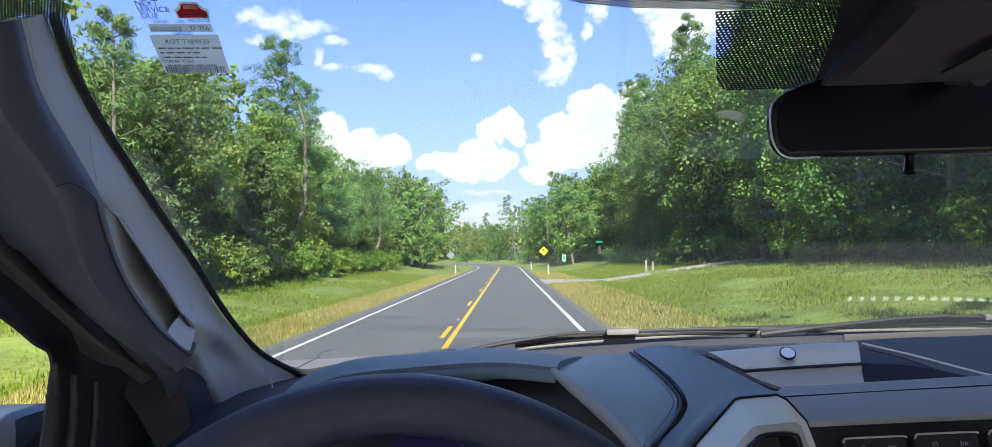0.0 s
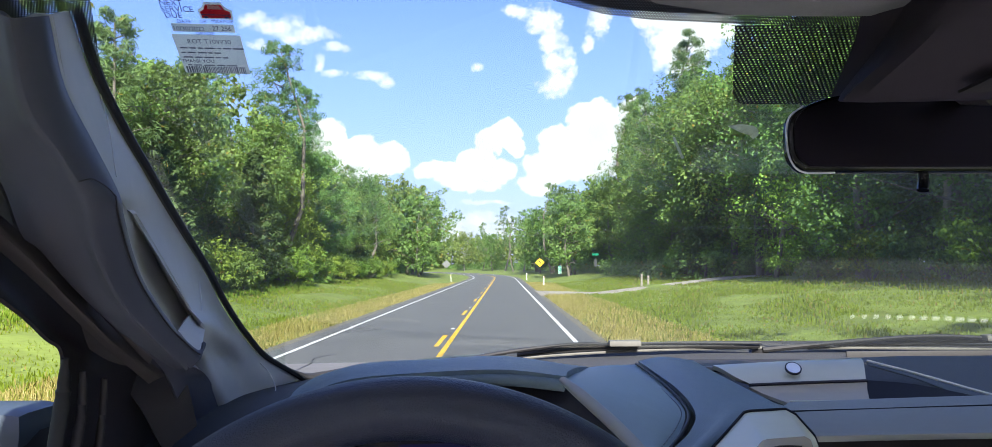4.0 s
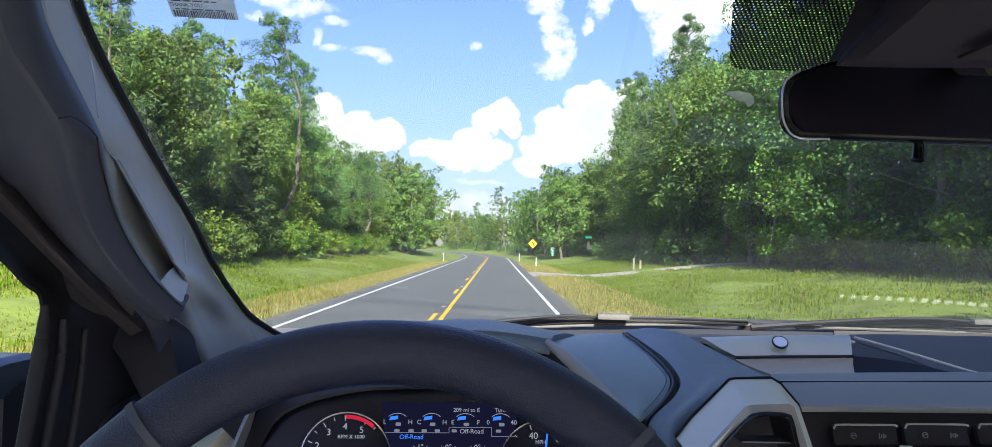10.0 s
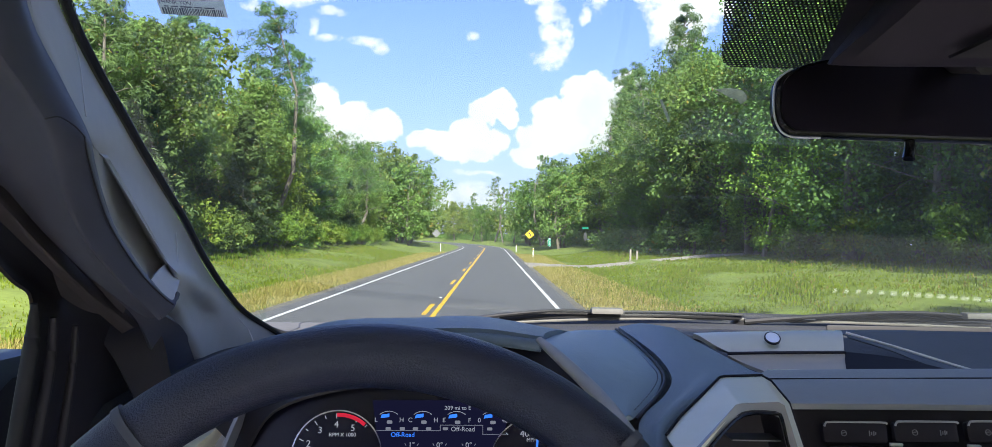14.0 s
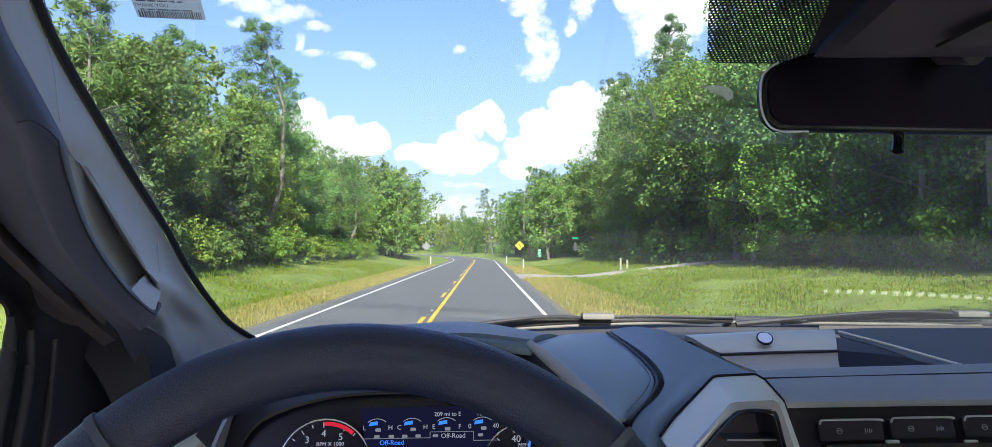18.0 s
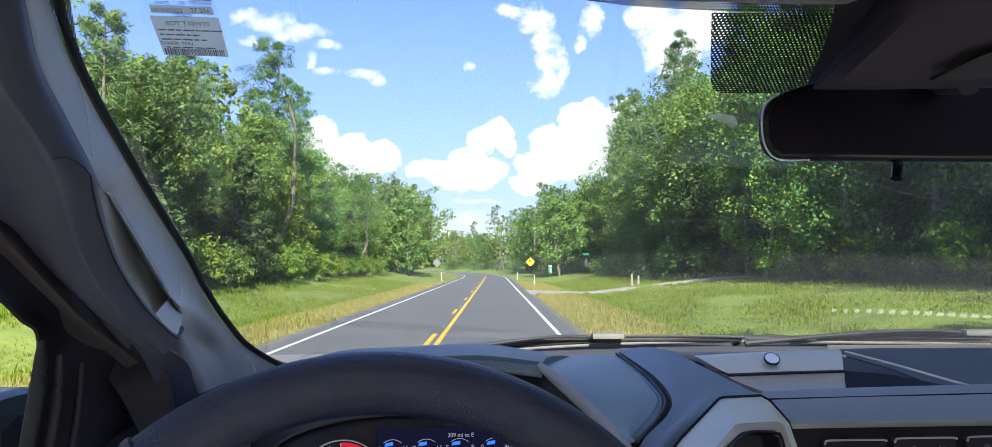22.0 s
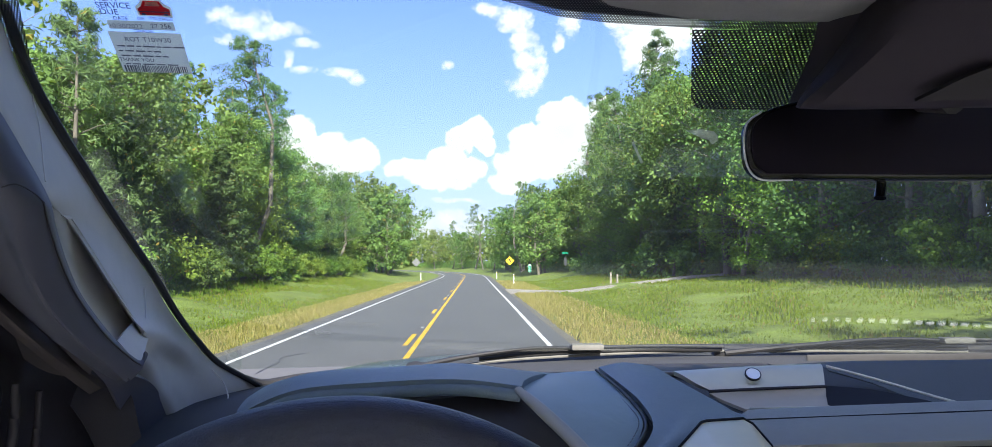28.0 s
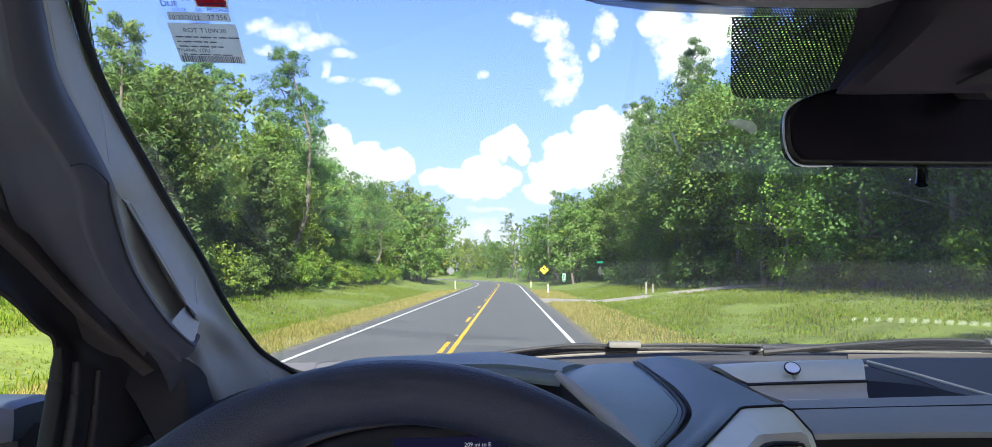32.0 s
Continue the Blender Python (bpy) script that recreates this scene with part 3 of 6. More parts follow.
on_glass("dot_print", [(0.183, 0.600), (0.197, 0.655), (0.206, 0.689), (0.211, 0.699), (0.219, 0.704), (0.30, 0.705), (0.36, 0.704), (0.37, 0.640), (0.37, 0.600)], M_FRIT, glass_pane, label="black dot-matrix print")
on_glass("upper_print", [(-0.26, 0.50), (1.24, 0.50), (1.24, 0.608), (0.6, 0.602), (0.29, 0.598), (0.185, 0.595), (0.113, 0.591), (0.072, 0.585), (0.046, 0.576), (-0.015, 0.556), (-0.15, 0.535), (-0.26, 0.525)], M_FRIT_EDGE, glass_pane, -0.006, "black dotted edge print")
on_glass("side_print", [(-0.26, 0.50), (-0.26, 0.525), (-0.313, 0.572), (-0.342, 0.650), (-0.364, 0.737), (-0.377, 0.813), (-0.391, 0.93), (-0.403, 1.03), (-0.412, 1.05), (-0.46, 1.05), (-0.46, 0.50)], M_FRIT_EDGE, glass_pane, -0.006, "black dotted edge print")
# pale paint on the glass stands in for the lid knob's mirror image
pale_paint = mat("pale_glass_paint", (0.5, 0.55, 0.42), 0.9, var=0.3, scale=60.0)
on_glass("splash", [(0.218, 0.754), (0.233, 0.751), (0.247, 0.755), (0.253, 0.762), (0.256, 0.771), (0.252, 0.778), (0.246, 0.770), (0.238, 0.767)], pale_paint, glass_pane, 0.006, "pale reflection of the lid knob, painted on the glass")
on_glass("smear", [(0.167, 0.774), (0.170, 0.774), (0.188, 0.813), (0.185, 0.814)], pale_paint, glass_pane, 0.006)

for a, b, c, d in ((-0.351, -0.338, 0.7165, 0.7172), (-0.3515, -0.3500, 0.7205, 0.7228), (-0.3475, -0.3450, 0.7205, 0.7212), (-0.3475, -0.3450, 0.7222, 0.7228), (-0.3432, -0.3420, 0.7175, 0.7240), (-0.3395, -0.3375, 0.7200, 0.7228)):
    on_glass("glass_mark", [(a, c), (b, c), (b, d), (a, d)], M_GREY_INK, glass_pane, -0.003)

# ---- service sticker ----
stick = thing("service_sticker", shield(-0.26, 0.66, -0.006), "clear and cream oil-change reminder sticker on the windshield", "sticker")
S_O, S_R, S_D = Vector((-0.285, 0.612, 2.0655)), Vector((-0.226, 0.612, 2.0635)), Vector((-0.285, 0.672, 2.016))
sx_dir, sy_dir = (S_R - S_O), (S_O - S_D)
s_w, s_h = sx_dir.length, (sy_dir - sx_dir * (sy_dir.dot(sx_dir) / sx_dir.length_squared)).length
skew = -(S_D - S_O).dot(sx_dir.normalized()) / s_h
S_M = face_frame(S_O, sx_dir, sy_dir) @ Matrix(((1, skew, 0, 0), (0, 1, 0, 0), (0, 0, 1, 0), (0, 0, 0, 1)))


def st(fx, fy, lift=0.0006):
    return S_M @ Matrix.Translation((fx * s_w, -fy * s_h, lift))


part("clear_film", prism([(0, 0), (s_w, 0), (s_w * 0.985, -0.5 * s_h), (0.0, -0.5 * s_h)], 0.0002, S_M, 0), M_CLEAR, stick, "clear printed film", smooth=False)
part("paper", prism([(0.01 * s_w, -0.5 * s_h), (0.985 * s_w, -0.5 * s_h), (s_w * 0.97, -s_h), (0.02 * s_w, -s_h)], 0.0003, S_M, 0), M_LABEL, stick, "cream label field", smooth=False)
part("white_field", prism([(0.06 * s_w, -0.36 * s_h), (0.94 * s_w, -0.36 * s_h), (0.94 * s_w, -0.46 * s_h), (0.06 * s_w, -0.46 * s_h)], 0.0001, S_M @ Matrix.Translation((0, 0, 0.0005)), 0), M_LABEL, stick, smooth=False)
for text, fx, fy, k, ink in (("NEXT", 0.16, 0.14, 0.095, M_INK), ("SERVICE", 0.22, 0.215, 0.095, M_INK), ("DUE", 0.14, 0.29, 0.095, M_INK), ("DATE", 0.26, 0.35, 0.06, M_INK), ("OR", 0.53, 0.345, 0.055, M_INK),
                             ("MILEAGE", 0.80, 0.34, 0.06, M_INK), ("10/30/2022", 0.29, 0.445, 0.075, M_GREY_INK), ("27 256", 0.76, 0.435, 0.075, M_GREY_INK), ("GRADE", 0.5, 0.495, 0.06, M_INK),
                             ("ROT T10W30", 0.52, 0.605, 0.08, M_GREY_INK), ("THANK YOU", 0.27, 0.855, 0.062, M_GREY_INK)):
    part("lettering", words(text, k * s_h, st(fx, fy, 0.0008), depth=0.00005), ink, stick, smooth=False)
random.seed(9)
for fx, fy, w, tall in ((0.07, 0.672, 0.78, 0.016), (0.07, 0.732, 0.6, 0.016), (0.08, 0.792, 0.62, 0.016), (0.10, 0.895, 0.72, 0.014)):
    x = fx
    while x < fx + w:
        ww = random.uniform(0.05, 0.17)
        part("text_bar", prism([(0, 0), (ww * s_w, 0), (ww * s_w, tall * s_h), (0, tall * s_h)], 0.0001, st(x, fy, 0.0008), 0), M_GREY_INK, stick, smooth=False)
        x += ww + 0.03
random.seed(5)
bx = 0.06
while bx < 0.92:
    w = random.choice((0.010, 0.016, 0.024))
    part("barcode_bar", prism([(0, 0), (w * s_w, 0), (w * s_w, 0.085 * s_h), (0, 0.085 * s_h)], 0.0001, st(bx, 0.99, 0.0008), 0), M_GREY_INK, stick, smooth=False)
    bx += w + random.choice((0.010, 0.014))
part("car_outline", prism([(-0.23 * s_w, -0.015 * s_h), (0.22 * s_w, -0.02 * s_h), (0.235 * s_w, 0.09 * s_h), (0.15 * s_w, 0.13 * s_h), (0.11 * s_w, 0.185 * s_h), (-0.125 * s_w, 0.185 * s_h), (-0.165 * s_w, 0.13 * s_h), (-0.235 * s_w, 0.09 * s_h)], 0.0001, st(0.74, 0.28, 0.0006), 0), M_LABEL, stick, smooth=False)
part("red_car_picture", prism([(-0.2 * s_w, 0), (0.2 * s_w, 0), (0.21 * s_w, 0.07 * s_h), (0.14 * s_w, 0.10 * s_h), (0.10 * s_w, 0.16 * s_h), (-0.11 * s_w, 0.16 * s_h), (-0.15 * s_w, 0.10 * s_h), (-0.21 * s_w, 0.07 * s_h)], 0.0001, st(0.74, 0.28, 0.0010), 0), M_RED, stick, smooth=False)
part("car_window", prism([(-0.10 * s_w, 0), (0.10 * s_w, 0), (0.075 * s_w, 0.045 * s_h), (-0.08 * s_w, 0.045 * s_h)], 0.0001, st(0.74, 0.175, 0.0011), 0), M_LABEL, stick, smooth=False)
for x0, x1, y0, y1 in ((-0.20, 0.20, 0.035, 0.045), (-0.17, -0.12, 0.0, 0.022), (0.12, 0.17, 0.0, 0.022)):
    part("car_shade", prism([(x0 * s_w, y0 * s_h), (x1 * s_w, y0 * s_h), (x1 * s_w, y1 * s_h), (x0 * s_w, y1 * s_h)], 0.0001, st(0.74, 0.28, 0.0013), 0), M_INK, stick, smooth=False)

# ---- driver's side pillar with its grab handle ----
M_SEAM = mat("pale_trim_seam", (0.62, 0.62, 0.61), 0.6, var=0.05)
pillar = thing("pillar_trim", (-0.37, 0.9, 1.8), "grey moulded windshield pillar trim with a grab handle", "pillar trim", kind="structure")
# the shell, from the glass inwards to the hollow behind the handle
glass_edge = [(-0.341, 0.590, 2.044), (-0.350, 0.637, 2.009), (-0.352, 0.689, 1.973), (-0.352, 0.740, 1.941), (-0.353, 0.788, 1.912), (-0.355, 0.849, 1.879), (-0.356, 0.911, 1.844), (-0.363, 0.983, 1.807), (-0.365, 1.034, 1.780), (-0.366, 1.081, 1.757), (-0.363, 1.162, 1.718), (-0.338, 1.250, 1.678), (-0.320, 1.338, 1.638)]
face_a = [(-0.327, 0.554, 2.030), (-0.333, 0.590, 1.992), (-0.334, 0.633, 1.957), (-0.332, 0.674, 1.924), (-0.348, 0.748, 1.902), (-0.351, 0.809, 1.869), (-0.353, 0.871, 1.837), (-0.360, 0.943, 1.801), (-0.364, 0.994, 1.777), (-0.366, 1.041, 1.750), (-0.368, 1.122, 1.713), (-0.352, 1.210, 1.669), (-0.346, 1.298, 1.618)]
face_b = [(-0.316, 0.522, 2.018), (-0.319, 0.549, 1.976), (-0.318, 0.585, 1.943), (-0.313, 0.616, 1.907), (-0.342, 0.700, 1.896), (-0.337, 0.735, 1.865), (-0.331, 0.765, 1.835), (-0.329, 0.805, 1.807), (-0.321, 0.830, 1.787), (-0.379, 1.021, 1.745), (-0.376, 1.082, 1.706), (-0.371, 1.150, 1.659), (-0.363, 1.218, 1.606)]
hollow = [(-0.337, 0.535, 2.023), (-0.334, 0.555, 1.973), (-0.329, 0.585, 1.938), (-0.321, 0.610, 1.901), (-0.343, 0.685, 1.889), (-0.352, 0.720, 1.851), (-0.350, 0.750, 1.819), (-0.343, 0.790, 1.786), (-0.328, 0.800, 1.764), (-0.364, 0.931, 1.740), (-0.375, 0.992, 1.700), (-0.383, 1.060, 1.655), (-0.388, 1.128, 1.596)]
hollow_back = [(-0.364, 0.550, 2.019), (-0.361, 0.570, 1.972), (-0.354, 0.600, 1.934), (-0.344, 0.625, 1.896), (-0.365, 0.680, 1.867), (-0.374, 0.715, 1.841), (-0.373, 0.745, 1.812), (-0.367, 0.785, 1.778), (-0.369, 0.825, 1.753), (-0.392, 0.911, 1.733), (-0.410, 0.972, 1.695), (-0.426, 1.040, 1.645), (-0.446, 1.108, 1.574)]
# the hollow is deepest halfway between its rim and the handle
depth = (0.0, 0.0, 0.0, 0.004, 0.035, 0.06, 0.065, 0.05, 0.015, 0.0, 0.0, 0.0, 0.0)
hollow_mid = [Vector(a).lerp(Vector(b), 0.5) + Vector((-0.25 * d, d, 0.0)) for a, b, d in zip(face_b, hollow, depth)]
part("shell", loft([glass_edge, face_a, face_b, hollow_mid, hollow, hollow_back], 5, 5, 0.004), M_PILLAR, pillar)
part("glass_seal", tube([Vector(p) + Vector((0.003, 0.006, 0.001)) for p in glass_edge], 0.0042, 5, 8), M_RUBBER, pillar)
part("base_seal", tube([(-0.350, 1.262, 1.686), (-0.332, 1.300, 1.670), (-0.306, 1.330, 1.670), (-0.279, 1.350, 1.673), (-0.234, 1.370, 1.675), (-0.156, 1.390, 1.674)], [0.004, 0.0075, 0.0075, 0.007, 0.006, 0.005], 5, 8), M_RUBBER, pillar)
# the handle: a broad soft bar that flows out of the upper trim and ends in a blunt foot
grip_in = [(-0.315, 0.518, 2.016), (-0.317, 0.543, 1.974), (-0.315, 0.578, 1.941), (-0.309, 0.608, 1.905), (-0.312, 0.625, 1.885), (-0.320, 0.660, 1.856), (-0.322, 0.690, 1.829), (-0.315, 0.730, 1.793), (-0.310, 0.770, 1.768), (-0.304, 0.775, 1.775)]
grip_lip = [(-0.311, 0.501, 2.010), (-0.310, 0.522, 1.965), (-0.308, 0.553, 1.934), (-0.298, 0.579, 1.899), (-0.304, 0.600, 1.883), (-0.312, 0.635, 1.855), (-0.314, 0.665, 1.829), (-0.309, 0.705, 1.795), (-0.303, 0.745, 1.771), (-0.298, 0.755, 1.761)]
grip_crest = [(-0.319, 0.482, 2.003), (-0.318, 0.502, 1.952), (-0.312, 0.532, 1.923), (-0.306, 0.557, 1.894), (-0.314, 0.582, 1.870), (-0.321, 0.617, 1.841), (-0.321, 0.647, 1.815), (-0.314, 0.687, 1.785), (-0.311, 0.727, 1.763), (-0.307, 0.745, 1.750)]
grip_low = [(-0.401, 0.545, 2.026), (-0.397, 0.565, 1.945), (-0.392, 0.595, 1.909), (-0.392, 0.620, 1.873), (-0.392, 0.645, 1.862), (-0.393, 0.680, 1.841), (-0.390, 0.710, 1.821), (-0.375, 0.750, 1.787), (-0.353, 0.790, 1.755), (-0.335, 0.780, 1.750)]
grip_front = [Vector(a).lerp(Vector(b), 0.25) + Vector((0.004, -0.008, 0.002)) for a, b in zip(grip_crest, grip_low)]
grip_side = [Vector(a).lerp(Vector(b), 0.62) + Vector((0.0, -0.009, 0.0)) for a, b in zip(grip_crest, grip_low)]
# handle drawn in the shade-darkened copy of the trim colour
grab = part("grab_handle", loft([grip_in, grip_lip, grip_crest, grip_front, grip_side, grip_low], 5, 4, 0.004), M_PILLAR_SHADED, pillar, "soft-touch handle flowing out of the trim")
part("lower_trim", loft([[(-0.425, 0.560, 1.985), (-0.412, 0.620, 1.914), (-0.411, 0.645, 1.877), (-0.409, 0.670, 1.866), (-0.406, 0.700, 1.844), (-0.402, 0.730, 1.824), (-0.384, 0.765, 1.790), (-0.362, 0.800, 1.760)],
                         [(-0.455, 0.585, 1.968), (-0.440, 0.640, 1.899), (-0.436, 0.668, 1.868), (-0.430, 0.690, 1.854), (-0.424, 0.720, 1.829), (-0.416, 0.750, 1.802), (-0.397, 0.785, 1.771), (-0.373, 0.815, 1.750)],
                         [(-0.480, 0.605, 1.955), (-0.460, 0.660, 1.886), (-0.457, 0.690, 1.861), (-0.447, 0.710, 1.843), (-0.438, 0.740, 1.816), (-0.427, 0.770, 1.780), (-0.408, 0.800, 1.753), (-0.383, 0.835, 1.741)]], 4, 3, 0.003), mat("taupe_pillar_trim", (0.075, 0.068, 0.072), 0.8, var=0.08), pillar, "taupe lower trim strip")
part("handle_foot", loft([[(-0.318, 0.748, 1.787), (-0.326, 0.785, 1.795), (-0.341, 0.845, 1.803)], [(-0.309, 0.752, 1.775), (-0.316, 0.785, 1.783), (-0.333, 0.845, 1.794)], [(-0.301, 0.755, 1.763), (-0.306, 0.778, 1.773), (-0.323, 0.830, 1.784)]], 5, 5, 0.004), M_PILLAR, pillar)
# foot has the same painted shade, so it sinks into the dark below
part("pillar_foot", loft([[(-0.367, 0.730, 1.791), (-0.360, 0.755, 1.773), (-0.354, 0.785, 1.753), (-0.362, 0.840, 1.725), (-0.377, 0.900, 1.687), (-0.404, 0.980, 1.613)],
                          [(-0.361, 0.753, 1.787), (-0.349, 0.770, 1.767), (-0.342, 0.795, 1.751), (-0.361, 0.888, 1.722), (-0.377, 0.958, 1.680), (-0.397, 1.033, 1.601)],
                          [(-0.366, 0.800, 1.782), (-0.348, 0.810, 1.759), (-0.339, 0.830, 1.746), (-0.368, 0.960, 1.716), (-0.383, 1.040, 1.670), (-0.396, 1.110, 1.584)]], 5, 5, 0.004), M_PILLAR_SHADED, pillar)
part("grip_seam", tube([(-0.294, 0.573, 1.898), (-0.303, 0.598, 1.883), (-0.311, 0.633, 1.855), (-0.313, 0.663, 1.829), (-0.308, 0.703, 1.795), (-0.303, 0.743, 1.771), (-0.298, 0.752, 1.764)], 0.0008, 5, 6), M_BLACK, grab)
part("seam_ring", tube([(-0.301, 0.535, 1.905), (-0.297, 0.545, 1.908), (-0.295, 0.562, 1.904), (-0.294, 0.574, 1.898)], 0.0006, 5, 6), M_BLACK, grab)
part("upper_seam", tube([(-0.352, 0.660, 1.994), (-0.329, 0.630, 1.962), (-0.309, 0.600, 1.927), (-0.302, 0.590, 1.915)], 0.0006, 4, 6), M_SEAM, pillar)
part("lower_seam", tube([(-0.373, 0.930, 1.854), (-0.352, 0.890, 1.825), (-0.334, 0.850, 1.792), (-0.323, 0.820, 1.774), (-0.320, 0.800, 1.759)], 0.0008, 4, 6), M_SEAM, pillar)
part("airbag_slot", tube([(-0.357, 1.130, 1.714), (-0.344, 1.140, 1.695), (-0.334, 1.130, 1.674), (-0.343, 1.108, 1.671)], 0.0009, 5, 6), M_SEAM, pillar)

# ---- door beyond the pillar ----
door = thing("driver_door", (-0.42, 0.6, 1.4), "black inner door frame with sail panel and rubber seals", "car door")
frame_top = [(-0.438, 0.600, 1.909), (-0.426, 0.640, 1.874), (-0.415, 0.690, 1.837), (-0.415, 0.760, 1.799), (-0.411, 0.830, 1.761), (-0.398, 0.950, 1.708), (-0.389, 1.000, 1.645), (-0.381, 1.020, 1.563)]
frame_low = [(-0.445, 0.520, 1.900), (-0.410, 0.550, 1.857), (-0.394, 0.620, 1.814), (-0.404, 0.680, 1.787), (-0.407, 0.710, 1.773), (-0.412, 0.720, 1.741), (-0.418, 0.710, 1.668), (-0.423, 0.700, 1.603)]
frame_mid = [[(a + b) / 2 for a, b in zip(p, q)] for p, q in zip(frame_top, frame_low)]
frame_mid = [Vector(p) + Vector((-0.012, 0, 0)) for p in frame_mid]
part("sail_panel", loft([frame_top, frame_mid, frame_low], 5, 4, 0.003), M_BLACK, door)
part("frame_backing", loft([[(-0.600, 0.885, 2.015), (-0.554, 0.885, 1.944), (-0.509, 0.885, 1.876), (-0.464, 0.885, 1.817), (-0.407, 0.885, 1.768), (-0.367, 0.885, 1.727), (-0.351, 0.885, 1.672)],
                            [(-0.655, 0.860, 1.932), (-0.597, 0.860, 1.878), (-0.554, 0.860, 1.837), (-0.505, 0.860, 1.789), (-0.462, 0.860, 1.742), (-0.413, 0.860, 1.709), (-0.377, 0.860, 1.649)]], 4, 3, 0.01), M_BLACK, door)
part("upper_seal", loft([[(-0.400, 0.560, 1.908), (-0.392, 0.635, 1.867), (-0.390, 0.690, 1.832), (-0.384, 0.770, 1.782), (-0.372, 0.850, 1.732)], [(-0.399, 0.560, 1.895), (-0.389, 0.630, 1.852), (-0.384, 0.680, 1.818), (-0.382, 0.755, 1.775), (-0.376, 0.840, 1.730)], [(-0.414, 0.580, 1.885), (-0.401, 0.650, 1.838), (-0.398, 0.705, 1.805), (-0.396, 0.770, 1.768), (-0.395, 0.860, 1.722)]], 5, 4, 0.004), mat("taupe_seal", (0.06, 0.052, 0.055), 0.8, var=0.1), door)
for rib, mid, m in (([(-0.401, 0.705, 1.766), (-0.406, 0.710, 1.725), (-0.412, 0.690, 1.606)], 0.007, M_RUBBER), ([(-0.398, 0.730, 1.752), (-0.402, 0.735, 1.710), (-0.410, 0.720, 1.598)], 0.005, M_BLACK),
                    ([(-0.393, 0.760, 1.741), (-0.398, 0.765, 1.695), (-0.403, 0.750, 1.589)], 0.004, M_BLACK)):
    part("rubber_rib", tube(rib, [0.003, mid, 0.005], 6, 10), m, door)
part("frame_clip", box((0.004, 0.006, 0.012), (-0.421, 0.830, 1.748), 0.001), M_CLIP, door)
part("door_panel", box((0.06, 1.5, 0.55), (-0.475, -0.05, 1.30), 0.02), M_BOUNCE_CLOTH, door)
part("rear_frame", box((0.05, 0.12, 0.55), (-0.46, -0.6, 1.85), 0.02), M_BLACK, door)
part("roof_frame", box((0.05, 1.2, 0.06), (-0.45, 0.0, 2.10), 0.02), M_BLACK, door)
win = part("window_glass", box((0.004, 1.2, 0.56), (-0.475, 0.10, 1.84)), M_WINDOW, door, smooth=False)
win.visible_shadow = False

# ---- outside mirror ----
dm = thing("side_mirror", (-0.65, 0.98, 1.6), "dark outside mirror with a pale blue reflecting top", "side mirror")
part("housing", box((0.20, 0.10, 0.30), (-0.675, 0.99, 1.525), 0.03), M_RUBBER, dm)
part("upper_cap", box((0.196, 0.106, 0.05), (-0.675, 0.985, 1.655), 0.02), mat("pale_blue_grey_paint", (0.05, 0.07, 0.095), 0.4, 0.0, var=0.05), dm)
part("mirror_glass", box((0.16, 0.006, 0.20), (-0.675, 0.937, 1.52), 0.002), M_MIRROR, dm)
part("arm", box((0.12, 0.05, 0.06), (-0.52, 1.0, 1.52), 0.015), M_BLACK, dm)

# ---- steering wheel ----
W_C, W_R, W_T = Vector((-0.060, 0.360, 1.605)), 0.178, radians(25)
wheel = thing("steering_wheel", W_C, "navy leather steering wheel with stitched seams and silver spokes", "steering wheel")
W_M = Matrix.Translation(W_C) @ Euler((radians(90) - W_T, 0, 0)).to_matrix().to_4x4()


def wheel_at(deg, r, lift=0.0):
    q = radians(deg)
    return W_M @ Vector((r * math.cos(q), r * math.sin(q), lift))


def rim_piece(a0, a1, fat, n):
    return tube([wheel_at(a0 + (a1 - a0) * k / n, W_R) for k in range(n + 1)], fat, 3, 22, 1.12, W_M.to_3x3() @ Vector((0, 0, 1)))


part("rim", rim_piece(45, 132, 0.0172, 14), M_LEATHER, wheel, "grained navy leather")
part("rim_grip", rim_piece(132, 270, 0.0180, 14), M_LEATHER, wheel)
part("rim_grip", rim_piece(-90, 45, 0.0180, 14), M_LEATHER, wheel)
for a in (45, 132):
    part("rim_seam", rim_piece(a - 0.7, a + 0.7, 0.0188, 3), M_THREAD, wheel)
part("hub", prism(rounded(0.15, 0.13, 0.05), 0.05, W_M @ Matrix.Translation((0, -0.01, 0.01)), 0.012), M_DASH, wheel)
for a in (192, -12, 270):
    part("spoke", tube([wheel_at(a, 0.05, -0.005), wheel_at(a, 0.11, -0.012), wheel_at(a, 0.168, -0.004)], [0.026, 0.022, 0.018], 4, 12, 0.45, W_M.to_3x3() @ Vector((0, 0, 1))), M_SILVER, wheel, "satin silver spoke")
    part("spoke_switches", tube([wheel_at(a, 0.07, 0.006), wheel_at(a, 0.13, 0.0)], [0.014, 0.012], 3, 10, 0.4, W_M.to_3x3() @ Vector((0, 0, 1))), M_GLOSS, wheel)
part("column_shroud", tube([W_C + Vector((0, 0.05, -0.02)), W_C + Vector((0, 0.2, -0.10)), W_C + Vector((0, 0.42, -0.2))], [0.05, 0.06, 0.08], 4, 16), M_BLACK, wheel)

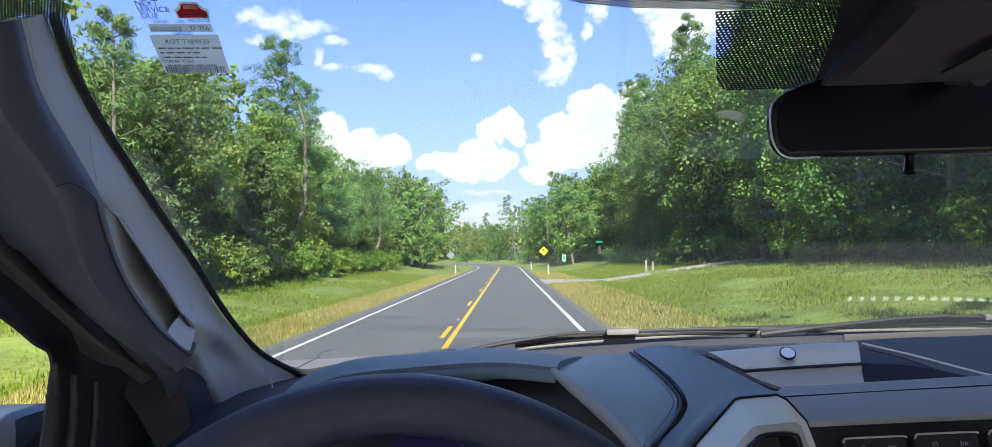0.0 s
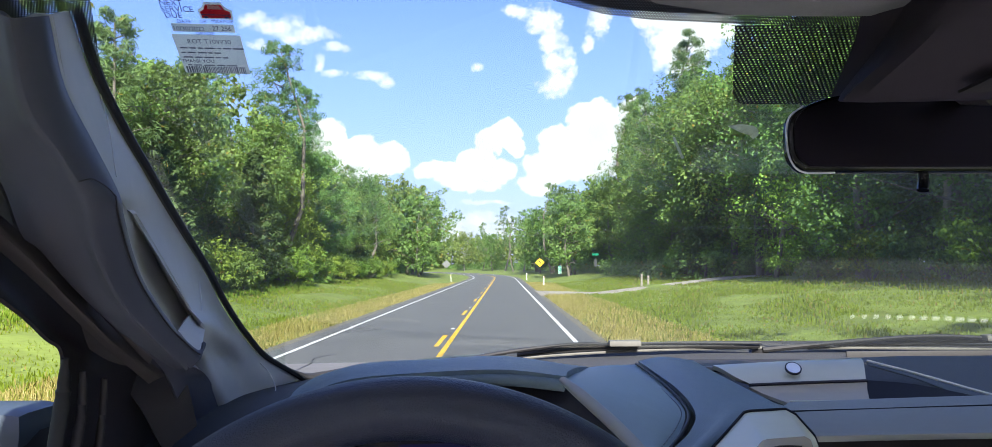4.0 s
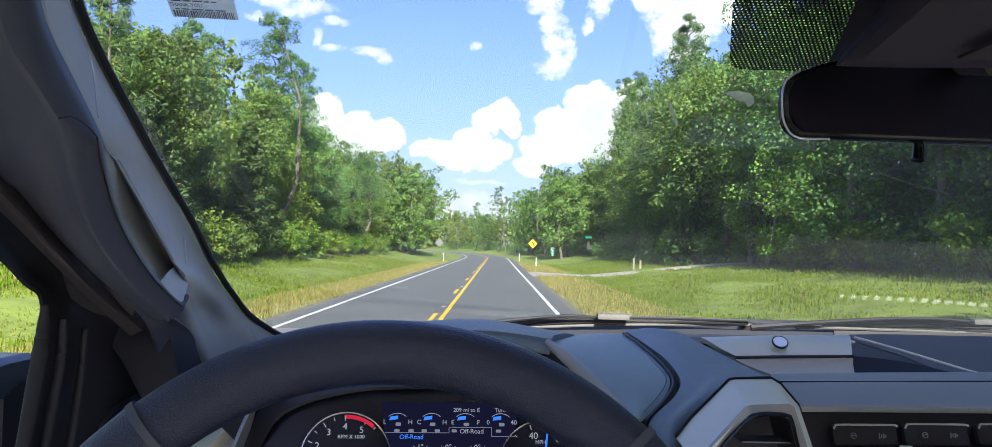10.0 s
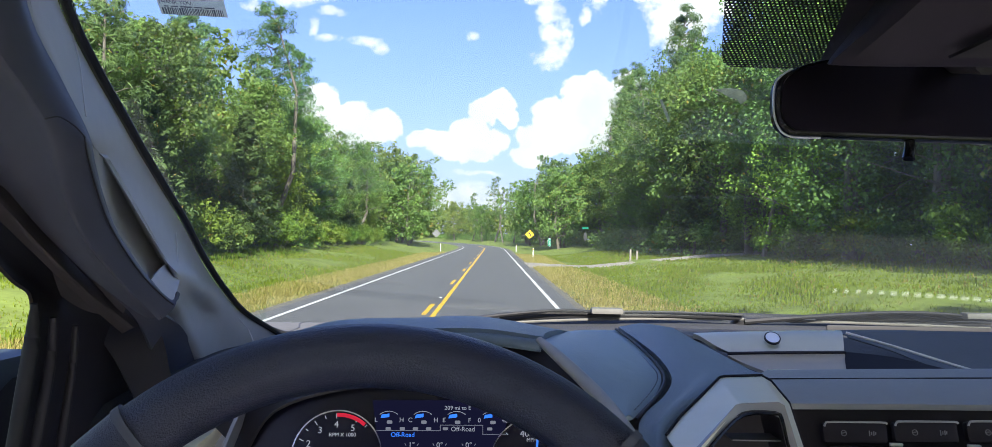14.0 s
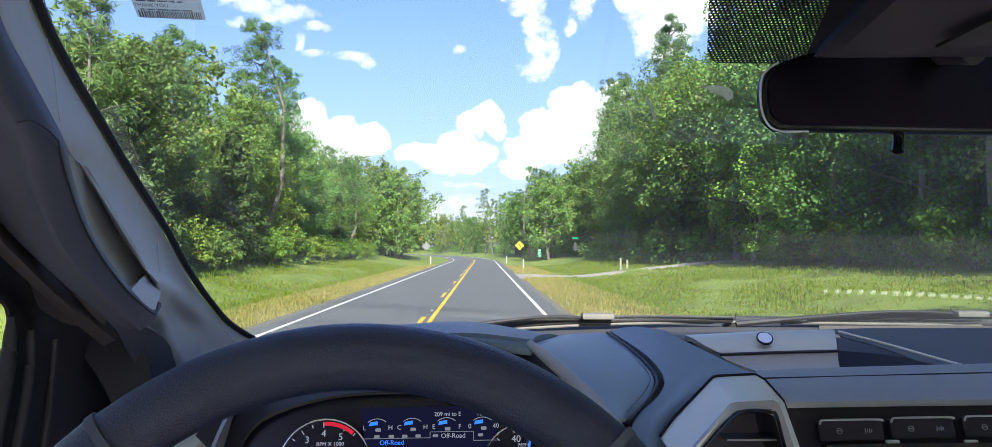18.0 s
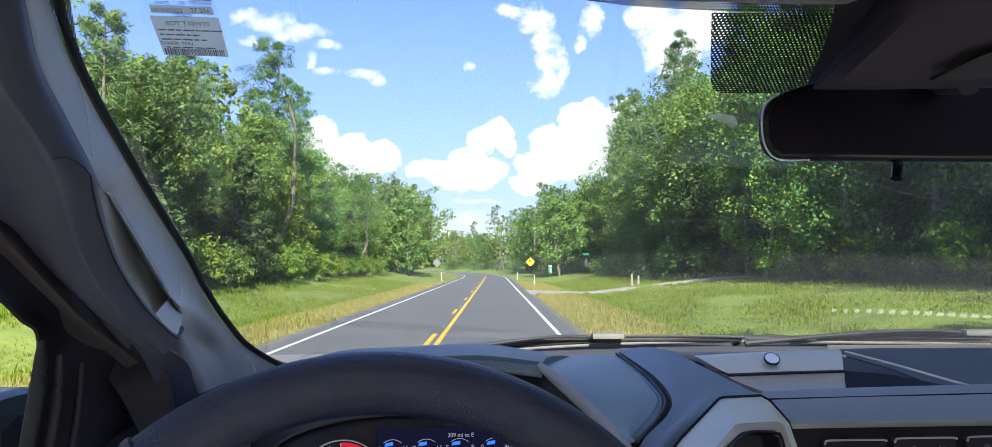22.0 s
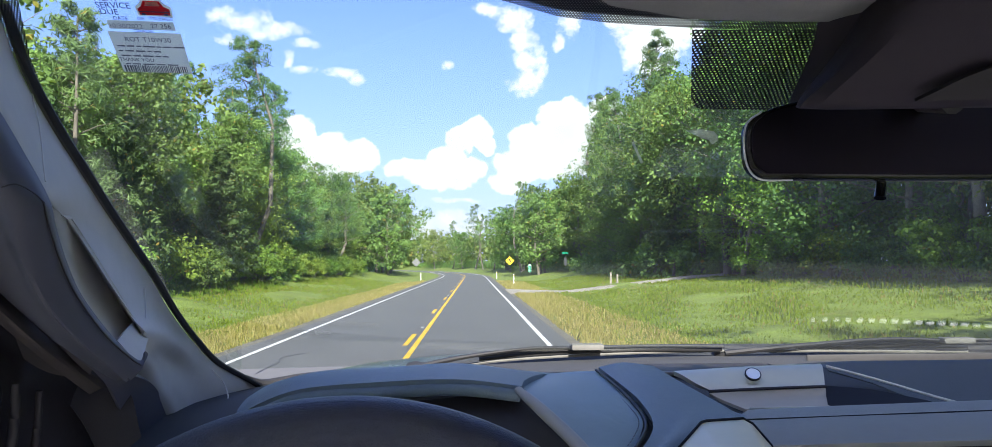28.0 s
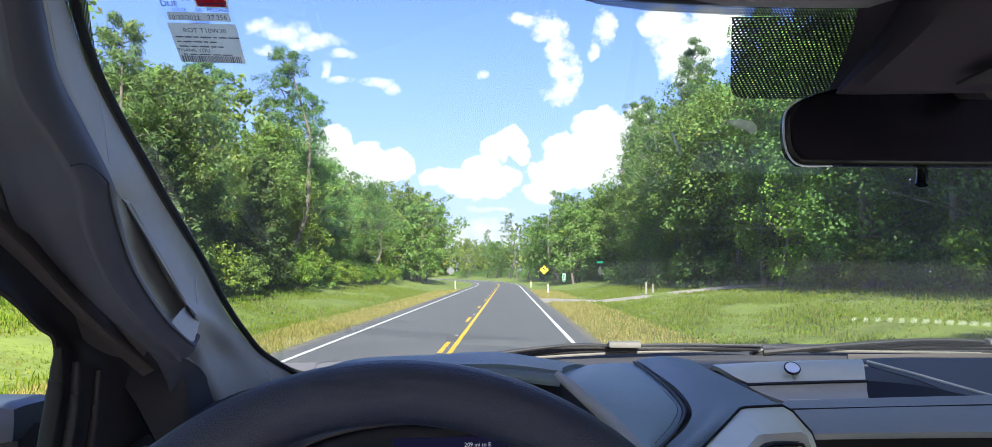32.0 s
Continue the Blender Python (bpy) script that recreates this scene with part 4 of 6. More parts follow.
# ---- dashboard body ----
dash = thing("dashboard", (0.35, 1.0, 1.6), "navy-black soft dashboard with stitched leather pad", "dashboard", kind="structure")
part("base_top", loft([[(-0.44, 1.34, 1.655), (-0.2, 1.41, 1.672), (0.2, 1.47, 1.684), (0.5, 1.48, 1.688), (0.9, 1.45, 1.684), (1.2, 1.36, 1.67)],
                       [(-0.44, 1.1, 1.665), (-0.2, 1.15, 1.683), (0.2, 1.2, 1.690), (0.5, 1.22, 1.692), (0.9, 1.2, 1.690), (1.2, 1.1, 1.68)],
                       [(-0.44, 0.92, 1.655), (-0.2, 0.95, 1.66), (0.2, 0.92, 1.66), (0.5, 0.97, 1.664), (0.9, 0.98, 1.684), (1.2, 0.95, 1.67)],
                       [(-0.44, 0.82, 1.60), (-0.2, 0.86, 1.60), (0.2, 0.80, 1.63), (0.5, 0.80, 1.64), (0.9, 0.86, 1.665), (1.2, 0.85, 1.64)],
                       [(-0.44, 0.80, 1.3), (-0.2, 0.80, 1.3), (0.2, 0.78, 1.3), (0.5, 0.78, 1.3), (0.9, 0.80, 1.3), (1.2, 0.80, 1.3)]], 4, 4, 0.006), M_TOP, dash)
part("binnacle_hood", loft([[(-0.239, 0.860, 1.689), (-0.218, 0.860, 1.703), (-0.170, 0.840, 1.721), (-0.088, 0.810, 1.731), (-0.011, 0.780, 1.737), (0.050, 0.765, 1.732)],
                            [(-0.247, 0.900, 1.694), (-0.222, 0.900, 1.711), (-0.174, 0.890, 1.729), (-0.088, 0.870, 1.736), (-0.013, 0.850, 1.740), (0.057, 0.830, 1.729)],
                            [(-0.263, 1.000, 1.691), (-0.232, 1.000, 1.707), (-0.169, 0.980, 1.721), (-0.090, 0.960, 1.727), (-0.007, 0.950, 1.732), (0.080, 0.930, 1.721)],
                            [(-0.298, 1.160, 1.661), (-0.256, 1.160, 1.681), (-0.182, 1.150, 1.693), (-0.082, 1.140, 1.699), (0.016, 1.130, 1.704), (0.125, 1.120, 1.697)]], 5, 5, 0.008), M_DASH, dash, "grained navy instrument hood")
part("binnacle_lip", tube([(-0.239, 0.860, 1.686), (-0.218, 0.860, 1.700), (-0.170, 0.840, 1.719), (-0.088, 0.810, 1.728), (-0.011, 0.780, 1.735), (0.049, 0.765, 1.731)], 0.006, 5, 10), M_DASH, dash)
part("side_strip", tube([(0.047, 0.765, 1.737), (0.062, 0.745, 1.726), (0.083, 0.720, 1.709), (0.099, 0.695, 1.695), (0.109, 0.675, 1.684), (0.118, 0.655, 1.673)], [0.004, 0.0062, 0.0068, 0.0068, 0.0066, 0.006], 5, 14, 0.8, (0.4, -0.6, 0.7)), M_STRIP, dash, "satin grey trim strip")
pad_l = [Vector(p) for p in ((0.065, 0.970, 1.719), (0.055, 0.860, 1.729), (0.062, 0.790, 1.727), (0.079, 0.745, 1.714), (0.099, 0.710, 1.697), (0.116, 0.675, 1.685))]
pad_r = [Vector(p) for p in ((0.162, 1.030, 1.720), (0.168, 0.940, 1.714), (0.174, 0.870, 1.706), (0.174, 0.810, 1.698), (0.157, 0.755, 1.689), (0.124, 0.685, 1.681))]
pad_m = [a.lerp(b, 0.5) + Vector((0, 0, 0.0025)) for a, b in zip(pad_l, pad_r)]
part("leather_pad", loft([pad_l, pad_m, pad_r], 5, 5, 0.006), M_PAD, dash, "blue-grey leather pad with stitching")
part("pad_groove", tube([(0.160, 1.020, 1.722), (0.168, 0.930, 1.716), (0.175, 0.860, 1.707), (0.175, 0.800, 1.698), (0.157, 0.745, 1.691), (0.125, 0.680, 1.682)], 0.0016, 6, 8), M_BLACK, dash)
random.seed(2)
seam = smooth_line([(0.163, 0.915, 1.711), (0.168, 0.850, 1.704), (0.168, 0.800, 1.698), (0.152, 0.750, 1.692), (0.124, 0.688, 1.685)], 14)
for a, b in zip(seam[::2], seam[1::2]):
    part("stitch", tube([a + Vector((0, -0.001, 0.0018)), a.lerp(b, 0.8) + Vector((0, -0.001, 0.0018))], 0.0006, 1, 5), M_THREAD, dash)
part("centre_ridge", loft([[(0.168, 1.050, 1.722), (0.176, 0.950, 1.716), (0.183, 0.870, 1.709), (0.182, 0.800, 1.699), (0.164, 0.745, 1.691), (0.128, 0.680, 1.679), (0.125, 0.620, 1.656)],
                           [(0.200, 1.080, 1.724), (0.203, 0.970, 1.724), (0.204, 0.880, 1.714), (0.195, 0.800, 1.701), (0.177, 0.745, 1.691), (0.138, 0.675, 1.679), (0.130, 0.620, 1.656)],
                           [(0.221, 1.080, 1.723), (0.229, 1.000, 1.723), (0.237, 0.920, 1.716), (0.233, 0.840, 1.707), (0.210, 0.770, 1.702), (0.149, 0.675, 1.683), (0.133, 0.615, 1.658)],
                           [(0.247, 1.080, 1.719), (0.257, 1.000, 1.712), (0.269, 0.930, 1.705), (0.277, 0.850, 1.700), (0.268, 0.790, 1.701), (0.176, 0.700, 1.681), (0.149, 0.640, 1.652)]], 5, 5, 0.008), M_DASH, dash)
part("lower_fascia", loft([[(0.233, 0.800, 1.680), (0.324, 0.790, 1.676), (0.418, 0.790, 1.677), (0.574, 0.790, 1.680)], [(0.229, 0.780, 1.617), (0.317, 0.770, 1.623), (0.409, 0.770, 1.626), (0.561, 0.770, 1.632)]], 3, 3, 0.02), M_FASCIA, dash)
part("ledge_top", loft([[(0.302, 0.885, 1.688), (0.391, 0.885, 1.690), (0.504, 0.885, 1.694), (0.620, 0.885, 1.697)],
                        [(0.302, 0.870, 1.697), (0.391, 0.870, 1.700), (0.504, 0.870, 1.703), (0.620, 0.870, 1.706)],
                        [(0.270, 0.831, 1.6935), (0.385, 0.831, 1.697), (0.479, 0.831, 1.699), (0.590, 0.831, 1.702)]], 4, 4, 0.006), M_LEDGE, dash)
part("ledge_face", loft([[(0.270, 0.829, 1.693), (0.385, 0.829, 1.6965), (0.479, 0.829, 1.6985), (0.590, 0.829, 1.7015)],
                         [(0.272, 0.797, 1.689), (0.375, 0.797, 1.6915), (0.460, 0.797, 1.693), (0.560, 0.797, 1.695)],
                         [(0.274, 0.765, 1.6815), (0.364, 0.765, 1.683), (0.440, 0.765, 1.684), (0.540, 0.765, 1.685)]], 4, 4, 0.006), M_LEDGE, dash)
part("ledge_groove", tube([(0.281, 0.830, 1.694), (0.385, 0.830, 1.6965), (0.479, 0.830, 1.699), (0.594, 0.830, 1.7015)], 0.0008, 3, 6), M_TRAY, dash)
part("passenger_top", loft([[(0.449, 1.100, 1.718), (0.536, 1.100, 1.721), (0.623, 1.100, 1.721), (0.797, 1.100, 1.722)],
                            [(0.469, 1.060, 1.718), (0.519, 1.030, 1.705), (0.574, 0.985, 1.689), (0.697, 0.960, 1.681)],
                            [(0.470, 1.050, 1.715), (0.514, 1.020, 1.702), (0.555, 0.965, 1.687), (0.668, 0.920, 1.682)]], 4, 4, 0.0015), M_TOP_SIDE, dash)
part("bright_edge", tube([Vector(p) + Vector((0, -0.005, 0.003)) for p in ((0.463, 1.045, 1.719), (0.511, 1.015, 1.706), (0.559, 0.965, 1.691), (0.578, 0.940, 1.686))], 0.0018, 4, 6), M_SILVER, dash)

# ---- dash-top storage tray ----
tray = thing("storage_tray", (0.38, 0.98, 1.68), "open dash-top storage tray with a satin silver lid and round knob", "storage tray")
part("lid", loft([[(0.266, 1.050, 1.716), (0.361, 1.050, 1.721), (0.460, 1.050, 1.724)], [(0.273, 1.035, 1.713), (0.359, 1.032, 1.720), (0.455, 1.032, 1.722)], [(0.285, 1.012, 1.705), (0.364, 1.010, 1.707), (0.447, 1.010, 1.710)], [(0.302, 1.005, 1.697), (0.369, 1.002, 1.700), (0.444, 1.002, 1.702)]], 4, 4, 0.006), M_LID, tray, "satin silver lid")
kf = face_frame(Vector((0.357, 1.012, 1.715)), (1, -0.05, 0.02), (0, 0.75, 0.65))
M_KNOB = mat("brushed_knob_metal", (0.92, 0.9, 0.86), 0.3, 1.0, var=0.05, scale=60.0)
kn = part("knob", disc(0.0088, 0.004, kf @ Matrix.Translation((0, 0, 0.003)), 28, 0.001), M_KNOB, tray, "round chrome knob")
part("knob_ring", ring(0.0086, 0.0015, 0.0025, kf), M_BLACK, kn)
part("front_wall", loft([[(0.297, 0.998, 1.695), (0.368, 0.998, 1.698), (0.443, 0.998, 1.701)], [(0.309, 0.985, 1.689), (0.371, 0.985, 1.690), (0.439, 0.985, 1.692)], [(0.323, 0.940, 1.685), (0.370, 0.940, 1.685), (0.424, 0.945, 1.686)]], 4, 3, 0.004), mat("taupe_tray_wall", (0.46, 0.41, 0.33), 0.5, var=0.06, scale=9.0), tray, "taupe-grey inner wall")
part("floor", loft([[(0.448, 1.010, 1.701), (0.504, 1.000, 1.697), (0.560, 0.970, 1.687)], [(0.422, 0.945, 1.685), (0.469, 0.930, 1.689), (0.533, 0.920, 1.692)]], 3, 3, 0.004), M_TRAY, tray)
part("lid_gap", tube([(0.297, 1.000, 1.697), (0.368, 0.998, 1.700), (0.444, 0.998, 1.702)], 0.002, 3, 6), M_BLACK, tray)
part("light_bar", tube([(0.323, 0.930, 1.688), (0.373, 0.930, 1.688), (0.421, 0.935, 1.687)], 0.0014, 3, 6), M_SILVER, tray)

# ---- air vents ----
vent = thing("air_vent", (0.2, 0.68, 1.65), "angular silver air vent surround with black louvres", "air vent", group="dashboard vents")
outer = [(0.146, 0.655, 1.674), (0.162, 0.675, 1.685), (0.212, 0.735, 1.709), (0.219, 0.742, 1.709), (0.256, 0.752, 1.709), (0.265, 0.752, 1.704), (0.277, 0.738, 1.687), (0.283, 0.700, 1.636), (0.288, 0.685, 1.617)]
crest = [(0.148, 0.600, 1.668), (0.165, 0.615, 1.678), (0.205, 0.665, 1.699), (0.212, 0.672, 1.699), (0.247, 0.682, 1.699), (0.252, 0.682, 1.696), (0.256, 0.672, 1.675), (0.259, 0.655, 1.650), (0.261, 0.640, 1.630)]
inner = [(0.159, 0.607, 1.661), (0.164, 0.613, 1.669), (0.184, 0.637, 1.680), (0.211, 0.665, 1.691), (0.241, 0.678, 1.690), (0.247, 0.677, 1.687), (0.249, 0.667, 1.667), (0.252, 0.655, 1.649), (0.254, 0.642, 1.630)]
outer, inner = [Vector(p) for p in outer], [Vector(p) for p in inner]
deep = [p + Vector((0, 0.06, 0)) for p in inner]
part("outer_gap", tube([p + Vector((0, 0.001, 0.001)) for p in outer], 0.0013, 1, 6), M_TRAY, vent)
part("surround", loft([outer, crest], 1, 1, 0.003), M_SILVER, vent, "satin silver surround")
part("bevel", loft([crest, inner], 1, 1, 0.003), M_SILVER_D, vent, "dark silver inner bevel")
part("duct", loft([inner, deep], 3, 2, 0.002, (0.2, 0.6, 1.64)), M_BLACK, vent)
part("inner_rim", tube([Vector(p) + Vector((0, -0.002, 0)) for p in inner], 0.0015, 3, 6), M_GLOSS, vent)
M_LOUVRE = mat("dark_grey_louvre", (0.09, 0.09, 0.095), 0.55, var=0.1)
for x, y, z, w in ((0.231, 0.695, 1.6655, 0.046), (0.223, 0.686, 1.651, 0.064), (0.217, 0.676, 1.636, 0.076)):
    part("louvre", box((w, 0.026, 0.0014), (x, y, z), 0.0004), M_LOUVRE, vent)
    part("louvre_edge", box((w, 0.0008, 0.0010), (x, y - 0.0135, z + 0.0005), 0.0002), M_SILVER_D, vent)
part("back_wall", box((0.10, 0.004, 0.09), Vector((0.220, 0.735, 1.650)) + Vector((0, 0, -0.01)), 0.0), M_BLACK, vent, smooth=False)

vent2 = thing("air_vent", (-0.28, 0.78, 1.62), "silver-ringed air vent at the dashboard's outer end", "air vent", group="dashboard vents")
part("surround", loft([[(-0.353, 0.800, 1.589), (-0.338, 0.800, 1.609), (-0.314, 0.800, 1.626), (-0.279, 0.800, 1.645), (-0.245, 0.800, 1.667)], [(-0.313, 0.760, 1.596), (-0.302, 0.765, 1.609), (-0.289, 0.770, 1.618), (-0.271, 0.770, 1.635), (-0.240, 0.770, 1.664)], [(-0.305, 0.800, 1.579), (-0.298, 0.800, 1.590), (-0.287, 0.800, 1.601), (-0.274, 0.800, 1.618), (-0.252, 0.800, 1.650)]], 4, 4, 0.004), M_SILVER, vent2, "satin silver ring")
part("cover", loft([[(-0.321, 0.840, 1.593), (-0.302, 0.840, 1.620), (-0.270, 0.840, 1.652)], [(-0.297, 0.830, 1.570), (-0.278, 0.830, 1.604), (-0.253, 0.830, 1.648)]], 4, 3, 0.004), M_PILLAR, vent2)
part("housing", box((0.16, 0.10, 0.16), (-0.33, 0.90, 1.56), 0.02), M_DASH, vent2)

# ---- switch panel ----
sw = thing("switch_panel", (0.4, 0.75, 1.66), "black panel of rocker switches with faint symbols", "switch panel")
SW_X, SW_Z = Vector((1, 0.0, 0.012)), Vector((0, 0.35, 1))
M_SYMBOL = mat("faint_switch_symbol", (0.20, 0.19, 0.20), 0.6, var=0.05)
part("backing", prism(rounded(0.46, 0.075, 0.004), 0.02, face_frame(Vector((0.470, 0.762, 1.644)), SW_X, SW_Z)), M_FASCIA, sw)
for at in ((0.3445, 0.752, 1.6585), (0.411, 0.752, 1.6605), (0.4795, 0.752, 1.662)):
    f = face_frame(Vector(at), SW_X, SW_Z)
    b = part("rocker_switch", prism(rounded(0.060, 0.019, 0.003), 0.006, f @ Matrix.Translation((0, 0, 0.0005)), 0.0015), M_FASCIA, sw)
    part("switch_ridge", tube([f @ Vector(p) for p in ((-0.0300, 0.0050, 0.004), (-0.0285, 0.0078, 0.0045), (-0.0255, 0.0088, 0.005), (0.0, 0.0090, 0.005), (0.0255, 0.0088, 0.005), (0.0290, 0.0075, 0.0045))], 0.0010, 4, 6), M_SILVER_D, b)
    part("symbol", ring(0.0022, 0.0006, 0.0005, f @ Matrix.Translation((-0.0125, -0.001, 0.0038)), 14), M_SYMBOL, b)
    part("symbol", prism([(-0.0026, -0.0005), (0.0026, 0.0003), (0.0026, 0.0011), (-0.0026, 0.0003)], 0.0005, f @ Matrix.Translation((-0.0125, -0.001, 0.0038))), M_SYMBOL, b)
    for ox, tall in ((0.0115, 0.005), (0.0135, 0.003), (0.0155, 0.0042), (0.0172, 0.0026)):
        part("symbol", prism([(-0.0005, -0.5 * tall), (0.0005, -0.5 * tall), (0.0009, 0.5 * tall), (-0.0001, 0.5 * tall)], 0.0005, f @ Matrix.Translation((ox, -0.001, 0.0038))), M_SYMBOL, b)

part("bright_notch", box((0.012, 0.004, 0.003), Vector((0.381, 0.748, 1.649)), 0.001), M_SILVER, sw)
part("bright_notch", box((0.012, 0.004, 0.003), Vector((0.454, 0.748, 1.649)), 0.001), M_SILVER, sw)

# ---- centre screen below the switches ----
scr = thing("centre_screen", (0.42, 0.74, 1.58), "lit centre touch screen with a pale page", "touch screen")
f = face_frame(Vector((0.328, 0.735, 1.640)), SW_X, SW_Z)
part("bezel", prism([(-0.012, 0.010), (0.26, 0.010), (0.26, -0.16), (-0.012, -0.16)], 0.012, f @ Matrix.Translation((0, 0, -0.002)), 0.002), M_GLOSS, scr)
part("display", prism([(0, 0), (0.24, 0), (0.24, -0.145), (0, -0.145)], 0.001, f), G_SCREEN, scr, "dim blue-grey display", smooth=False)
part("page", prism([(0.034, -0.016), (0.22, -0.016), (0.22, -0.12), (0.034, -0.12)], 0.0005, f @ Matrix.Translation((0, 0, 0.001))), G_PAGE, scr, "pale lit page", smooth=False)
part("text_bar", prism([(0.05, -0.028), (0.14, -0.028), (0.14, -0.036), (0.05, -0.036)], 0.0004, f @ Matrix.Translation((0, 0, 0.0015))), G_SCREEN, scr, smooth=False)

# ---- outlets on the dashboard's far edge ----
outlet = thing("defroster_outlet", (0.73, 1.38, 1.69), "row of pale slats in the defroster outlet", "air outlet")
part("frame", box((0.44, 0.022, 0.006), (0.80, 1.383, 1.684), 0.002), M_BLACK, outlet)
part("lip", box((0.45, 0.004, 0.018), (0.80, 1.366, 1.692), 0.0015), M_RUBBER, outlet)
for k in range(20):
    g = 0.6 + 0.5 * min(1.0, k / 9)
    part("slat", box((0.0125 * g, 0.010, 0.008 * g), (0.610 + 0.0205 * k, 1.391 - 0.0006 * k, 1.6885), 0.002), M_SEAM, outlet)
grille = thing("speaker_grille", (0.37, 1.23, 1.70), "flat rectangular grille panel on the dashboard top", "speaker grille")
part("panel", prism(rounded(0.205, 0.105, 0.012), 0.006, Matrix.Translation((0.37, 1.232, 1.697)), 0.002), M_BLACK, grille)
part("edge", box((0.19, 0.003, 0.006), (0.37, 1.176, 1.6965), 0.001), M_SILVER_D, grille, "pale front edge")
for x in (0.264, 0.476):
    part("side_groove", box((0.004, 0.10, 0.004), (x, 1.232, 1.695), 0.001), M_TRAY, grille)
part("back_groove", box((0.20, 0.004, 0.004), (0.37, 1.289, 1.695), 0.001), M_TRAY, grille)

# ---- instrument cluster ----
clus = thing("instrument_cluster", (-0.05, 0.74, 1.64), "dark instrument cluster with two round dials and a lit display", "instrument cluster")
C_X, C_Z = Vector((1, 0, 0.018)), Vector((0, 0.30, 1))
part("back_panel", prism(rounded(0.34, 0.18, 0.03), 0.01, face_frame(Vector((-0.062, 0.735, 1.605)), C_X, C_Z)), M_SCREEN, clus, smooth=False)
part("left_cowl", loft([[(-0.235, 0.690, 1.618), (-0.229, 0.700, 1.643), (-0.225, 0.740, 1.674), (-0.221, 0.800, 1.696)], [(-0.239, 0.720, 1.610), (-0.231, 0.730, 1.636), (-0.227, 0.770, 1.667), (-0.219, 0.820, 1.689)]], 4, 3, 0.003), M_SILVER_D, clus)
part("upper_cowl", loft([[(-0.262, 0.760, 1.652), (-0.227, 0.780, 1.689), (-0.145, 0.800, 1.712), (-0.055, 0.800, 1.721), (0.045, 0.780, 1.727), (0.100, 0.720, 1.697), (0.123, 0.680, 1.672)], [(-0.223, 0.735, 1.629), (-0.197, 0.740, 1.670), (-0.134, 0.745, 1.691), (-0.051, 0.745, 1.696), (0.038, 0.745, 1.696), (0.079, 0.730, 1.671), (0.098, 0.730, 1.637)]], 4, 3, 0.003), M_BLACK, clus)


def cl(px, py, lift=0.001):
    """A place on the display, by metres from its centre."""
    return face_frame(Vector((-0.045, 0.733, 1.636)), C_X, C_Z) @ Matrix.Translation((px, py, 0.002 + lift))


def dial(name, cx, cy, r, numbers, a_first, step, needle, unit):
    d = part(name, ring(r - 0.0012, 0.0012, 0.003, cl(cx, cy), 56), M_CHROME, clus, "round dial with white numerals")
    part("dial_face", disc(r - 0.0012, 0.001, cl(cx, cy, 0.0005), 40), M_SCREEN, d, smooth=False)
    for k, text in enumerate(numbers):
        q = radians(a_first - step * k)
        part("numeral", words(text, 0.0084, cl(cx + math.cos(q) * r * 0.70, cy + math.sin(q) * r * 0.70 - 0.003, 0.0012)), G_WHITE, d, smooth=False)
        for h in range(2):
            q2 = radians(a_first - step * (k + h * 0.5))
            ln = 0.0045 if h == 0 else 0.003
            part("tick", prism([(-ln, -0.0004), (0, -0.0004), (0, 0.0004), (-ln, 0.0004)], 0.0004, cl(cx + math.cos(q2) * r * 0.93, cy + math.sin(q2) * r * 0.93, 0.0012) @ Euler((0, 0, q2)).to_matrix().to_4x4()), G_WHITE, d, smooth=False)
    q = radians(needle)
    part("needle", prism([(r * 0.15, -0.0011), (r * 0.93, -0.0006), (r * 0.93, 0.0006), (r * 0.15, 0.0011)], 0.001, cl(cx, cy, 0.003) @ Euler((0, 0, q)).to_matrix().to_4x4()), G_BLUE, d, "blue pointer", smooth=False)
    part("unit", words(unit[0], 0.0048, cl(cx + unit[1], cy + unit[2], 0.0012)), G_WHITE, d, smooth=False)
    return d


part("display_panel", prism([(-0.052, -0.045), (0.049, -0.045), (0.060, 0.012), (0.066, 0.047), (-0.062, 0.047), (-0.056, 0.012)], 0.0004, cl(0, 0, -0.0012)), G_LCD, clus, "dark blue lit display panel", smooth=False)
tach = dial("tachometer", -0.0915, -0.004, 0.0415, ("0", "1", "2", "3", "4", "5"), 218, 31, 168, ("RPM X 1000", 0.004, 0.018))
part("red_zone", ring(0.0355, 0.0035, 0.0006, cl(-0.0915, -0.004, 0.0012), 14, 50, 93), G_RED, tach, smooth=False)
dial("speedometer", 0.0885, -0.010, 0.0415, ("0", "20", "40", "60", "80", "100"), 207, 49, 84, ("MPH", -0.003, 0.02))
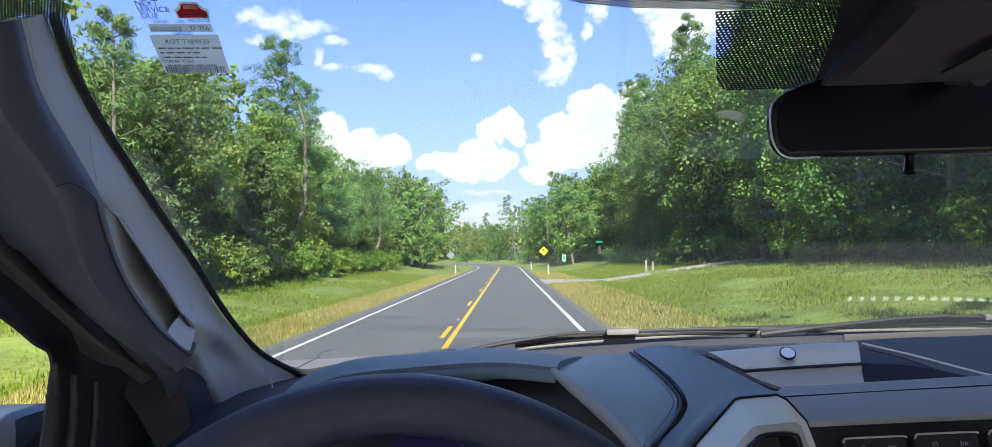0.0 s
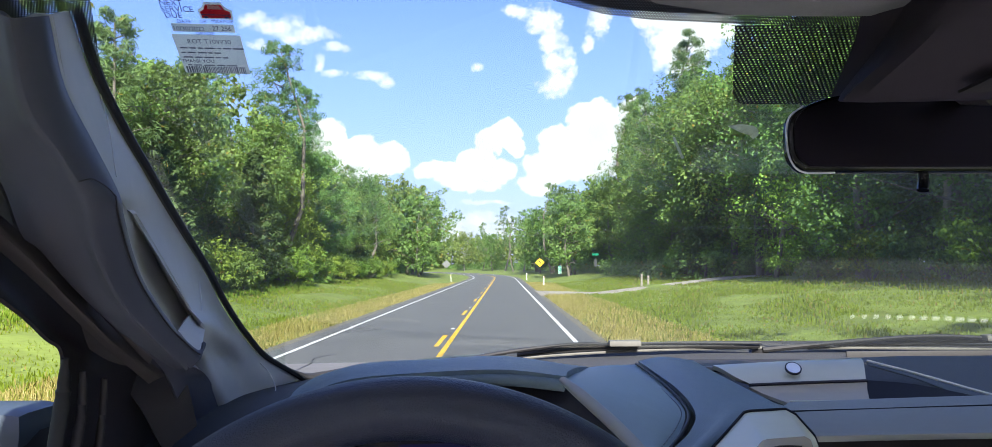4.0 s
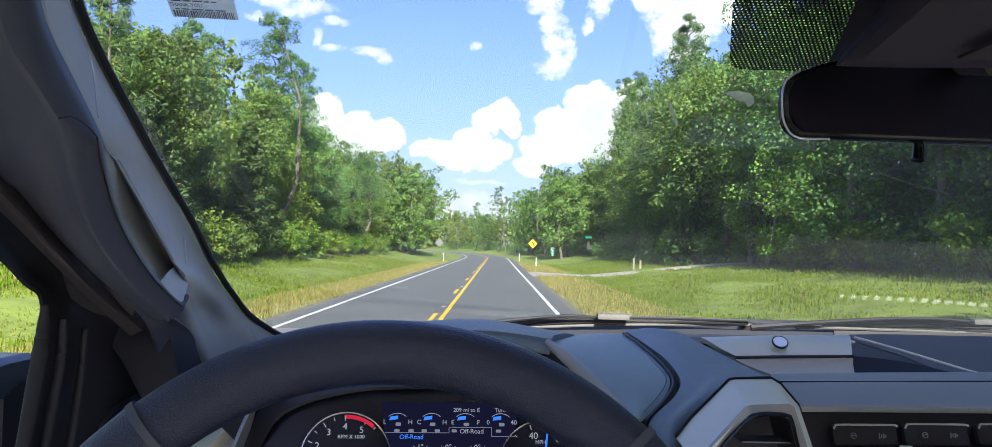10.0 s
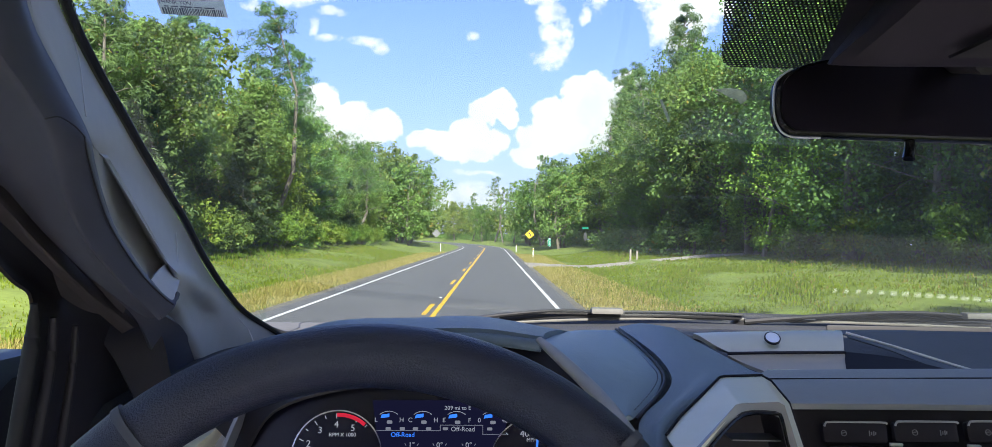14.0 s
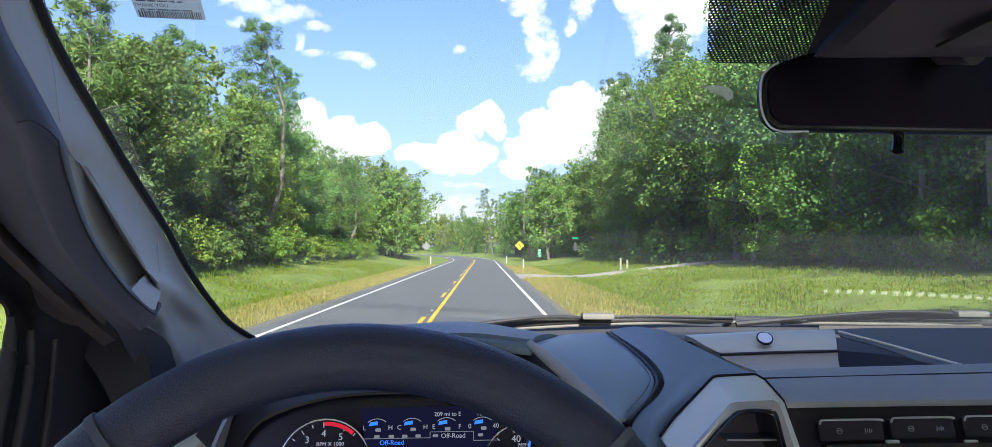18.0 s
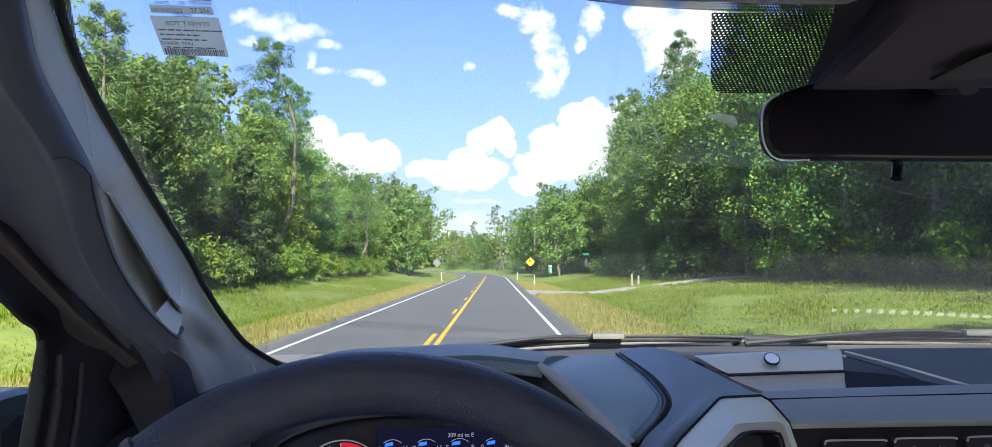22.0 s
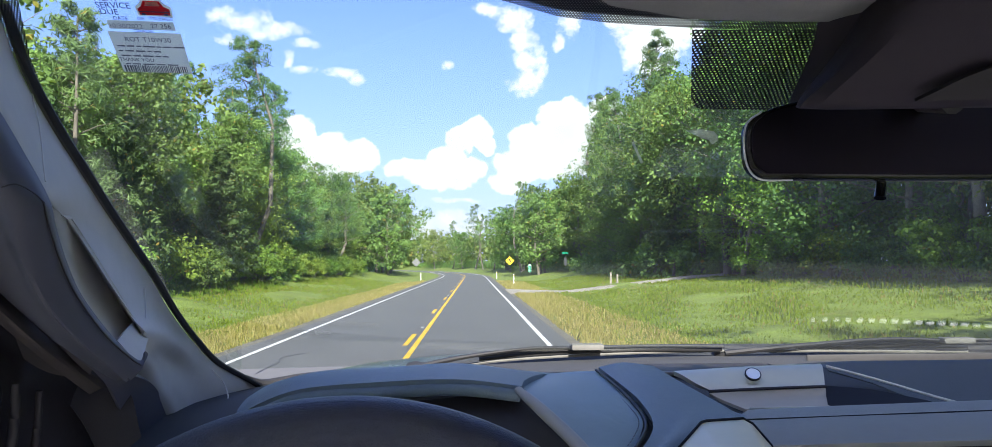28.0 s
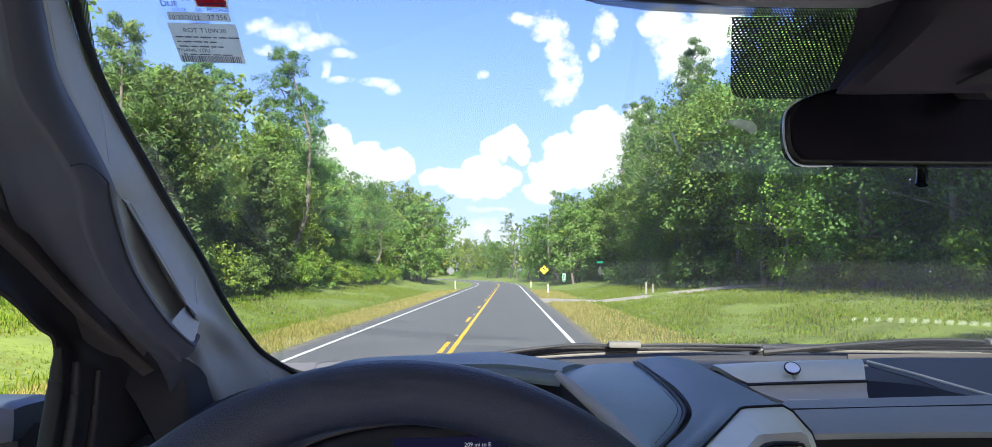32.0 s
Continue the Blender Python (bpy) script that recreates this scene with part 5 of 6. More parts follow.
for i, (x, l, r, top) in enumerate(((-0.046, "L", "H", ""), (-0.0145, "C", "H", ""), (0.0165, "E", "F", "209 mi to E"), (0.049, "0", "40", "Turbo"))):
    y = 0.030
    part("gauge_arc", ring(0.0125, 0.0005, 0.0004, cl(x, y - 0.006), 16, 50, 130), G_WHITE, clus, smooth=False)
    part("gauge_bar", prism([(-0.0065, 0), (0.0015, 0.001), (0.0015, 0.0042), (-0.0055, 0.0032)], 0.0004, cl(x - 0.001, y + 0.0005)), G_BLUE, clus, "blue level bar", smooth=False)
    for text, ox, oy, sz in ((l, -0.0115, -0.003, 0.0058), (r, 0.012, -0.003, 0.0058), (top, 0.001, 0.0082, 0.0052)):
        if text:
            part("lettering", words(text, sz, cl(x + ox, y + oy)), G_WHITE, clus, smooth=False)
    part("symbol", prism(rounded(0.005, 0.003, 0.0008), 0.0004, cl(x + 0.001, y - 0.003)), G_DIM, clus, smooth=False)
for x0, x1, y0, y1 in ((-0.058, 0.0015, 0.0192, 0.0197), (0.0015, 0.002, 0.0192, 0.0245), (0.0015, 0.041, 0.0242, 0.0247), (0.0405, 0.041, 0.0165, 0.0245), (0.0405, 0.062, 0.0162, 0.0167)):
    part("display_line", prism([(x0, y0), (x1, y0), (x1, y1), (x0, y1)], 0.0003, cl(0, 0)), G_DIM, clus, smooth=False)
for x in (-0.046, -0.033, -0.021, -0.009, 0.0065, 0.047):
    part("symbol", prism(rounded(0.0048, 0.0026, 0.0008), 0.0003, cl(x, 0.0212)), G_DIM, clus, smooth=False)
part("lettering", words("Off-Road", 0.0059, cl(0.0225, 0.0190)), G_WHITE, clus, smooth=False)
part("lettering", words("Off-Road", 0.0059, cl(-0.0325, 0.0138)), G_BLUE, clus, smooth=False)
for x, text in ((-0.024, "1\u00b0"), (0.0015, "0\u00b0"), (0.028, "0\u00b0")):
    part("lettering", words(text, 0.0068, cl(x, 0.0045)), G_WHITE, clus, smooth=False)
    part("level_mark", ring(0.0085, 0.0006, 0.0003, cl(x, -0.001), 12, 200, 340), G_DIM, clus, smooth=False)
    for q in (205, 235, 305, 335):
        part("level_tick", prism([(-0.0022, -0.0003), (0, -0.0003), (0, 0.0003), (-0.0022, 0.0003)], 0.0003, cl(x, -0.001) @ Euler((0, 0, radians(q - 180))).to_matrix().to_4x4() @ Matrix.Translation((0.011, 0, 0))), G_DIM, clus, smooth=False)

# ---- rear-view mirror, sensor housing, roof ----
rvm = thing("rear_view_mirror", (0.36, 0.68, 1.95), "wide dark rear-view mirror with a rounded frame", "rear-view mirror")
m_x = (Vector((0.49, 0.70, 1.930)) - Vector((0.232, 0.66, 1.924))).normalized()
R_M = face_frame(Vector((0.232, 0.66, 1.922)) + m_x * 0.130 + Vector((0, 0, 0.035)), m_x, (0, 0.10, 1))
outline = [(-0.118, -0.034), (0.12, -0.036), (0.13, -0.026), (0.132, 0.03), (0.124, 0.042), (0.0, 0.041), (-0.075, 0.0335), (-0.112, 0.0225), (-0.1255, 0.012), (-0.1295, -0.006), (-0.128, -0.024)]
outline = [(v.x, v.y) for v in smooth_line([(x, y, 0) for x, y in outline + outline[:1]], 4)[:-1]]
housing = part("housing", prism(outline, 0.010, R_M, 0.003), M_GLOSS, rvm)
part("mirror_glass", prism([(x * 0.965, y * 0.90 + 0.0002) for x, y in outline], 0.002, R_M @ Matrix.Translation((0, 0, 0.0018))), M_MIRROR, rvm, "dimmed mirror glass", smooth=False)
part("back_shell", prism([(x * 0.86, y * 0.8 + 0.002) for x, y in outline], 0.025, R_M @ Matrix.Translation((0, 0, -0.009)), 0.0), M_GLOSS, rvm)
part("bright_rim", tube([R_M @ Vector((x, y, -0.002)) for x, y in ((-0.090, -0.0352), (-0.118, -0.0345), (-0.1285, -0.0245), (-0.1305, -0.006), (-0.1265, 0.0125), (-0.112, 0.0235))], 0.0009, 8, 10), mat("satin_rim_plastic", (0.62, 0.62, 0.64), 0.35, 0.3, var=0.03, scale=9.0), rvm)
part("button", tube([(0.359, 0.688, 1.928), (0.359, 0.687, 1.918), (0.357, 0.685, 1.909)], [0.0042, 0.0046, 0.0052], 3, 10), M_GLOSS, rvm)
part("stalk", tube([R_M @ Vector((0.03, 0.02, -0.028)), R_M @ Vector((0.04, 0.05, -0.05)), Vector((0.40, 0.645, 1.985))], 0.011, 3, 10), M_BLACK, rvm)

M_SENSOR = mat("plum_black_plastic", (0.026, 0.020, 0.030), 0.7, var=0.1, scale=9.0, bump=0.1, bscale=900.0, spec=0.25)
sensor = thing("sensor_housing", (0.42, 0.66, 2.02), "dark plastic camera and sensor housing above the mirror", "sensor housing")
part("cover", loft([[(0.311, 0.585, 2.063), (0.299, 0.625, 2.026), (0.282, 0.670, 1.991), (0.286, 0.672, 1.987)], [(0.326, 0.540, 2.046), (0.305, 0.570, 2.010), (0.275, 0.610, 1.976), (0.283, 0.620, 1.973)], [(0.382, 0.520, 2.039), (0.403, 0.550, 2.005), (0.430, 0.590, 1.975), (0.444, 0.610, 1.973)]], 4, 4, 0.006), M_SENSOR, sensor)
part("side_cover", loft([[(0.274, 0.600, 2.068), (0.283, 0.640, 2.031), (0.287, 0.705, 1.995)], [(0.312, 0.585, 2.063), (0.300, 0.625, 2.026), (0.284, 0.672, 1.991)]], 4, 3, 0.004), M_SENSOR, sensor)
part("lamp_lens", loft([[(0.334, 0.585, 1.972), (0.361, 0.580, 1.972), (0.419, 0.575, 1.972)], [(0.344, 0.575, 1.977), (0.362, 0.565, 1.986), (0.402, 0.550, 2.000)]], 3, 3, 0.003), M_FASCIA, sensor)

# tone of the seen roof edge; the unseen lining is paler for bounce
M_EDGE = mat("grey_roof_edge_fabric", (0.20, 0.195, 0.20), 0.9, var=0.08, scale=20.0, bump=0.2, bscale=900.0)
roof = thing("roof_lining", (0.38, 0.0, 2.12), "fabric roof lining, dark at its seen edge, paled behind to bounce light", "roof lining", kind="structure")
part("front_edge", loft([[(-0.042, 0.565, 2.068), (0.032, 0.600, 2.058), (0.071, 0.615, 2.051), (0.132, 0.620, 2.047), (0.206, 0.620, 2.044), (0.282, 0.620, 2.043), (0.418, 0.620, 2.045), (0.538, 0.620, 2.051)], [(-0.039, 0.530, 2.075), (0.030, 0.555, 2.069), (0.066, 0.565, 2.064), (0.122, 0.570, 2.059), (0.191, 0.570, 2.056), (0.260, 0.570, 2.054), (0.385, 0.570, 2.056), (0.496, 0.570, 2.063)],
                         [(-0.30, 0.36, 2.10), (-0.1, 0.36, 2.12), (0.05, 0.36, 2.13), (0.2, 0.36, 2.13), (0.4, 0.36, 2.13), (0.6, 0.36, 2.13), (0.9, 0.36, 2.12), (1.1, 0.36, 2.10)]], 4, 4, 0.006), M_EDGE, roof)
# lining corner out of view, added to stop sun reaching the pillar base
part("corner_lining", loft([[(-0.299, 0.480, 2.076), (-0.229, 0.520, 2.077), (-0.146, 0.550, 2.081), (-0.032, 0.565, 2.079)], [(-0.36, 0.34, 2.10), (-0.25, 0.34, 2.12), (-0.12, 0.34, 2.13), (0.0, 0.34, 2.13)]], 4, 3, 0.006), M_EDGE, roof)
part("panel", box((1.72, 2.2, 0.05), (0.38, -0.72, 2.155), 0.02), M_BOUNCE_LINER, roof)
part("outer_skin", box((1.84, 2.3, 0.03), (0.38, -0.76, 2.20), 0.012), M_PAINT, roof, "dark green painted roof")
part("left_rail", box((0.10, 2.2, 0.10), (-0.42, -0.60, 2.13), 0.03), M_BOUNCE_LINER, roof)
part("right_rail", box((0.10, 2.2, 0.10), (1.18, -0.60, 2.13), 0.03), M_BOUNCE_LINER, roof)

# ---- rest of the body that closes the cabin ----
body = thing("pickup_body", (0.38, 1.0, 0.5), "dark green pickup body around the cabin, standing on the road", "pickup truck")
part("hood", loft([[(-0.50, 1.60, 1.50), (-0.38, 1.60, 1.60), (0.0, 1.62, 1.632), (0.38, 1.63, 1.636), (0.76, 1.62, 1.632), (1.14, 1.60, 1.60), (1.26, 1.60, 1.50)],
                   [(-0.52, 2.1, 1.46), (-0.42, 2.1, 1.565), (0.0, 2.1, 1.60), (0.38, 2.1, 1.60), (0.76, 2.1, 1.60), (1.18, 2.1, 1.565), (1.28, 2.1, 1.46)],
                   [(-0.50, 2.75, 1.36), (-0.40, 2.75, 1.45), (0.0, 2.78, 1.49), (0.38, 2.78, 1.49), (0.76, 2.78, 1.49), (1.16, 2.75, 1.45), (1.26, 2.75, 1.36)],
                   [(-0.48, 2.95, 0.7), (-0.38, 3.0, 0.7), (0.0, 3.02, 0.7), (0.38, 3.02, 0.7), (0.76, 3.02, 0.7), (1.14, 3.0, 0.7), (1.24, 2.95, 0.7)]], 4, 5, 0.01, (0.38, 2.0, 4)), M_PAINT, body)
# unseen slab over the cab's front edge, added to keep direct sun out
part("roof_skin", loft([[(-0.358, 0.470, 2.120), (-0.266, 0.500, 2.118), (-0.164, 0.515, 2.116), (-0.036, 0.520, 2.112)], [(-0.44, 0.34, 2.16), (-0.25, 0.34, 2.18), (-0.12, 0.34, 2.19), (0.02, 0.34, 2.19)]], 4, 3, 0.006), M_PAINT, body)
part("cowl_panel", loft([[(-0.42, 1.47, 1.615), (-0.159, 1.45, 1.635), (0.047, 1.45, 1.664), (0.254, 1.45, 1.676), (0.714, 1.45, 1.674), (1.175, 1.44, 1.668)],
                         [(-0.43, 1.52, 1.622), (-0.164, 1.50, 1.647), (0.049, 1.50, 1.677), (0.263, 1.50, 1.689), (0.739, 1.50, 1.688), (1.216, 1.48, 1.681)],
                         [(-0.44, 1.58, 1.628), (-0.172, 1.57, 1.657), (0.051, 1.57, 1.688), (0.275, 1.57, 1.701), (0.774, 1.57, 1.699), (1.274, 1.54, 1.692)],
                         [(-0.46, 1.64, 1.600), (-0.18, 1.66, 1.640), (0.051, 1.67, 1.650), (0.275, 1.67, 1.655), (0.774, 1.67, 1.655), (1.27, 1.62, 1.620)]], 4, 4, 0.008, (0.38, 1.5, 3)), M_COWL, body)
part("cowl_lip", tube([(-0.10, 1.47, 1.662), (0.025, 1.47, 1.681), (0.199, 1.47, 1.692), (0.432, 1.47, 1.698), (0.666, 1.47, 1.696), (0.921, 1.47, 1.692)], 0.0026, 5, 6), M_CLIP, body, "pale grey cowl lip")
part("washer_rail", tube([(0.084, 1.49, 1.689), (0.261, 1.49, 1.699), (0.438, 1.49, 1.703)], 0.0022, 5, 6), M_SIGN_BACK, body)
part("washer_rail", tube([(0.557, 1.49, 1.693), (0.734, 1.49, 1.699), (0.933, 1.49, 1.698)], 0.0022, 5, 6), M_SIGN_BACK, body)
for x in (-0.56, 1.32):
    part("side_panel", box((0.10, 4.4, 0.80), (x, 0.75, 1.02), 0.05), M_PAINT, body)
# outer pillar hidden by the trim, added to shut sun off its base
part("driver_pillar_skin", tube([(-0.415, 0.45, 2.13), (-0.47, 0.9, 1.94), (-0.53, 1.3, 1.76), (-0.55, 1.55, 1.64)], 0.03, 4, 12), M_PAINT, body, "unseen dark green outer pillar that blocks sun from the trim")
part("passenger_pillar", tube([(1.16, 0.52, 2.06), (1.2, 0.95, 1.9), (1.24, 1.36, 1.68)], 0.045, 4, 12), M_PILLAR, body)
part("passenger_door", box((0.06, 2.3, 0.55), (1.235, -0.35, 1.30), 0.02), M_BOUNCE_CLOTH, body)
part("centre_pillar", box((0.06, 0.14, 0.70), (1.22, -0.6, 1.85), 0.02), M_BLACK, body)
part("rear_wall", box((1.72, 0.06, 0.80), (0.38, -1.75, 1.35), 0.02), M_BOUNCE_CLOTH, body)
for x in (-0.40, 1.16):
    part("rear_pillar", box((0.14, 0.10, 0.6), (x, -1.75, 1.95), 0.02), M_BLACK, body)
part("floor_pan", box((1.72, 4.3, 0.06), (0.38, 0.6, 0.80), 0.01), M_BOUNCE_CLOTH, body)
part("firewall", box((1.66, 0.05, 0.75), (0.38, 1.30, 1.16), 0.01), M_BLACK, body)
for x in (-0.52, 1.28):
    for y in (-1.25, 2.25):
        tyre = part("wheel", ring(0.23, 0.17, 0.26, Matrix.Translation((x + 0.13, y, 0.40)) @ Euler((0, radians(-90), 0)).to_matrix().to_4x4(), 36), M_RUBBER, body, "black tyre on a grey rim")
        part("rim", disc(0.235, 0.20, Matrix.Translation((x + 0.10, y, 0.40)) @ Euler((0, radians(90), 0)).to_matrix().to_4x4(), 28, 0.01), M_SILVER_D, tyre)

# ---- wipers ----
for name, line, blade, cx in (("a", [(-0.101, 1.460, 1.674), (-0.026, 1.450, 1.691), (0.061, 1.450, 1.703), (0.135, 1.450, 1.709), (0.210, 1.460, 1.704)], [(0.015, 1.470, 1.687), (0.138, 1.470, 1.698), (0.295, 1.470, 1.703), (0.458, 1.460, 1.702)], (0.209, 1.455, 1.706)),
                              ("b", [(0.466, 1.470, 1.694), (0.595, 1.460, 1.707), (0.734, 1.460, 1.717), (0.826, 1.460, 1.717), (0.896, 1.460, 1.711)], [(0.603, 1.480, 1.698), (0.756, 1.480, 1.706), (0.908, 1.480, 1.709), (1.116, 1.460, 1.707)], (0.890, 1.465, 1.711))):
    wp = thing("windshield_wiper", cx, "black windshield wiper resting on the cowl", "wiper", group="pair of wipers")
    part("arm", tube(line, [0.010, 0.007, 0.0055, 0.005, 0.005], 5, 8, 0.6), M_RUBBER, wp)
    part("blade", tube(blade, [0.004, 0.0065, 0.0065, 0.004], 5, 8, 0.9), M_RUBBER, wp)
    part("blade_spine", tube([Vector(p) + Vector((0, -0.01, 0.006)) for p in blade], 0.0022, 5, 6), M_COWL, wp)
    part("clip", box((0.058, 0.026, 0.011), Vector(cx) + Vector((0, -0.012, 0.004)), 0.004), M_CLIP, wp, "chalky grey clip")
    part("pivot", tube([Vector(line[0]) + Vector((0, 0.02, -0.03)), Vector(line[0]) + Vector((0, 0.01, 0.004))], 0.016, 2, 12), M_RUBBER, wp)

# ================= the road and its verges =================
def road_x(y):
    """Centre of the road: straight ahead, then a long bend to the left."""
    return -1.55 - (max(0.0, y - 120.0) ** 2) / 1100.0 if y < 330 else -1.55 - 210.0 ** 2 / 1100.0 - (y - 330) * 0.38


def grade(y):
    """The road climbs gently ahead."""
    return 0.0065 * max(0.0, y - 12.0)


SIDE = ((-900, 2.2), (-300, 2.1), (-80, 1.9), (-40, 1.7), (-24, 1.35), (-15, 0.75), (-10.5, 0.12), (-8.0, -0.22), (-6.0, -0.16), (-4.45, -0.05), (-3.6, -0.06), (3.6, -0.06), (4.45, -0.05),
        (6.0, -0.10), (8.5, -0.15), (11, 0.12), (14, 0.48), (18, 0.9), (24, 1.25), (40, 1.5), (80, 1.6), (300, 1.7), (900, 1.8))


def ground_z(off):
    for (a, za), (b, zb) in zip(SIDE, SIDE[1:]):
        if a <= off <= b:
            return za + (zb - za) * (off - a) / (b - a)
    return 1.0


STEPS = [-400, -200, -100, -60, -30] + list(range(-20, 240, 4)) + list(range(240, 420, 10)) + [450, 500, 600, 800, 1200, 2000]


def strip(offsets, heights, y0=-400, y1=2000, steps=STEPS, rough=0.0):
    bm = bmesh.new()
    rows = []
    ys = sorted({y0, y1, *[y for y in steps if y0 < y < y1]})
    for y in ys:
        xc = road_x(y)
        row = []
        for o, h in zip(offsets, heights):
            w = rough * min(1.0, max(0.0, (abs(o) - 4.6) / 4)) * noise.noise(Vector((o * 0.35, y * 0.13, 0))) if rough else 0.0
            row.append(bm.verts.new((xc + o, y, h + w + grade(y))))
        rows.append(row)
    for a, b in zip(rows, rows[1:]):
        for k in range(len(offsets) - 1):
            bm.faces.new((a[k], a[k + 1], b[k + 1], b[k]))
    return bm


wide_offs = sorted({o for o, _ in SIDE} | {s * v for s in (-1, 1) for v in (5.2, 6.8, 7.4, 9.2, 12.2, 13.0, 17, 19, 28, 33)})
ground = part("ground", strip(wide_offs, [ground_z(o) for o in wide_offs], rough=0.22), M_GROUND)
tagged(ground, "mown green meadow ground along the road", "ground", kind="structure")
road = part("road", strip((-3.95, -3.9, -1.7, 0, 1.7, 3.9, 3.95), (-0.10, -0.012, 0.028, 0.045, 0.028, -0.012, -0.10)), M_ASPHALT)
tagged(road, "worn grey asphalt two-lane road with painted lines", "road", kind="structure")
for s in (-1, 1):
    lo, hi = sorted((s * 3.9, s * 4.35))
    part("gravel_shoulder", strip((lo, (lo + hi) / 2, hi), (-0.016, -0.03, -0.055) if s > 0 else (-0.055, -0.03, -0.016)), M_SHOULDER, road)
    part("white_edge_line", strip((s * 3.34 - 0.06, s * 3.34 + 0.065), (0.0105, 0.0095) if s > 0 else (0.0095, 0.0105), -30, 330), M_WHITE, road)
part("solid_yellow_line", strip((0.11, 0.23), (0.0465, 0.0455), -30, 330), M_YELLOW, road)
for k in range(-3, 16):
    y = 6.6 + 12.2 * k
    part("yellow_dash", strip((-0.13, -0.01), (0.0470, 0.0478), y, y + 3.05, [y + 1.5]), M_YELLOW, road)
for k in range(0, 12):
    y = 12.0 + 12.2 * k
    m = Matrix.Translation((road_x(y) - 0.02, y, 0.055 + grade(y)))
    part("road_stud", prism([(-0.05, -0.05), (0.05, -0.05), (0.05, 0.05), (-0.05, 0.05)], 0.02, m, 0.012), M_SIGN_W, road)
# tar-sealed cracks
random.seed(8)
M_TAR = mat("tar_seal", (0.028, 0.028, 0.03), 0.5, var=0.2)
for k in range(7):
    y0, x0 = 8 + 7.5 * k + random.uniform(-2, 2), random.choice((-2.3, -0.9, 0.9, 2.2))
    pts = [(-1.55 + x0 + random.uniform(-0.25, 0.25), y0 + 0.8 * j, 0.043 - 0.008 * abs(x0) + grade(y0 + 0.8 * j)) for j in range(5)]
    part("tar_seam", tube(pts, 0.012, 3, 5, 0.25), M_TAR, road)
DRIVE_Y = 58.0


def drive_mesh():
    """A flared gravel mouth that narrows into the wood, with a ragged edge."""
    bm = bmesh.new()
    rows = []
    for k in range(30):
        o = 3.97 + 0.62 * k
        half = 2.1 + 3.6 * math.exp(-(o - 3.97) / 1.6)
        row = []
        for j in range(13):
            f = j / 6 - 1
            yy = DRIVE_Y + f * (half + 0.45 * noise.noise(Vector((o * 1.3, f * 4, 2)))) + 0.10 * (o - 4)
            lift = 0.0 if k == 0 else 0.10 * (1 - f ** 6) + 0.03 * noise.noise(Vector((o, yy, 0)))
            row.append(bm.verts.new((road_x(yy) + o, yy, ((ground_z(o) + lift) if k else -0.015) + grade(yy))))
        rows.append(row)
    for a, b in zip(rows, rows[1:]):
        for j in range(12):
            bm.faces.new((a[j], b[j], b[j + 1], a[j + 1]))
    return bm


drive = part("gravel_drive", drive_mesh(), M_GRAVEL)
tagged(drive, "pale gravel side road meeting the asphalt", "gravel drive", kind="structure")

# ---- grass ----
def blades(name, material, spans, count, tall, wide, seed, y0=3.0, y1=95.0, label="", back=0.0):
    """Grass as bent three-sided blades, thinning with distance along the road."""
    rng = np.random.default_rng(seed)
    y = y0 * (y1 / y0) ** (rng.random(count) ** 0.75)
    y = y - back
    pick = rng.integers(0, len(spans), count)
    lo, hi = np.array([s[0] for s in spans])[pick], np.array([s[1] for s in spans])[pick]
    off = lo + (hi - lo) * rng.random(count)
    y = np.where((off > 3.9) & (np.abs(y - DRIVE_Y - 0.1 * (off - 4)) < 1.9 + 3.4 * np.exp(-(off - 4) / 1.6)), y * 0.7, y)          # none on the gravel drive
    clump = 0.5 + 0.5 * np.sin(off * 2.1 + 3 * np.sin(y * 0.43)) * np.sin(y * 0.9 + off)
    x = np.array([road_x(v) for v in y]) + off
    z = np.array([ground_z(o) for o in off]) - 0.03 + 0.0065 * np.maximum(0.0, y - 12.0)
    h = tall * (0.35 + 0.9 * rng.random(count)) * (0.6 + 0.6 * clump)
    w = wide * (0.6 + 0.8 * rng.random(count)) * (1 + np.abs(y) / 22)
    a, lean, b = rng.random(count) * 6.283, 0.45 * rng.random(count) * h, rng.random(count) * 6.283
    base = np.stack([x, y, z], 1)
    side = np.stack([np.cos(a), np.sin(a), 0 * a], 1) * w[:, None]
    tip = base + np.stack([np.cos(b) * lean, np.sin(b) * lean, h], 1)
    mid = base + np.stack([np.cos(b) * lean * 0.3, np.sin(b) * lean * 0.3, h * 0.6], 1)
    v = np.stack([base - side, base + side, mid + side * 0.7, tip, mid - side * 0.7], 1).reshape(-1, 3)
    n = count
    me = bpy.data.meshes.new(name)
    me.vertices.add(5 * n), me.loops.add(5 * n), me.polygons.add(n)
    me.vertices.foreach_set("co", v.ravel())
    me.loops.foreach_set("vertex_index", np.arange(5 * n))
    me.polygons.foreach_set("loop_start", np.arange(n) * 5)
    me.update(), me.validate()
    me.materials.append(material)
    return tagged(new(name, me), label, "grass", kind="stuff")


blades("meadow_grass", M_GRASS, ((-15.5, -5.6), (5.2, 27.0), (6.4, 17.0)), 120000, 0.16, 0.013, 3, label="green mown meadow grass beside the road")
blades("field_grass", M_GRASS, ((-36, -12.5),), 40000, 0.30, 0.013, 13, 8.0, 60.0, label="bright green hay field grass across the road")
blades("verge_grass", M_STRAW, ((-6.9, -4.2), (4.15, 7.2)), 80000, 0.20, 0.0055, 4, label="straw-coloured seeding grass along the road's edge")

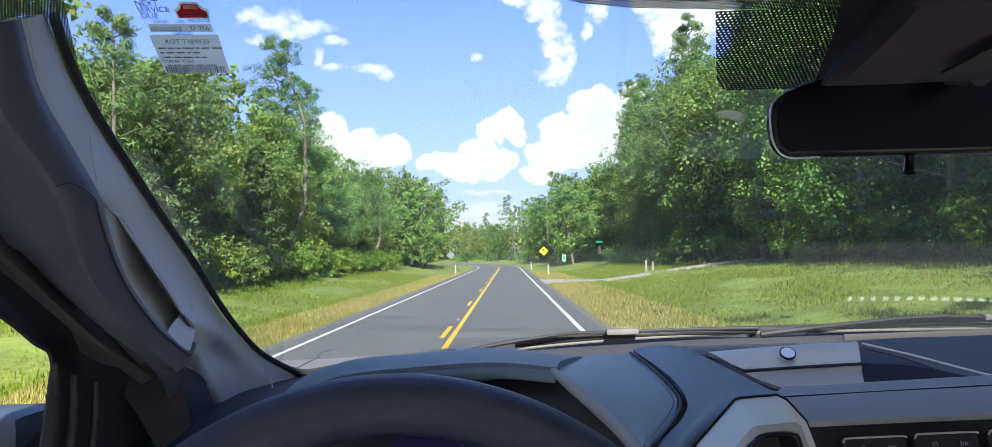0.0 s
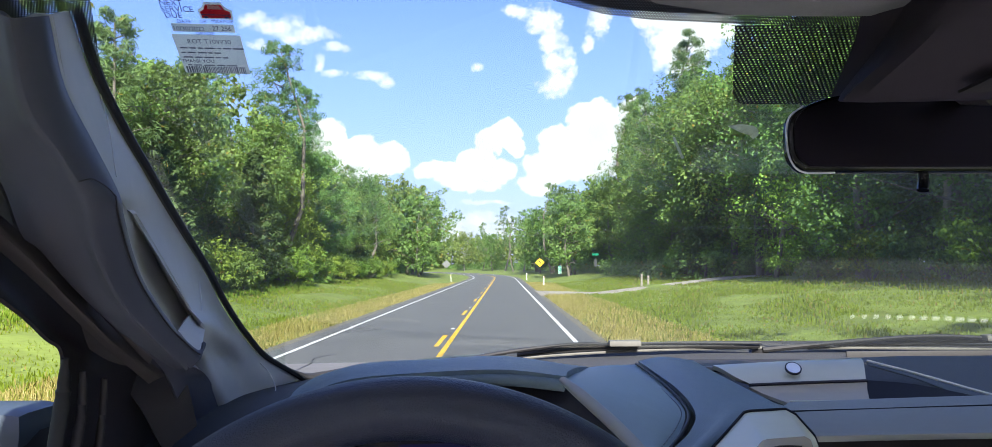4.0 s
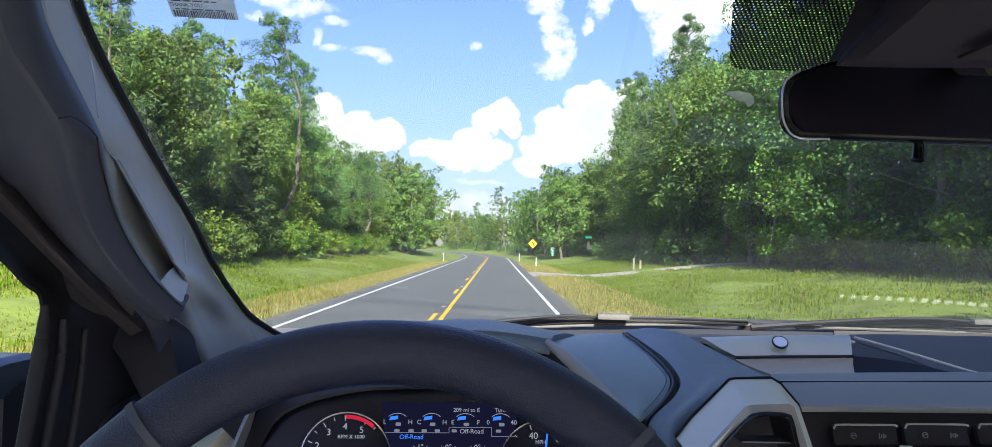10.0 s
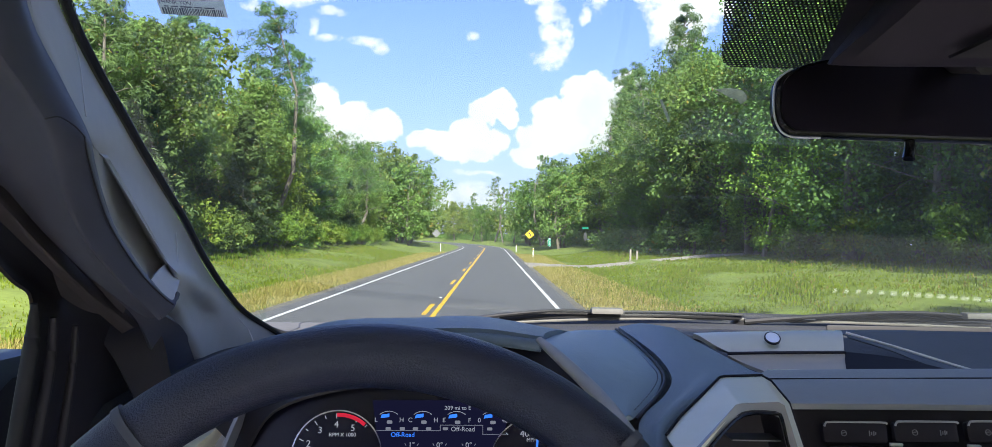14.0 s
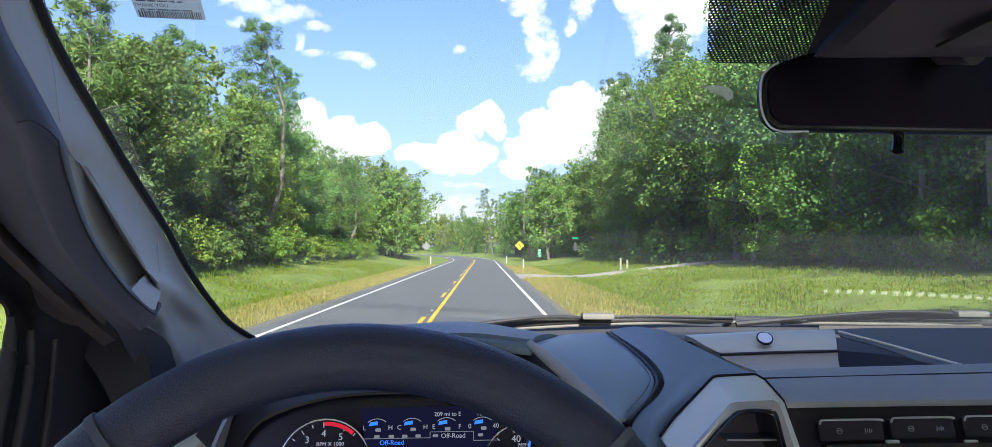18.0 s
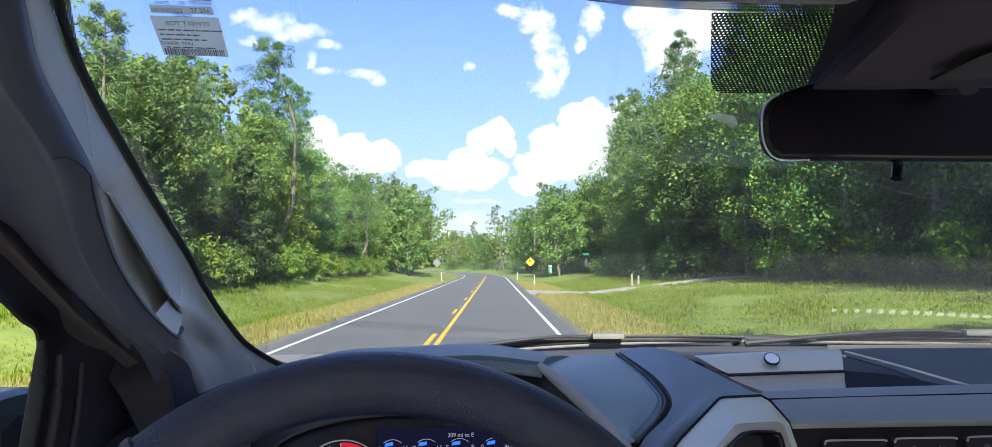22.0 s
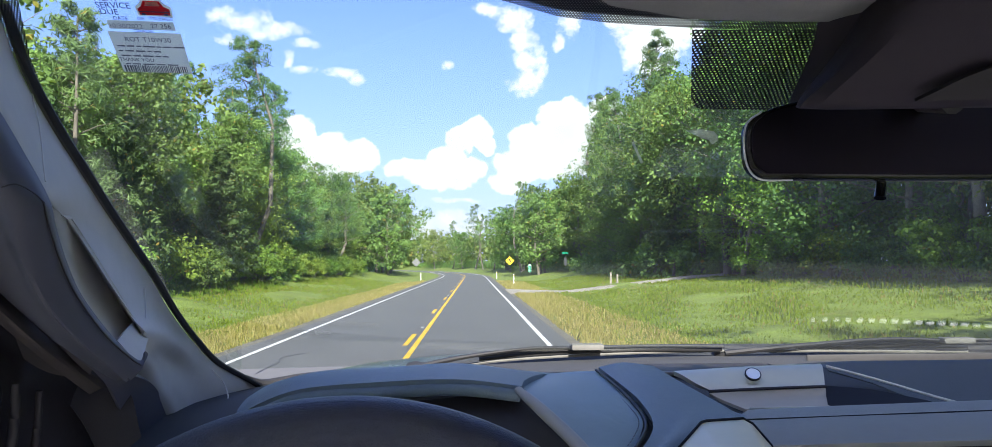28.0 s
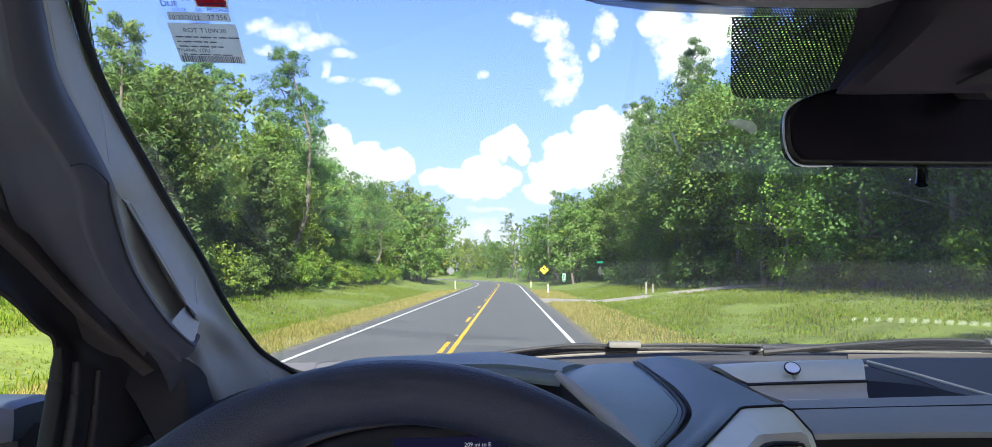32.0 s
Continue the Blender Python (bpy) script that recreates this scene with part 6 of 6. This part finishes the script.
blades("roadside_grass", M_GRASS, ((-12.5, -4.6), (4.6, 12.0)), 26000, 0.22, 0.012, 23, 5.0, 28.0, "green grass beside the standing truck", back=24.0)

# ================= trees =================
def leaf_mesh(name, centres, radius, per, size, slim, material, seed, up=0.35, flat=0.75):
    """Clumps of small four-cornered leaves round the given twig ends."""
    rng = np.random.default_rng(seed)
    c = np.repeat(np.array(centres), per, 0)
    r = np.repeat(np.array(radius), per)
    n = len(c)
    d = rng.normal(size=(n, 3))
    d /= np.linalg.norm(d, axis=1)[:, None]
    rad = r * rng.random(n) ** 0.38
    p = c + d * rad[:, None] * np.array([1, 1, flat])
    nor = d * 0.95 + rng.normal(size=(n, 3)) * 0.36 + np.array([0, 0, up])
    nor /= np.linalg.norm(nor, axis=1)[:, None]
    t = np.cross(nor, rng.normal(size=(n, 3)))
    t /= np.linalg.norm(t, axis=1)[:, None]
    b = np.cross(nor, t)
    s = size * (0.6 + 0.8 * rng.random(n))
    t, b = t * s[:, None], b * (s * slim)[:, None]
    droop = nor * (s * 0.18)[:, None]
    v = np.stack([p - t, p - b * 1.0 + droop, p + t * 1.1 - droop, p + b * 1.0 + droop], 1).reshape(-1, 3)
    me = bpy.data.meshes.new(name)
    me.vertices.add(4 * n), me.loops.add(4 * n), me.polygons.add(n)
    me.vertices.foreach_set("co", v.ravel())
    me.loops.foreach_set("vertex_index", np.arange(4 * n))
    me.polygons.foreach_set("loop_start", np.arange(n) * 4)
    me.update(), me.validate()
    me.materials.append(material)
    return me


def join_limb(store, a, b, r0, r1, sag, rng, segs=5):
    """Collects plain tapered limbs as rows for one mesh."""
    store.append((Vector(a), Vector(b), r0, r1, sag, rng.normal(), rng.normal(), segs))


def wood_mesh(name, limbs, material):
    verts, faces = [], []
    for a, b, r0, r1, sag, e, g, segs in limbs:
        ln = (b - a).length
        d = (b - a).normalized()
        side = d.orthogonal().normalized()
        top = d.cross(side)
        base = len(verts)
        for k in range(4):
            t = k / 3
            c = a.lerp(b, t) + Vector((e * 0.05 * ln, g * 0.05 * ln, sag)) * math.sin(t * math.pi)
            r = r0 + (r1 - r0) * t
            for s in range(segs):
                q = 2 * math.pi * s / segs
                verts.append(c + side * math.cos(q) * r + top * math.sin(q) * r)
        for k in range(3):
            for s in range(segs):
                faces.append((base + k * segs + s, base + k * segs + (s + 1) % segs, base + (k + 1) * segs + (s + 1) % segs, base + (k + 1) * segs + s))
    me = bpy.data.meshes.new(name)
    me.from_pydata([tuple(v) for v in verts], [], faces)
    me.update()
    me.materials.append(material)
    me.polygons.foreach_set("use_smooth", [True] * len(me.polygons))
    return me


def make_tree(name, label, category, wood, crown, material):
    t = thing(name, (0, -500, 0), label, category)
    for n, me in (("trunk", wood), ("crown", crown)):
        ob = new(n, me)
        ob.parent = t
    return t


def broadleaf(seed, H, Wd, low, limbs_n, per, size, material, label, name="broadleaf_tree", slim=0.62, twigs=True):
    rng = np.random.default_rng(seed)
    wood, tips, rad = [], [], []
    lean = Vector((rng.normal() * 0.04 * H, rng.normal() * 0.04 * H, H * 0.93))
    join_limb(wood, (0, 0, -0.3), lean, 0.020 * H, 0.02, 0, rng, 8)
    for k in range(limbs_n):
        f = low + (0.97 - low) * (k + rng.random()) / limbs_n
        q = k * 2.4 + rng.normal() * 0.35
        prof = (math.sin(math.pi * min(1, (f - low * 0.6) / (1.02 - low * 0.6)) ** 0.8)) ** 0.6
        ln = Wd / 2 * (0.35 + 0.75 * prof) * (0.7 + 0.5 * rng.random())
        a = lean * f
        rise = (0.25 + 0.6 * f) * ln * (0.5 + 0.6 * rng.random())
        b = a + Vector((math.cos(q) * ln, math.sin(q) * ln, rise))
        join_limb(wood, a, b, 0.007 * H * (1.15 - f), 0.012, -0.03 * ln, rng)
        for j in range(5):
            g = 0.35 + 0.65 * (j + rng.random()) / 5
            c0 = a.lerp(b, g)
            off = Vector(rng.normal(size=3)) * 0.26 * ln
            off.z = abs(off.z) * 0.7 - 0.08 * ln
            c1 = c0 + off
            if twigs and j % 3 == 0:
                join_limb(wood, c0, c1, 0.012, 0.005, 0, rng, 3)
            tips.append(tuple(c1))
            rad.append(min(1.05, 0.34 + 0.11 * ln + 0.25 * rng.random()))
    return make_tree(name, label, "tree", wood_mesh("trunk", wood, M_BARK), leaf_mesh("crown", tips, rad, per, size, slim, material, seed + 50), material)


def pine(seed, H, label, low=0.5, limbs_n=34, per=40, size=0.22, name="pine_tree"):
    rng = np.random.default_rng(seed)
    wood, tips, rad = [], [], []
    lean = Vector((rng.normal() * 0.02 * H, rng.normal() * 0.02 * H, H))
    join_limb(wood, (0, 0, -0.3), lean, 0.015 * H, 0.03, 0, rng, 8)
    for k in range(limbs_n):
        f = low + (1 - low) * ((k + rng.random()) / limbs_n)
        q = k * 2.4 + rng.normal() * 0.5
        ln = H * 0.15 * (1.25 - (f - low) / (1 - low)) ** 0.7 * (0.6 + 0.6 * rng.random())
        a = lean * f
        b = a + Vector((math.cos(q) * ln, math.sin(q) * ln, (0.1 + 0.4 * f) * ln))
        join_limb(wood, a, b, 0.05, 0.012, 0.05 * ln, rng)
        for j in range(4):
            c0 = a.lerp(b, 0.45 + 0.55 * (j + rng.random()) / 4) + Vector(rng.normal(size=3)) * 0.16 * ln
            tips.append(tuple(c0))
            rad.append(0.30 + 0.16 * ln * (0.5 + 0.5 * rng.random()))
    return make_tree(name, label, "tree", wood_mesh("trunk", wood, M_BARK), leaf_mesh("crown", tips, rad, per, size, 0.13, M_PINE, seed + 50, 0.3, 0.7), M_PINE)


def cedar(seed, H, Wd, label, per=34, size=0.15):
    rng = np.random.default_rng(seed)
    wood, tips, rad = [], [], []
    join_limb(wood, (0, 0, -0.3), (0, 0, H * 0.98), 0.014 * H, 0.015, 0, rng, 8)
    n = 64
    for k in range(n):
        f = 0.05 + 0.95 * (k + rng.random()) / n
        q = k * 2.4 + rng.normal() * 0.4
        ln = Wd / 2 * (1.03 - f) ** 0.8 * (0.75 + 0.45 * rng.random())
        a = Vector((0, 0, H * f * 0.97))
        b = a + Vector((math.cos(q) * ln, math.sin(q) * ln, 0.35 * ln))
        join_limb(wood, a, b, 0.02, 0.006, 0, rng, 4)
        for j in range(3):
            tips.append(tuple(a.lerp(b, 0.4 + 0.3 * j)))
            rad.append(0.18 + 0.14 * ln)
    return make_tree("cedar_tree", label, "tree", wood_mesh("trunk", wood, M_BARK), leaf_mesh("crown", tips, rad, per, size, 0.3, M_CEDAR, seed + 50, 0.5, 0.8), M_CEDAR)


def bush(seed, H, Wd, per, size, material, label):
    rng = np.random.default_rng(seed)
    wood, tips, rad = [], [], []
    for k in range(9):
        q, ln = k * 2.4, Wd / 2 * (0.3 + 0.7 * rng.random())
        b = Vector((math.cos(q) * ln, math.sin(q) * ln, H * (0.5 + 0.45 * rng.random())))
        join_limb(wood, (math.cos(q) * 0.1, math.sin(q) * 0.1, -0.1), b, 0.025, 0.006, 0.1, rng, 4)
        for j in range(5):
            tips.append(tuple(b * (0.35 + 0.65 * (j + 1) / 5) + Vector(rng.normal(size=3)) * 0.12 * Wd))
            rad.append(0.32 + 0.1 * Wd * rng.random())
    return make_tree("roadside_bush", label, "bush", wood_mesh("trunk", wood, M_BARK), leaf_mesh("crown", tips, rad, per, size, 0.55, material, seed + 50), material)


near_kinds = [
    broadleaf(11, 11.0, 7.0, 0.05, 46, 62, 0.089, M_LEAF, "dense broadleaf tree in full green leaf at the wood's edge"),
    broadleaf(12, 12.5, 7.5, 0.10, 46, 62, 0.087, M_LEAF_B, "tall oak with dull green leaves at the wood's edge", "oak_tree"),
    broadleaf(13, 9.5, 5.5, 0.04, 44, 62, 0.087, M_LEAF_Y, "bright green young sweetgum tree beside the meadow", "sweetgum_tree"),
    broadleaf(14, 13.5, 7.5, 0.22, 44, 62, 0.087, M_LEAF, "tall slender broadleaf tree with a bare lower trunk"),
]
fine_kinds = [
    broadleaf(17, 11.0, 7.0, 0.04, 44, 90, 0.076, M_LEAF, "dense leafy tree close beside the road"),
    broadleaf(18, 11.5, 7.0, 0.08, 44, 90, 0.078, M_LEAF_B, "oak with small dull leaves close beside the road", "oak_tree"),
]
slender = broadleaf(19, 15.0, 5.0, 0.42, 40, 60, 0.10, M_LEAF, "slender tree with a pale bare trunk at the wood's edge", "slender_tree")
tall_pine = pine(21, 17.0, "tall pine with a bare trunk and tufted crown")
pine_b = pine(22, 14.0, "pine with dense dark needles behind the meadow", 0.3, 44)
cedar_a = cedar(31, 8.5, 3.8, "dark conical cedar with feathery top")
bush_a = bush(41, 2.6, 3.2, 60, 0.085, M_LEAF_Y, "bright green bush at the foot of the trees")
bush_b = bush(42, 1.8, 3.0, 60, 0.08, M_LEAF, "low leafy undergrowth at the foot of the trees")
far_kinds = [
    broadleaf(15, 12.0, 8.0, 0.06, 30, 30, 0.18, M_LEAF, "broadleaf tree farther back in the wood", slim=0.7, twigs=False),
    broadleaf(16, 13.0, 8.0, 0.12, 30, 30, 0.18, M_LEAF_B, "oak farther back in the wood", "oak_tree", slim=0.7, twigs=False),
]
far_pine = pine(23, 16.0, "pine farther back in the wood", 0.35, 26, 20, 0.28)


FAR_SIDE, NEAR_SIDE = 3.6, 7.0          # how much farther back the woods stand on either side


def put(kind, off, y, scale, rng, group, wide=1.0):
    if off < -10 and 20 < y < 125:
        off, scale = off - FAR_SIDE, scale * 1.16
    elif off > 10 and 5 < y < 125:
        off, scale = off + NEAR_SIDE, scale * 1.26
    z = ground_z(off) + grade(y)
    m = Matrix.LocRotScale((road_x(y) + off, y, z), Euler((0, 0, rng.random() * 6.283)), (scale * wide, scale * wide, scale))
    t = copy_thing(kind, m)
    t["group"] = group
    return t


rng = np.random.default_rng(77)
L_WOOD, R_WOOD, BACK = "trees lining the road's far side", "trees lining the road's near side", "trees behind the first row"
# edge of the wood across the road (left) and on our side (right)
y = 27.0
while y < 120:
    k = rng.choice([0, 1, 2, 2, 3, 0])
    left = cedar_a if rng.random() < 0.14 else pine_b if rng.random() < 0.2 else fine_kinds[k % 2] if y < 33 else near_kinds[k]
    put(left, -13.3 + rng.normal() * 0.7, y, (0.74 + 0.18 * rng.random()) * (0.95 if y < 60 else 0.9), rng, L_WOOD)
    y += 3.9 + rng.random() * 1.6
y = 9.0
while y < 125:
    k = rng.choice([0, 1, 1, 3, 3, 0])
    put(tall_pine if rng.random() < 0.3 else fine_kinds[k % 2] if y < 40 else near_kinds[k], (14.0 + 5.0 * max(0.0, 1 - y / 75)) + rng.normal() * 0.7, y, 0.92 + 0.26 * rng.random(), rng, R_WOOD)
    y += 3.7 + rng.random() * 1.5
for off0, sc, y0 in ((-17.0, 0.85, 33.0), (-22.5, 0.95, 43.0), (21.5, 1.0, 14.0), (26.5, 1.1, 24.0)):
    y, grp = y0, BACK
    while y < 130:
        put(far_pine if rng.random() < 0.25 else far_kinds[rng.integers(2)], off0 + rng.normal(), y, sc * (0.88 + 0.2 * rng.random()), rng, grp)
        y += 6.0 + rng.random() * 3.0
for off0 in (-13, 13, -19, 19):      # along the bend and behind the truck
    for y in (-52, -41, -30, -19, -8, 126, 132, 138, 145, 152, 160, 169, 178, 188, 198, 210, 222, 236, 252, 270, 290):
        if abs(off0) > 15 and (y < 0 or y > 180):
            continue
        put(far_kinds[rng.integers(2)] if rng.random() < 0.7 else far_pine, off0 + rng.normal() + (0 if y < 100 else np.sign(off0)), y + rng.normal(), 0.95 + 0.25 * rng.random(), rng, BACK)
for off, y, s in ((-12.8, 62, 0.93), (-14.0, 74, 0.9), (16.6, 40, 0.98), (16.8, 55, 1.02), (18.0, 30, 1.0), (15.2, 84, 0.98), (15.5, 100, 1.02), (15.8, 70, 0.95)):
    put(tall_pine, off, y, s, rng, "tall pines above the wood")
for off, y, s in ((16.2, 27, 0.72), (15.2, 31.5, 0.8), (15.6, 38, 0.75), (14.2, 44, 0.8), (13.6, 50, 0.85), (13.2, 58, 0.85), (13.0, 64, 0.9), (12.8, 73, 0.9), (12.8, 80, 0.95), (-12.2, 40, 0.7), (-12.0, 57, 0.72), (-12.2, 70, 0.7)):
    put(slender, off, y, s, rng, "slender trees at the wood's edge")
for off, y, s in ((-11.8, 44, 1.0), (-11.5, 33, 0.9), (12.2, 52, 0.9)):
    put(pine_b, off, y, s * 0.8, rng, "pines at the wood's edge")
for off, y, s in ((-10.9, 37, 0.85), (-11.2, 52, 0.95), (-10.8, 30, 0.8), (11.2, 66, 0.9)):
    put(cedar_a, off, y, s, rng, "cedars at the wood's edge")
for k in range(26):
    put(bush_a if k % 3 else bush_b, -11.2 + rng.normal() * 0.5, 28 + k * 3.0 + rng.normal(), 0.6 + 0.45 * rng.random(), rng, "bushes at the wood's edge")
    put(bush_b if k % 3 else bush_a, 12.2 + 5.0 * max(0.0, 1 - (12 + k * 3.4) / 75) + rng.normal() * 0.5, 12 + k * 3.4 + rng.normal(), 0.65 + 0.5 * rng.random(), rng, "bushes at the wood's edge")
put(near_kinds[2], 13.0, 47, 0.82, rng, R_WOOD)
for kind in near_kinds + fine_kinds + far_kinds + [slender, tall_pine, pine_b, cedar_a, bush_a, bush_b, far_pine]:
    for o in (*kind.children_recursive, kind):
        bpy.data.objects.remove(o)

# undergrowth under the farther trees
rng = np.random.default_rng(6)
centres, rads = [], []
for k in range(900):
    y = 60 + 270 * rng.random()
    off = (15.8 + 5 * rng.random()) * rng.choice([-1, 1])
    centres.append((road_x(y) + off, y, 0.4 + 2.6 * rng.random() + grade(y)))
    rads.append(0.8 + 0.7 * rng.random())
for k in range(300):
    y = 4 + 66 * rng.random()
    centres.append((road_x(y) + 27.0 + 9 * rng.random(), y, 0.6 + 3.4 * rng.random() + grade(y)))
    rads.append(0.8 + 0.7 * rng.random())
tagged(new("undergrowth", leaf_mesh("undergrowth", centres, rads, 44, 0.165, 0.65, M_LEAF, 19)), "dense green undergrowth under the roadside trees", "undergrowth", kind="stuff")

# distant woods closing the road's end
rng = np.random.default_rng(5)
centres, rads = [], []
for k in range(520):
    a = rng.random()
    x, y = -190 + 330 * a, 330 + 60 * rng.random() - 60 * abs(a - 0.55)
    for j in range(4):
        centres.append((x + rng.normal() * 2.5, y + rng.normal() * 2, 2 + grade(y) + j * 3.2 + rng.random() * 2))
        rads.append(2.2 + rng.random() * 1.6)
tagged(new("distant_woods", leaf_mesh("distant_woods", centres, rads, 16, 0.75, 0.75, M_LEAF_B, 9)), "distant green wood where the road bends away", "woods", kind="stuff")

# ================= road signs =================
def post(name, at, h, r, owner, material=M_STEEL):
    return part(name, tube([Vector(at) + Vector((0, 0, -0.3)), Vector(at) + Vector((0, 0, h))], r, 1, 8), material, owner)


def sign_frame(x, y, z, turn=0):
    return Matrix.Translation((x, y, z)) @ Euler((radians(90), 0, radians(turn))).to_matrix().to_4x4()


cz = ground_z(5.7) + grade(92)
curve = thing("curve_warning_sign", (4.15, 92, cz), "yellow diamond warning sign with a black left-curve arrow on a post", "road sign")
post("post", (4.15, 92.03, cz), 2.75, 0.03, curve)
f = sign_frame(4.15, 92.0, 2.35 + grade(92))
plate = part("plate", prism(rounded(0.76, 0.76, 0.05), 0.004, f @ Euler((0, 0, radians(45))).to_matrix().to_4x4()), M_SIGN_Y, curve, "yellow plate")
part("border", prism(rounded(0.70, 0.70, 0.04), 0.0002, f @ Euler((0, 0, radians(45))).to_matrix().to_4x4() @ Matrix.Translation((0, 0, 0.001))), M_SIGN_K, plate)
part("field", prism(rounded(0.675, 0.675, 0.035), 0.0002, f @ Euler((0, 0, radians(45))).to_matrix().to_4x4() @ Matrix.Translation((0, 0, 0.002))), M_SIGN_Y, plate)
part("arrow", prism([(0.06, -0.25), (0.14, -0.25), (0.14, 0.0), (0.02, 0.14), (0.09, 0.21), (-0.16, 0.24), (-0.14, -0.02), (-0.07, 0.05), (0.06, -0.06)], 0.0003, f @ Matrix.Translation((0, 0, 0.003))), M_SIGN_K, plate, smooth=False)

mz = grade(62)
mile = thing("mile_marker", (4.35, 62, ground_z(5.9) + mz), "green mile marker sign with white lettering on a slim post", "road sign")
post("post", (4.35, 62.03, ground_z(5.9) + mz), 1.95, 0.018, mile)
f = sign_frame(4.35, 62.0, 1.62 + mz)
mp = part("plate", prism(rounded(0.26, 0.62, 0.03), 0.003, f), M_SIGN_G, mile)
part("border", prism(rounded(0.245, 0.605, 0.025), 0.0002, f @ Matrix.Translation((0, 0, 0.001))), M_SIGN_W, mp)
part("field", prism(rounded(0.225, 0.585, 0.02), 0.0002, f @ Matrix.Translation((0, 0, 0.002))), M_SIGN_G, mp)
for text, dyy, sz in (("MILE", 0.17, 0.095), ("1", -0.03, 0.19), ("6", -0.22, 0.19)):
    part("lettering", words(text, sz, f @ Matrix.Translation((0, dyy, 0.0025))), M_SIGN_W, mp, smooth=False)

back = thing("sign_seen_from_behind", (-7.1, 98, ground_z(-5.6) + grade(98)), "bare aluminium back of a diamond road sign on a post", "road sign")
post("post", (-7.1, 97.97, ground_z(-5.6) + grade(98)), 2.6, 0.03, back)
part("plate", prism(rounded(0.76, 0.76, 0.05), 0.004, sign_frame(-7.1, 98.0, 2.25 + grade(98)) @ Euler((0, 0, radians(45))).to_matrix().to_4x4()), M_SIGN_BACK, back)
stop = thing("side_road_sign", (7.6, 66, ground_z(9.15) + grade(66)), "bare back of a stop sign with a green street blade", "road sign")
post("post", (7.6, 66, ground_z(9.15) + grade(66)), 2.9, 0.028, stop)
part("plate", disc(0.38, 0.004, sign_frame(7.6, 65.95, 2.15 + grade(66), 62), 8), M_SIGN_BACK, stop, smooth=False)
part("street_name_blade", prism(rounded(0.6, 0.16, 0.02), 0.004, sign_frame(7.6, 66, 2.85 + grade(66), 20)), M_SIGN_G, stop)
for x, y in ((3.2, 112), (4.0, 80), (-7.2, 108)):
    gz = ground_z(x + 1.55) + grade(y)
    d = thing("roadside_marker_post", (x, y, gz), "slim white roadside marker post in the grass", "marker post", group="roadside marker posts")
    part("post", box((0.09, 0.02, 1.1), (x, y, gz + 0.45), 0.005), M_SIGN_W, d)
    part("reflector", box((0.07, 0.008, 0.12), (x, y - 0.014, gz + 0.88), 0.003), M_SIGN_Y, d)
for x, y, h in ((10.6, 61.5, 1.0), (11.2, 62.0, 0.8)):
    gz = ground_z(x + 1.55) + grade(y)
    s = thing("wooden_stub_post", (x, y, gz), "weathered grey wooden stub post at the wood's edge", "post", group="wooden stub posts")
    part("stub", tube([(x, y, gz - 0.2), (x + 0.02, y, gz + h)], [0.09, 0.08], 2, 10), M_WOOD, s)
uz = ground_z(12.15) + grade(52)
mp2 = thing("cable_marker_post", (10.6, 52, uz), "white utility marker post with an orange top", "marker post")
part("post", tube([(10.6, 52, uz - 0.3), (10.6, 52, uz + 1.25)], 0.05, 2, 10), M_SIGN_W, mp2)
part("top", tube([(10.6, 52, uz + 1.22), (10.6, 52, uz + 1.62)], [0.053, 0.053], 2, 10), mat("orange_plastic", (0.75, 0.13, 0.03), 0.5, var=0.06), mp2)
lz = ground_z(25.0) + grade(46)
log = thing("fallen_branch", (23.4, 46, lz), "grey heap of dead fallen branches at the wood's edge", "branch")
random.seed(31)
for k in range(11):
    a0, reach, lift = random.uniform(0, 2 * math.pi), random.uniform(0.7, 1.5), random.uniform(0.05, 0.45)
    p0 = Vector((23.4 + random.uniform(-0.9, 0.9), 46 + random.uniform(-0.6, 0.6), lz + random.uniform(0.15, 0.5)))
    p1 = p0 + Vector((math.cos(a0) * reach * 0.5, math.sin(a0) * reach * 0.4, lift * 0.8))
    p2 = p0 + Vector((math.cos(a0) * reach, math.sin(a0) * reach * 0.8, lift * random.uniform(0.4, 1.1)))
    bough = part("bough", tube([p0, p1, p2], [0.07, 0.045, 0.012], 4, 7), M_WOOD, log)
    q = p1 + Vector((math.cos(a0 + 0.7) * 0.4, math.sin(a0 + 0.7) * 0.3, random.uniform(-0.1, 0.25)))
    part("twig", tube([p1, p1.lerp(q, 0.5) + Vector((0, 0, 0.04)), q], [0.022, 0.015, 0.006], 3, 5), M_WOOD, bough)

# ================= the bridge that the road has just crossed =================
for s_, name in ((-1, "across"), (1, "near")):
    x = -1.55 + s_ * 4.75
    par = thing("bridge_parapet", (x, -22, 0), "weathered concrete bridge parapet with square posts and rails", "bridge parapet", group="bridge parapets")
    part("kerb", box((0.45, 30, 0.25), (x - s_ * 0.1, -22, 0.06), 0.03), M_CONCRETE, par)
    for k in range(11):
        part("post", box((0.30, 0.34, 0.82), (x, -36.5 + 2.9 * k, 0.55), 0.03), M_CONCRETE, par)
    for z in (0.48, 0.84):
        part("rail", box((0.18, 29.0, 0.16), (x + s_ * 0.02, -22, z), 0.02), M_CONCRETE, par)
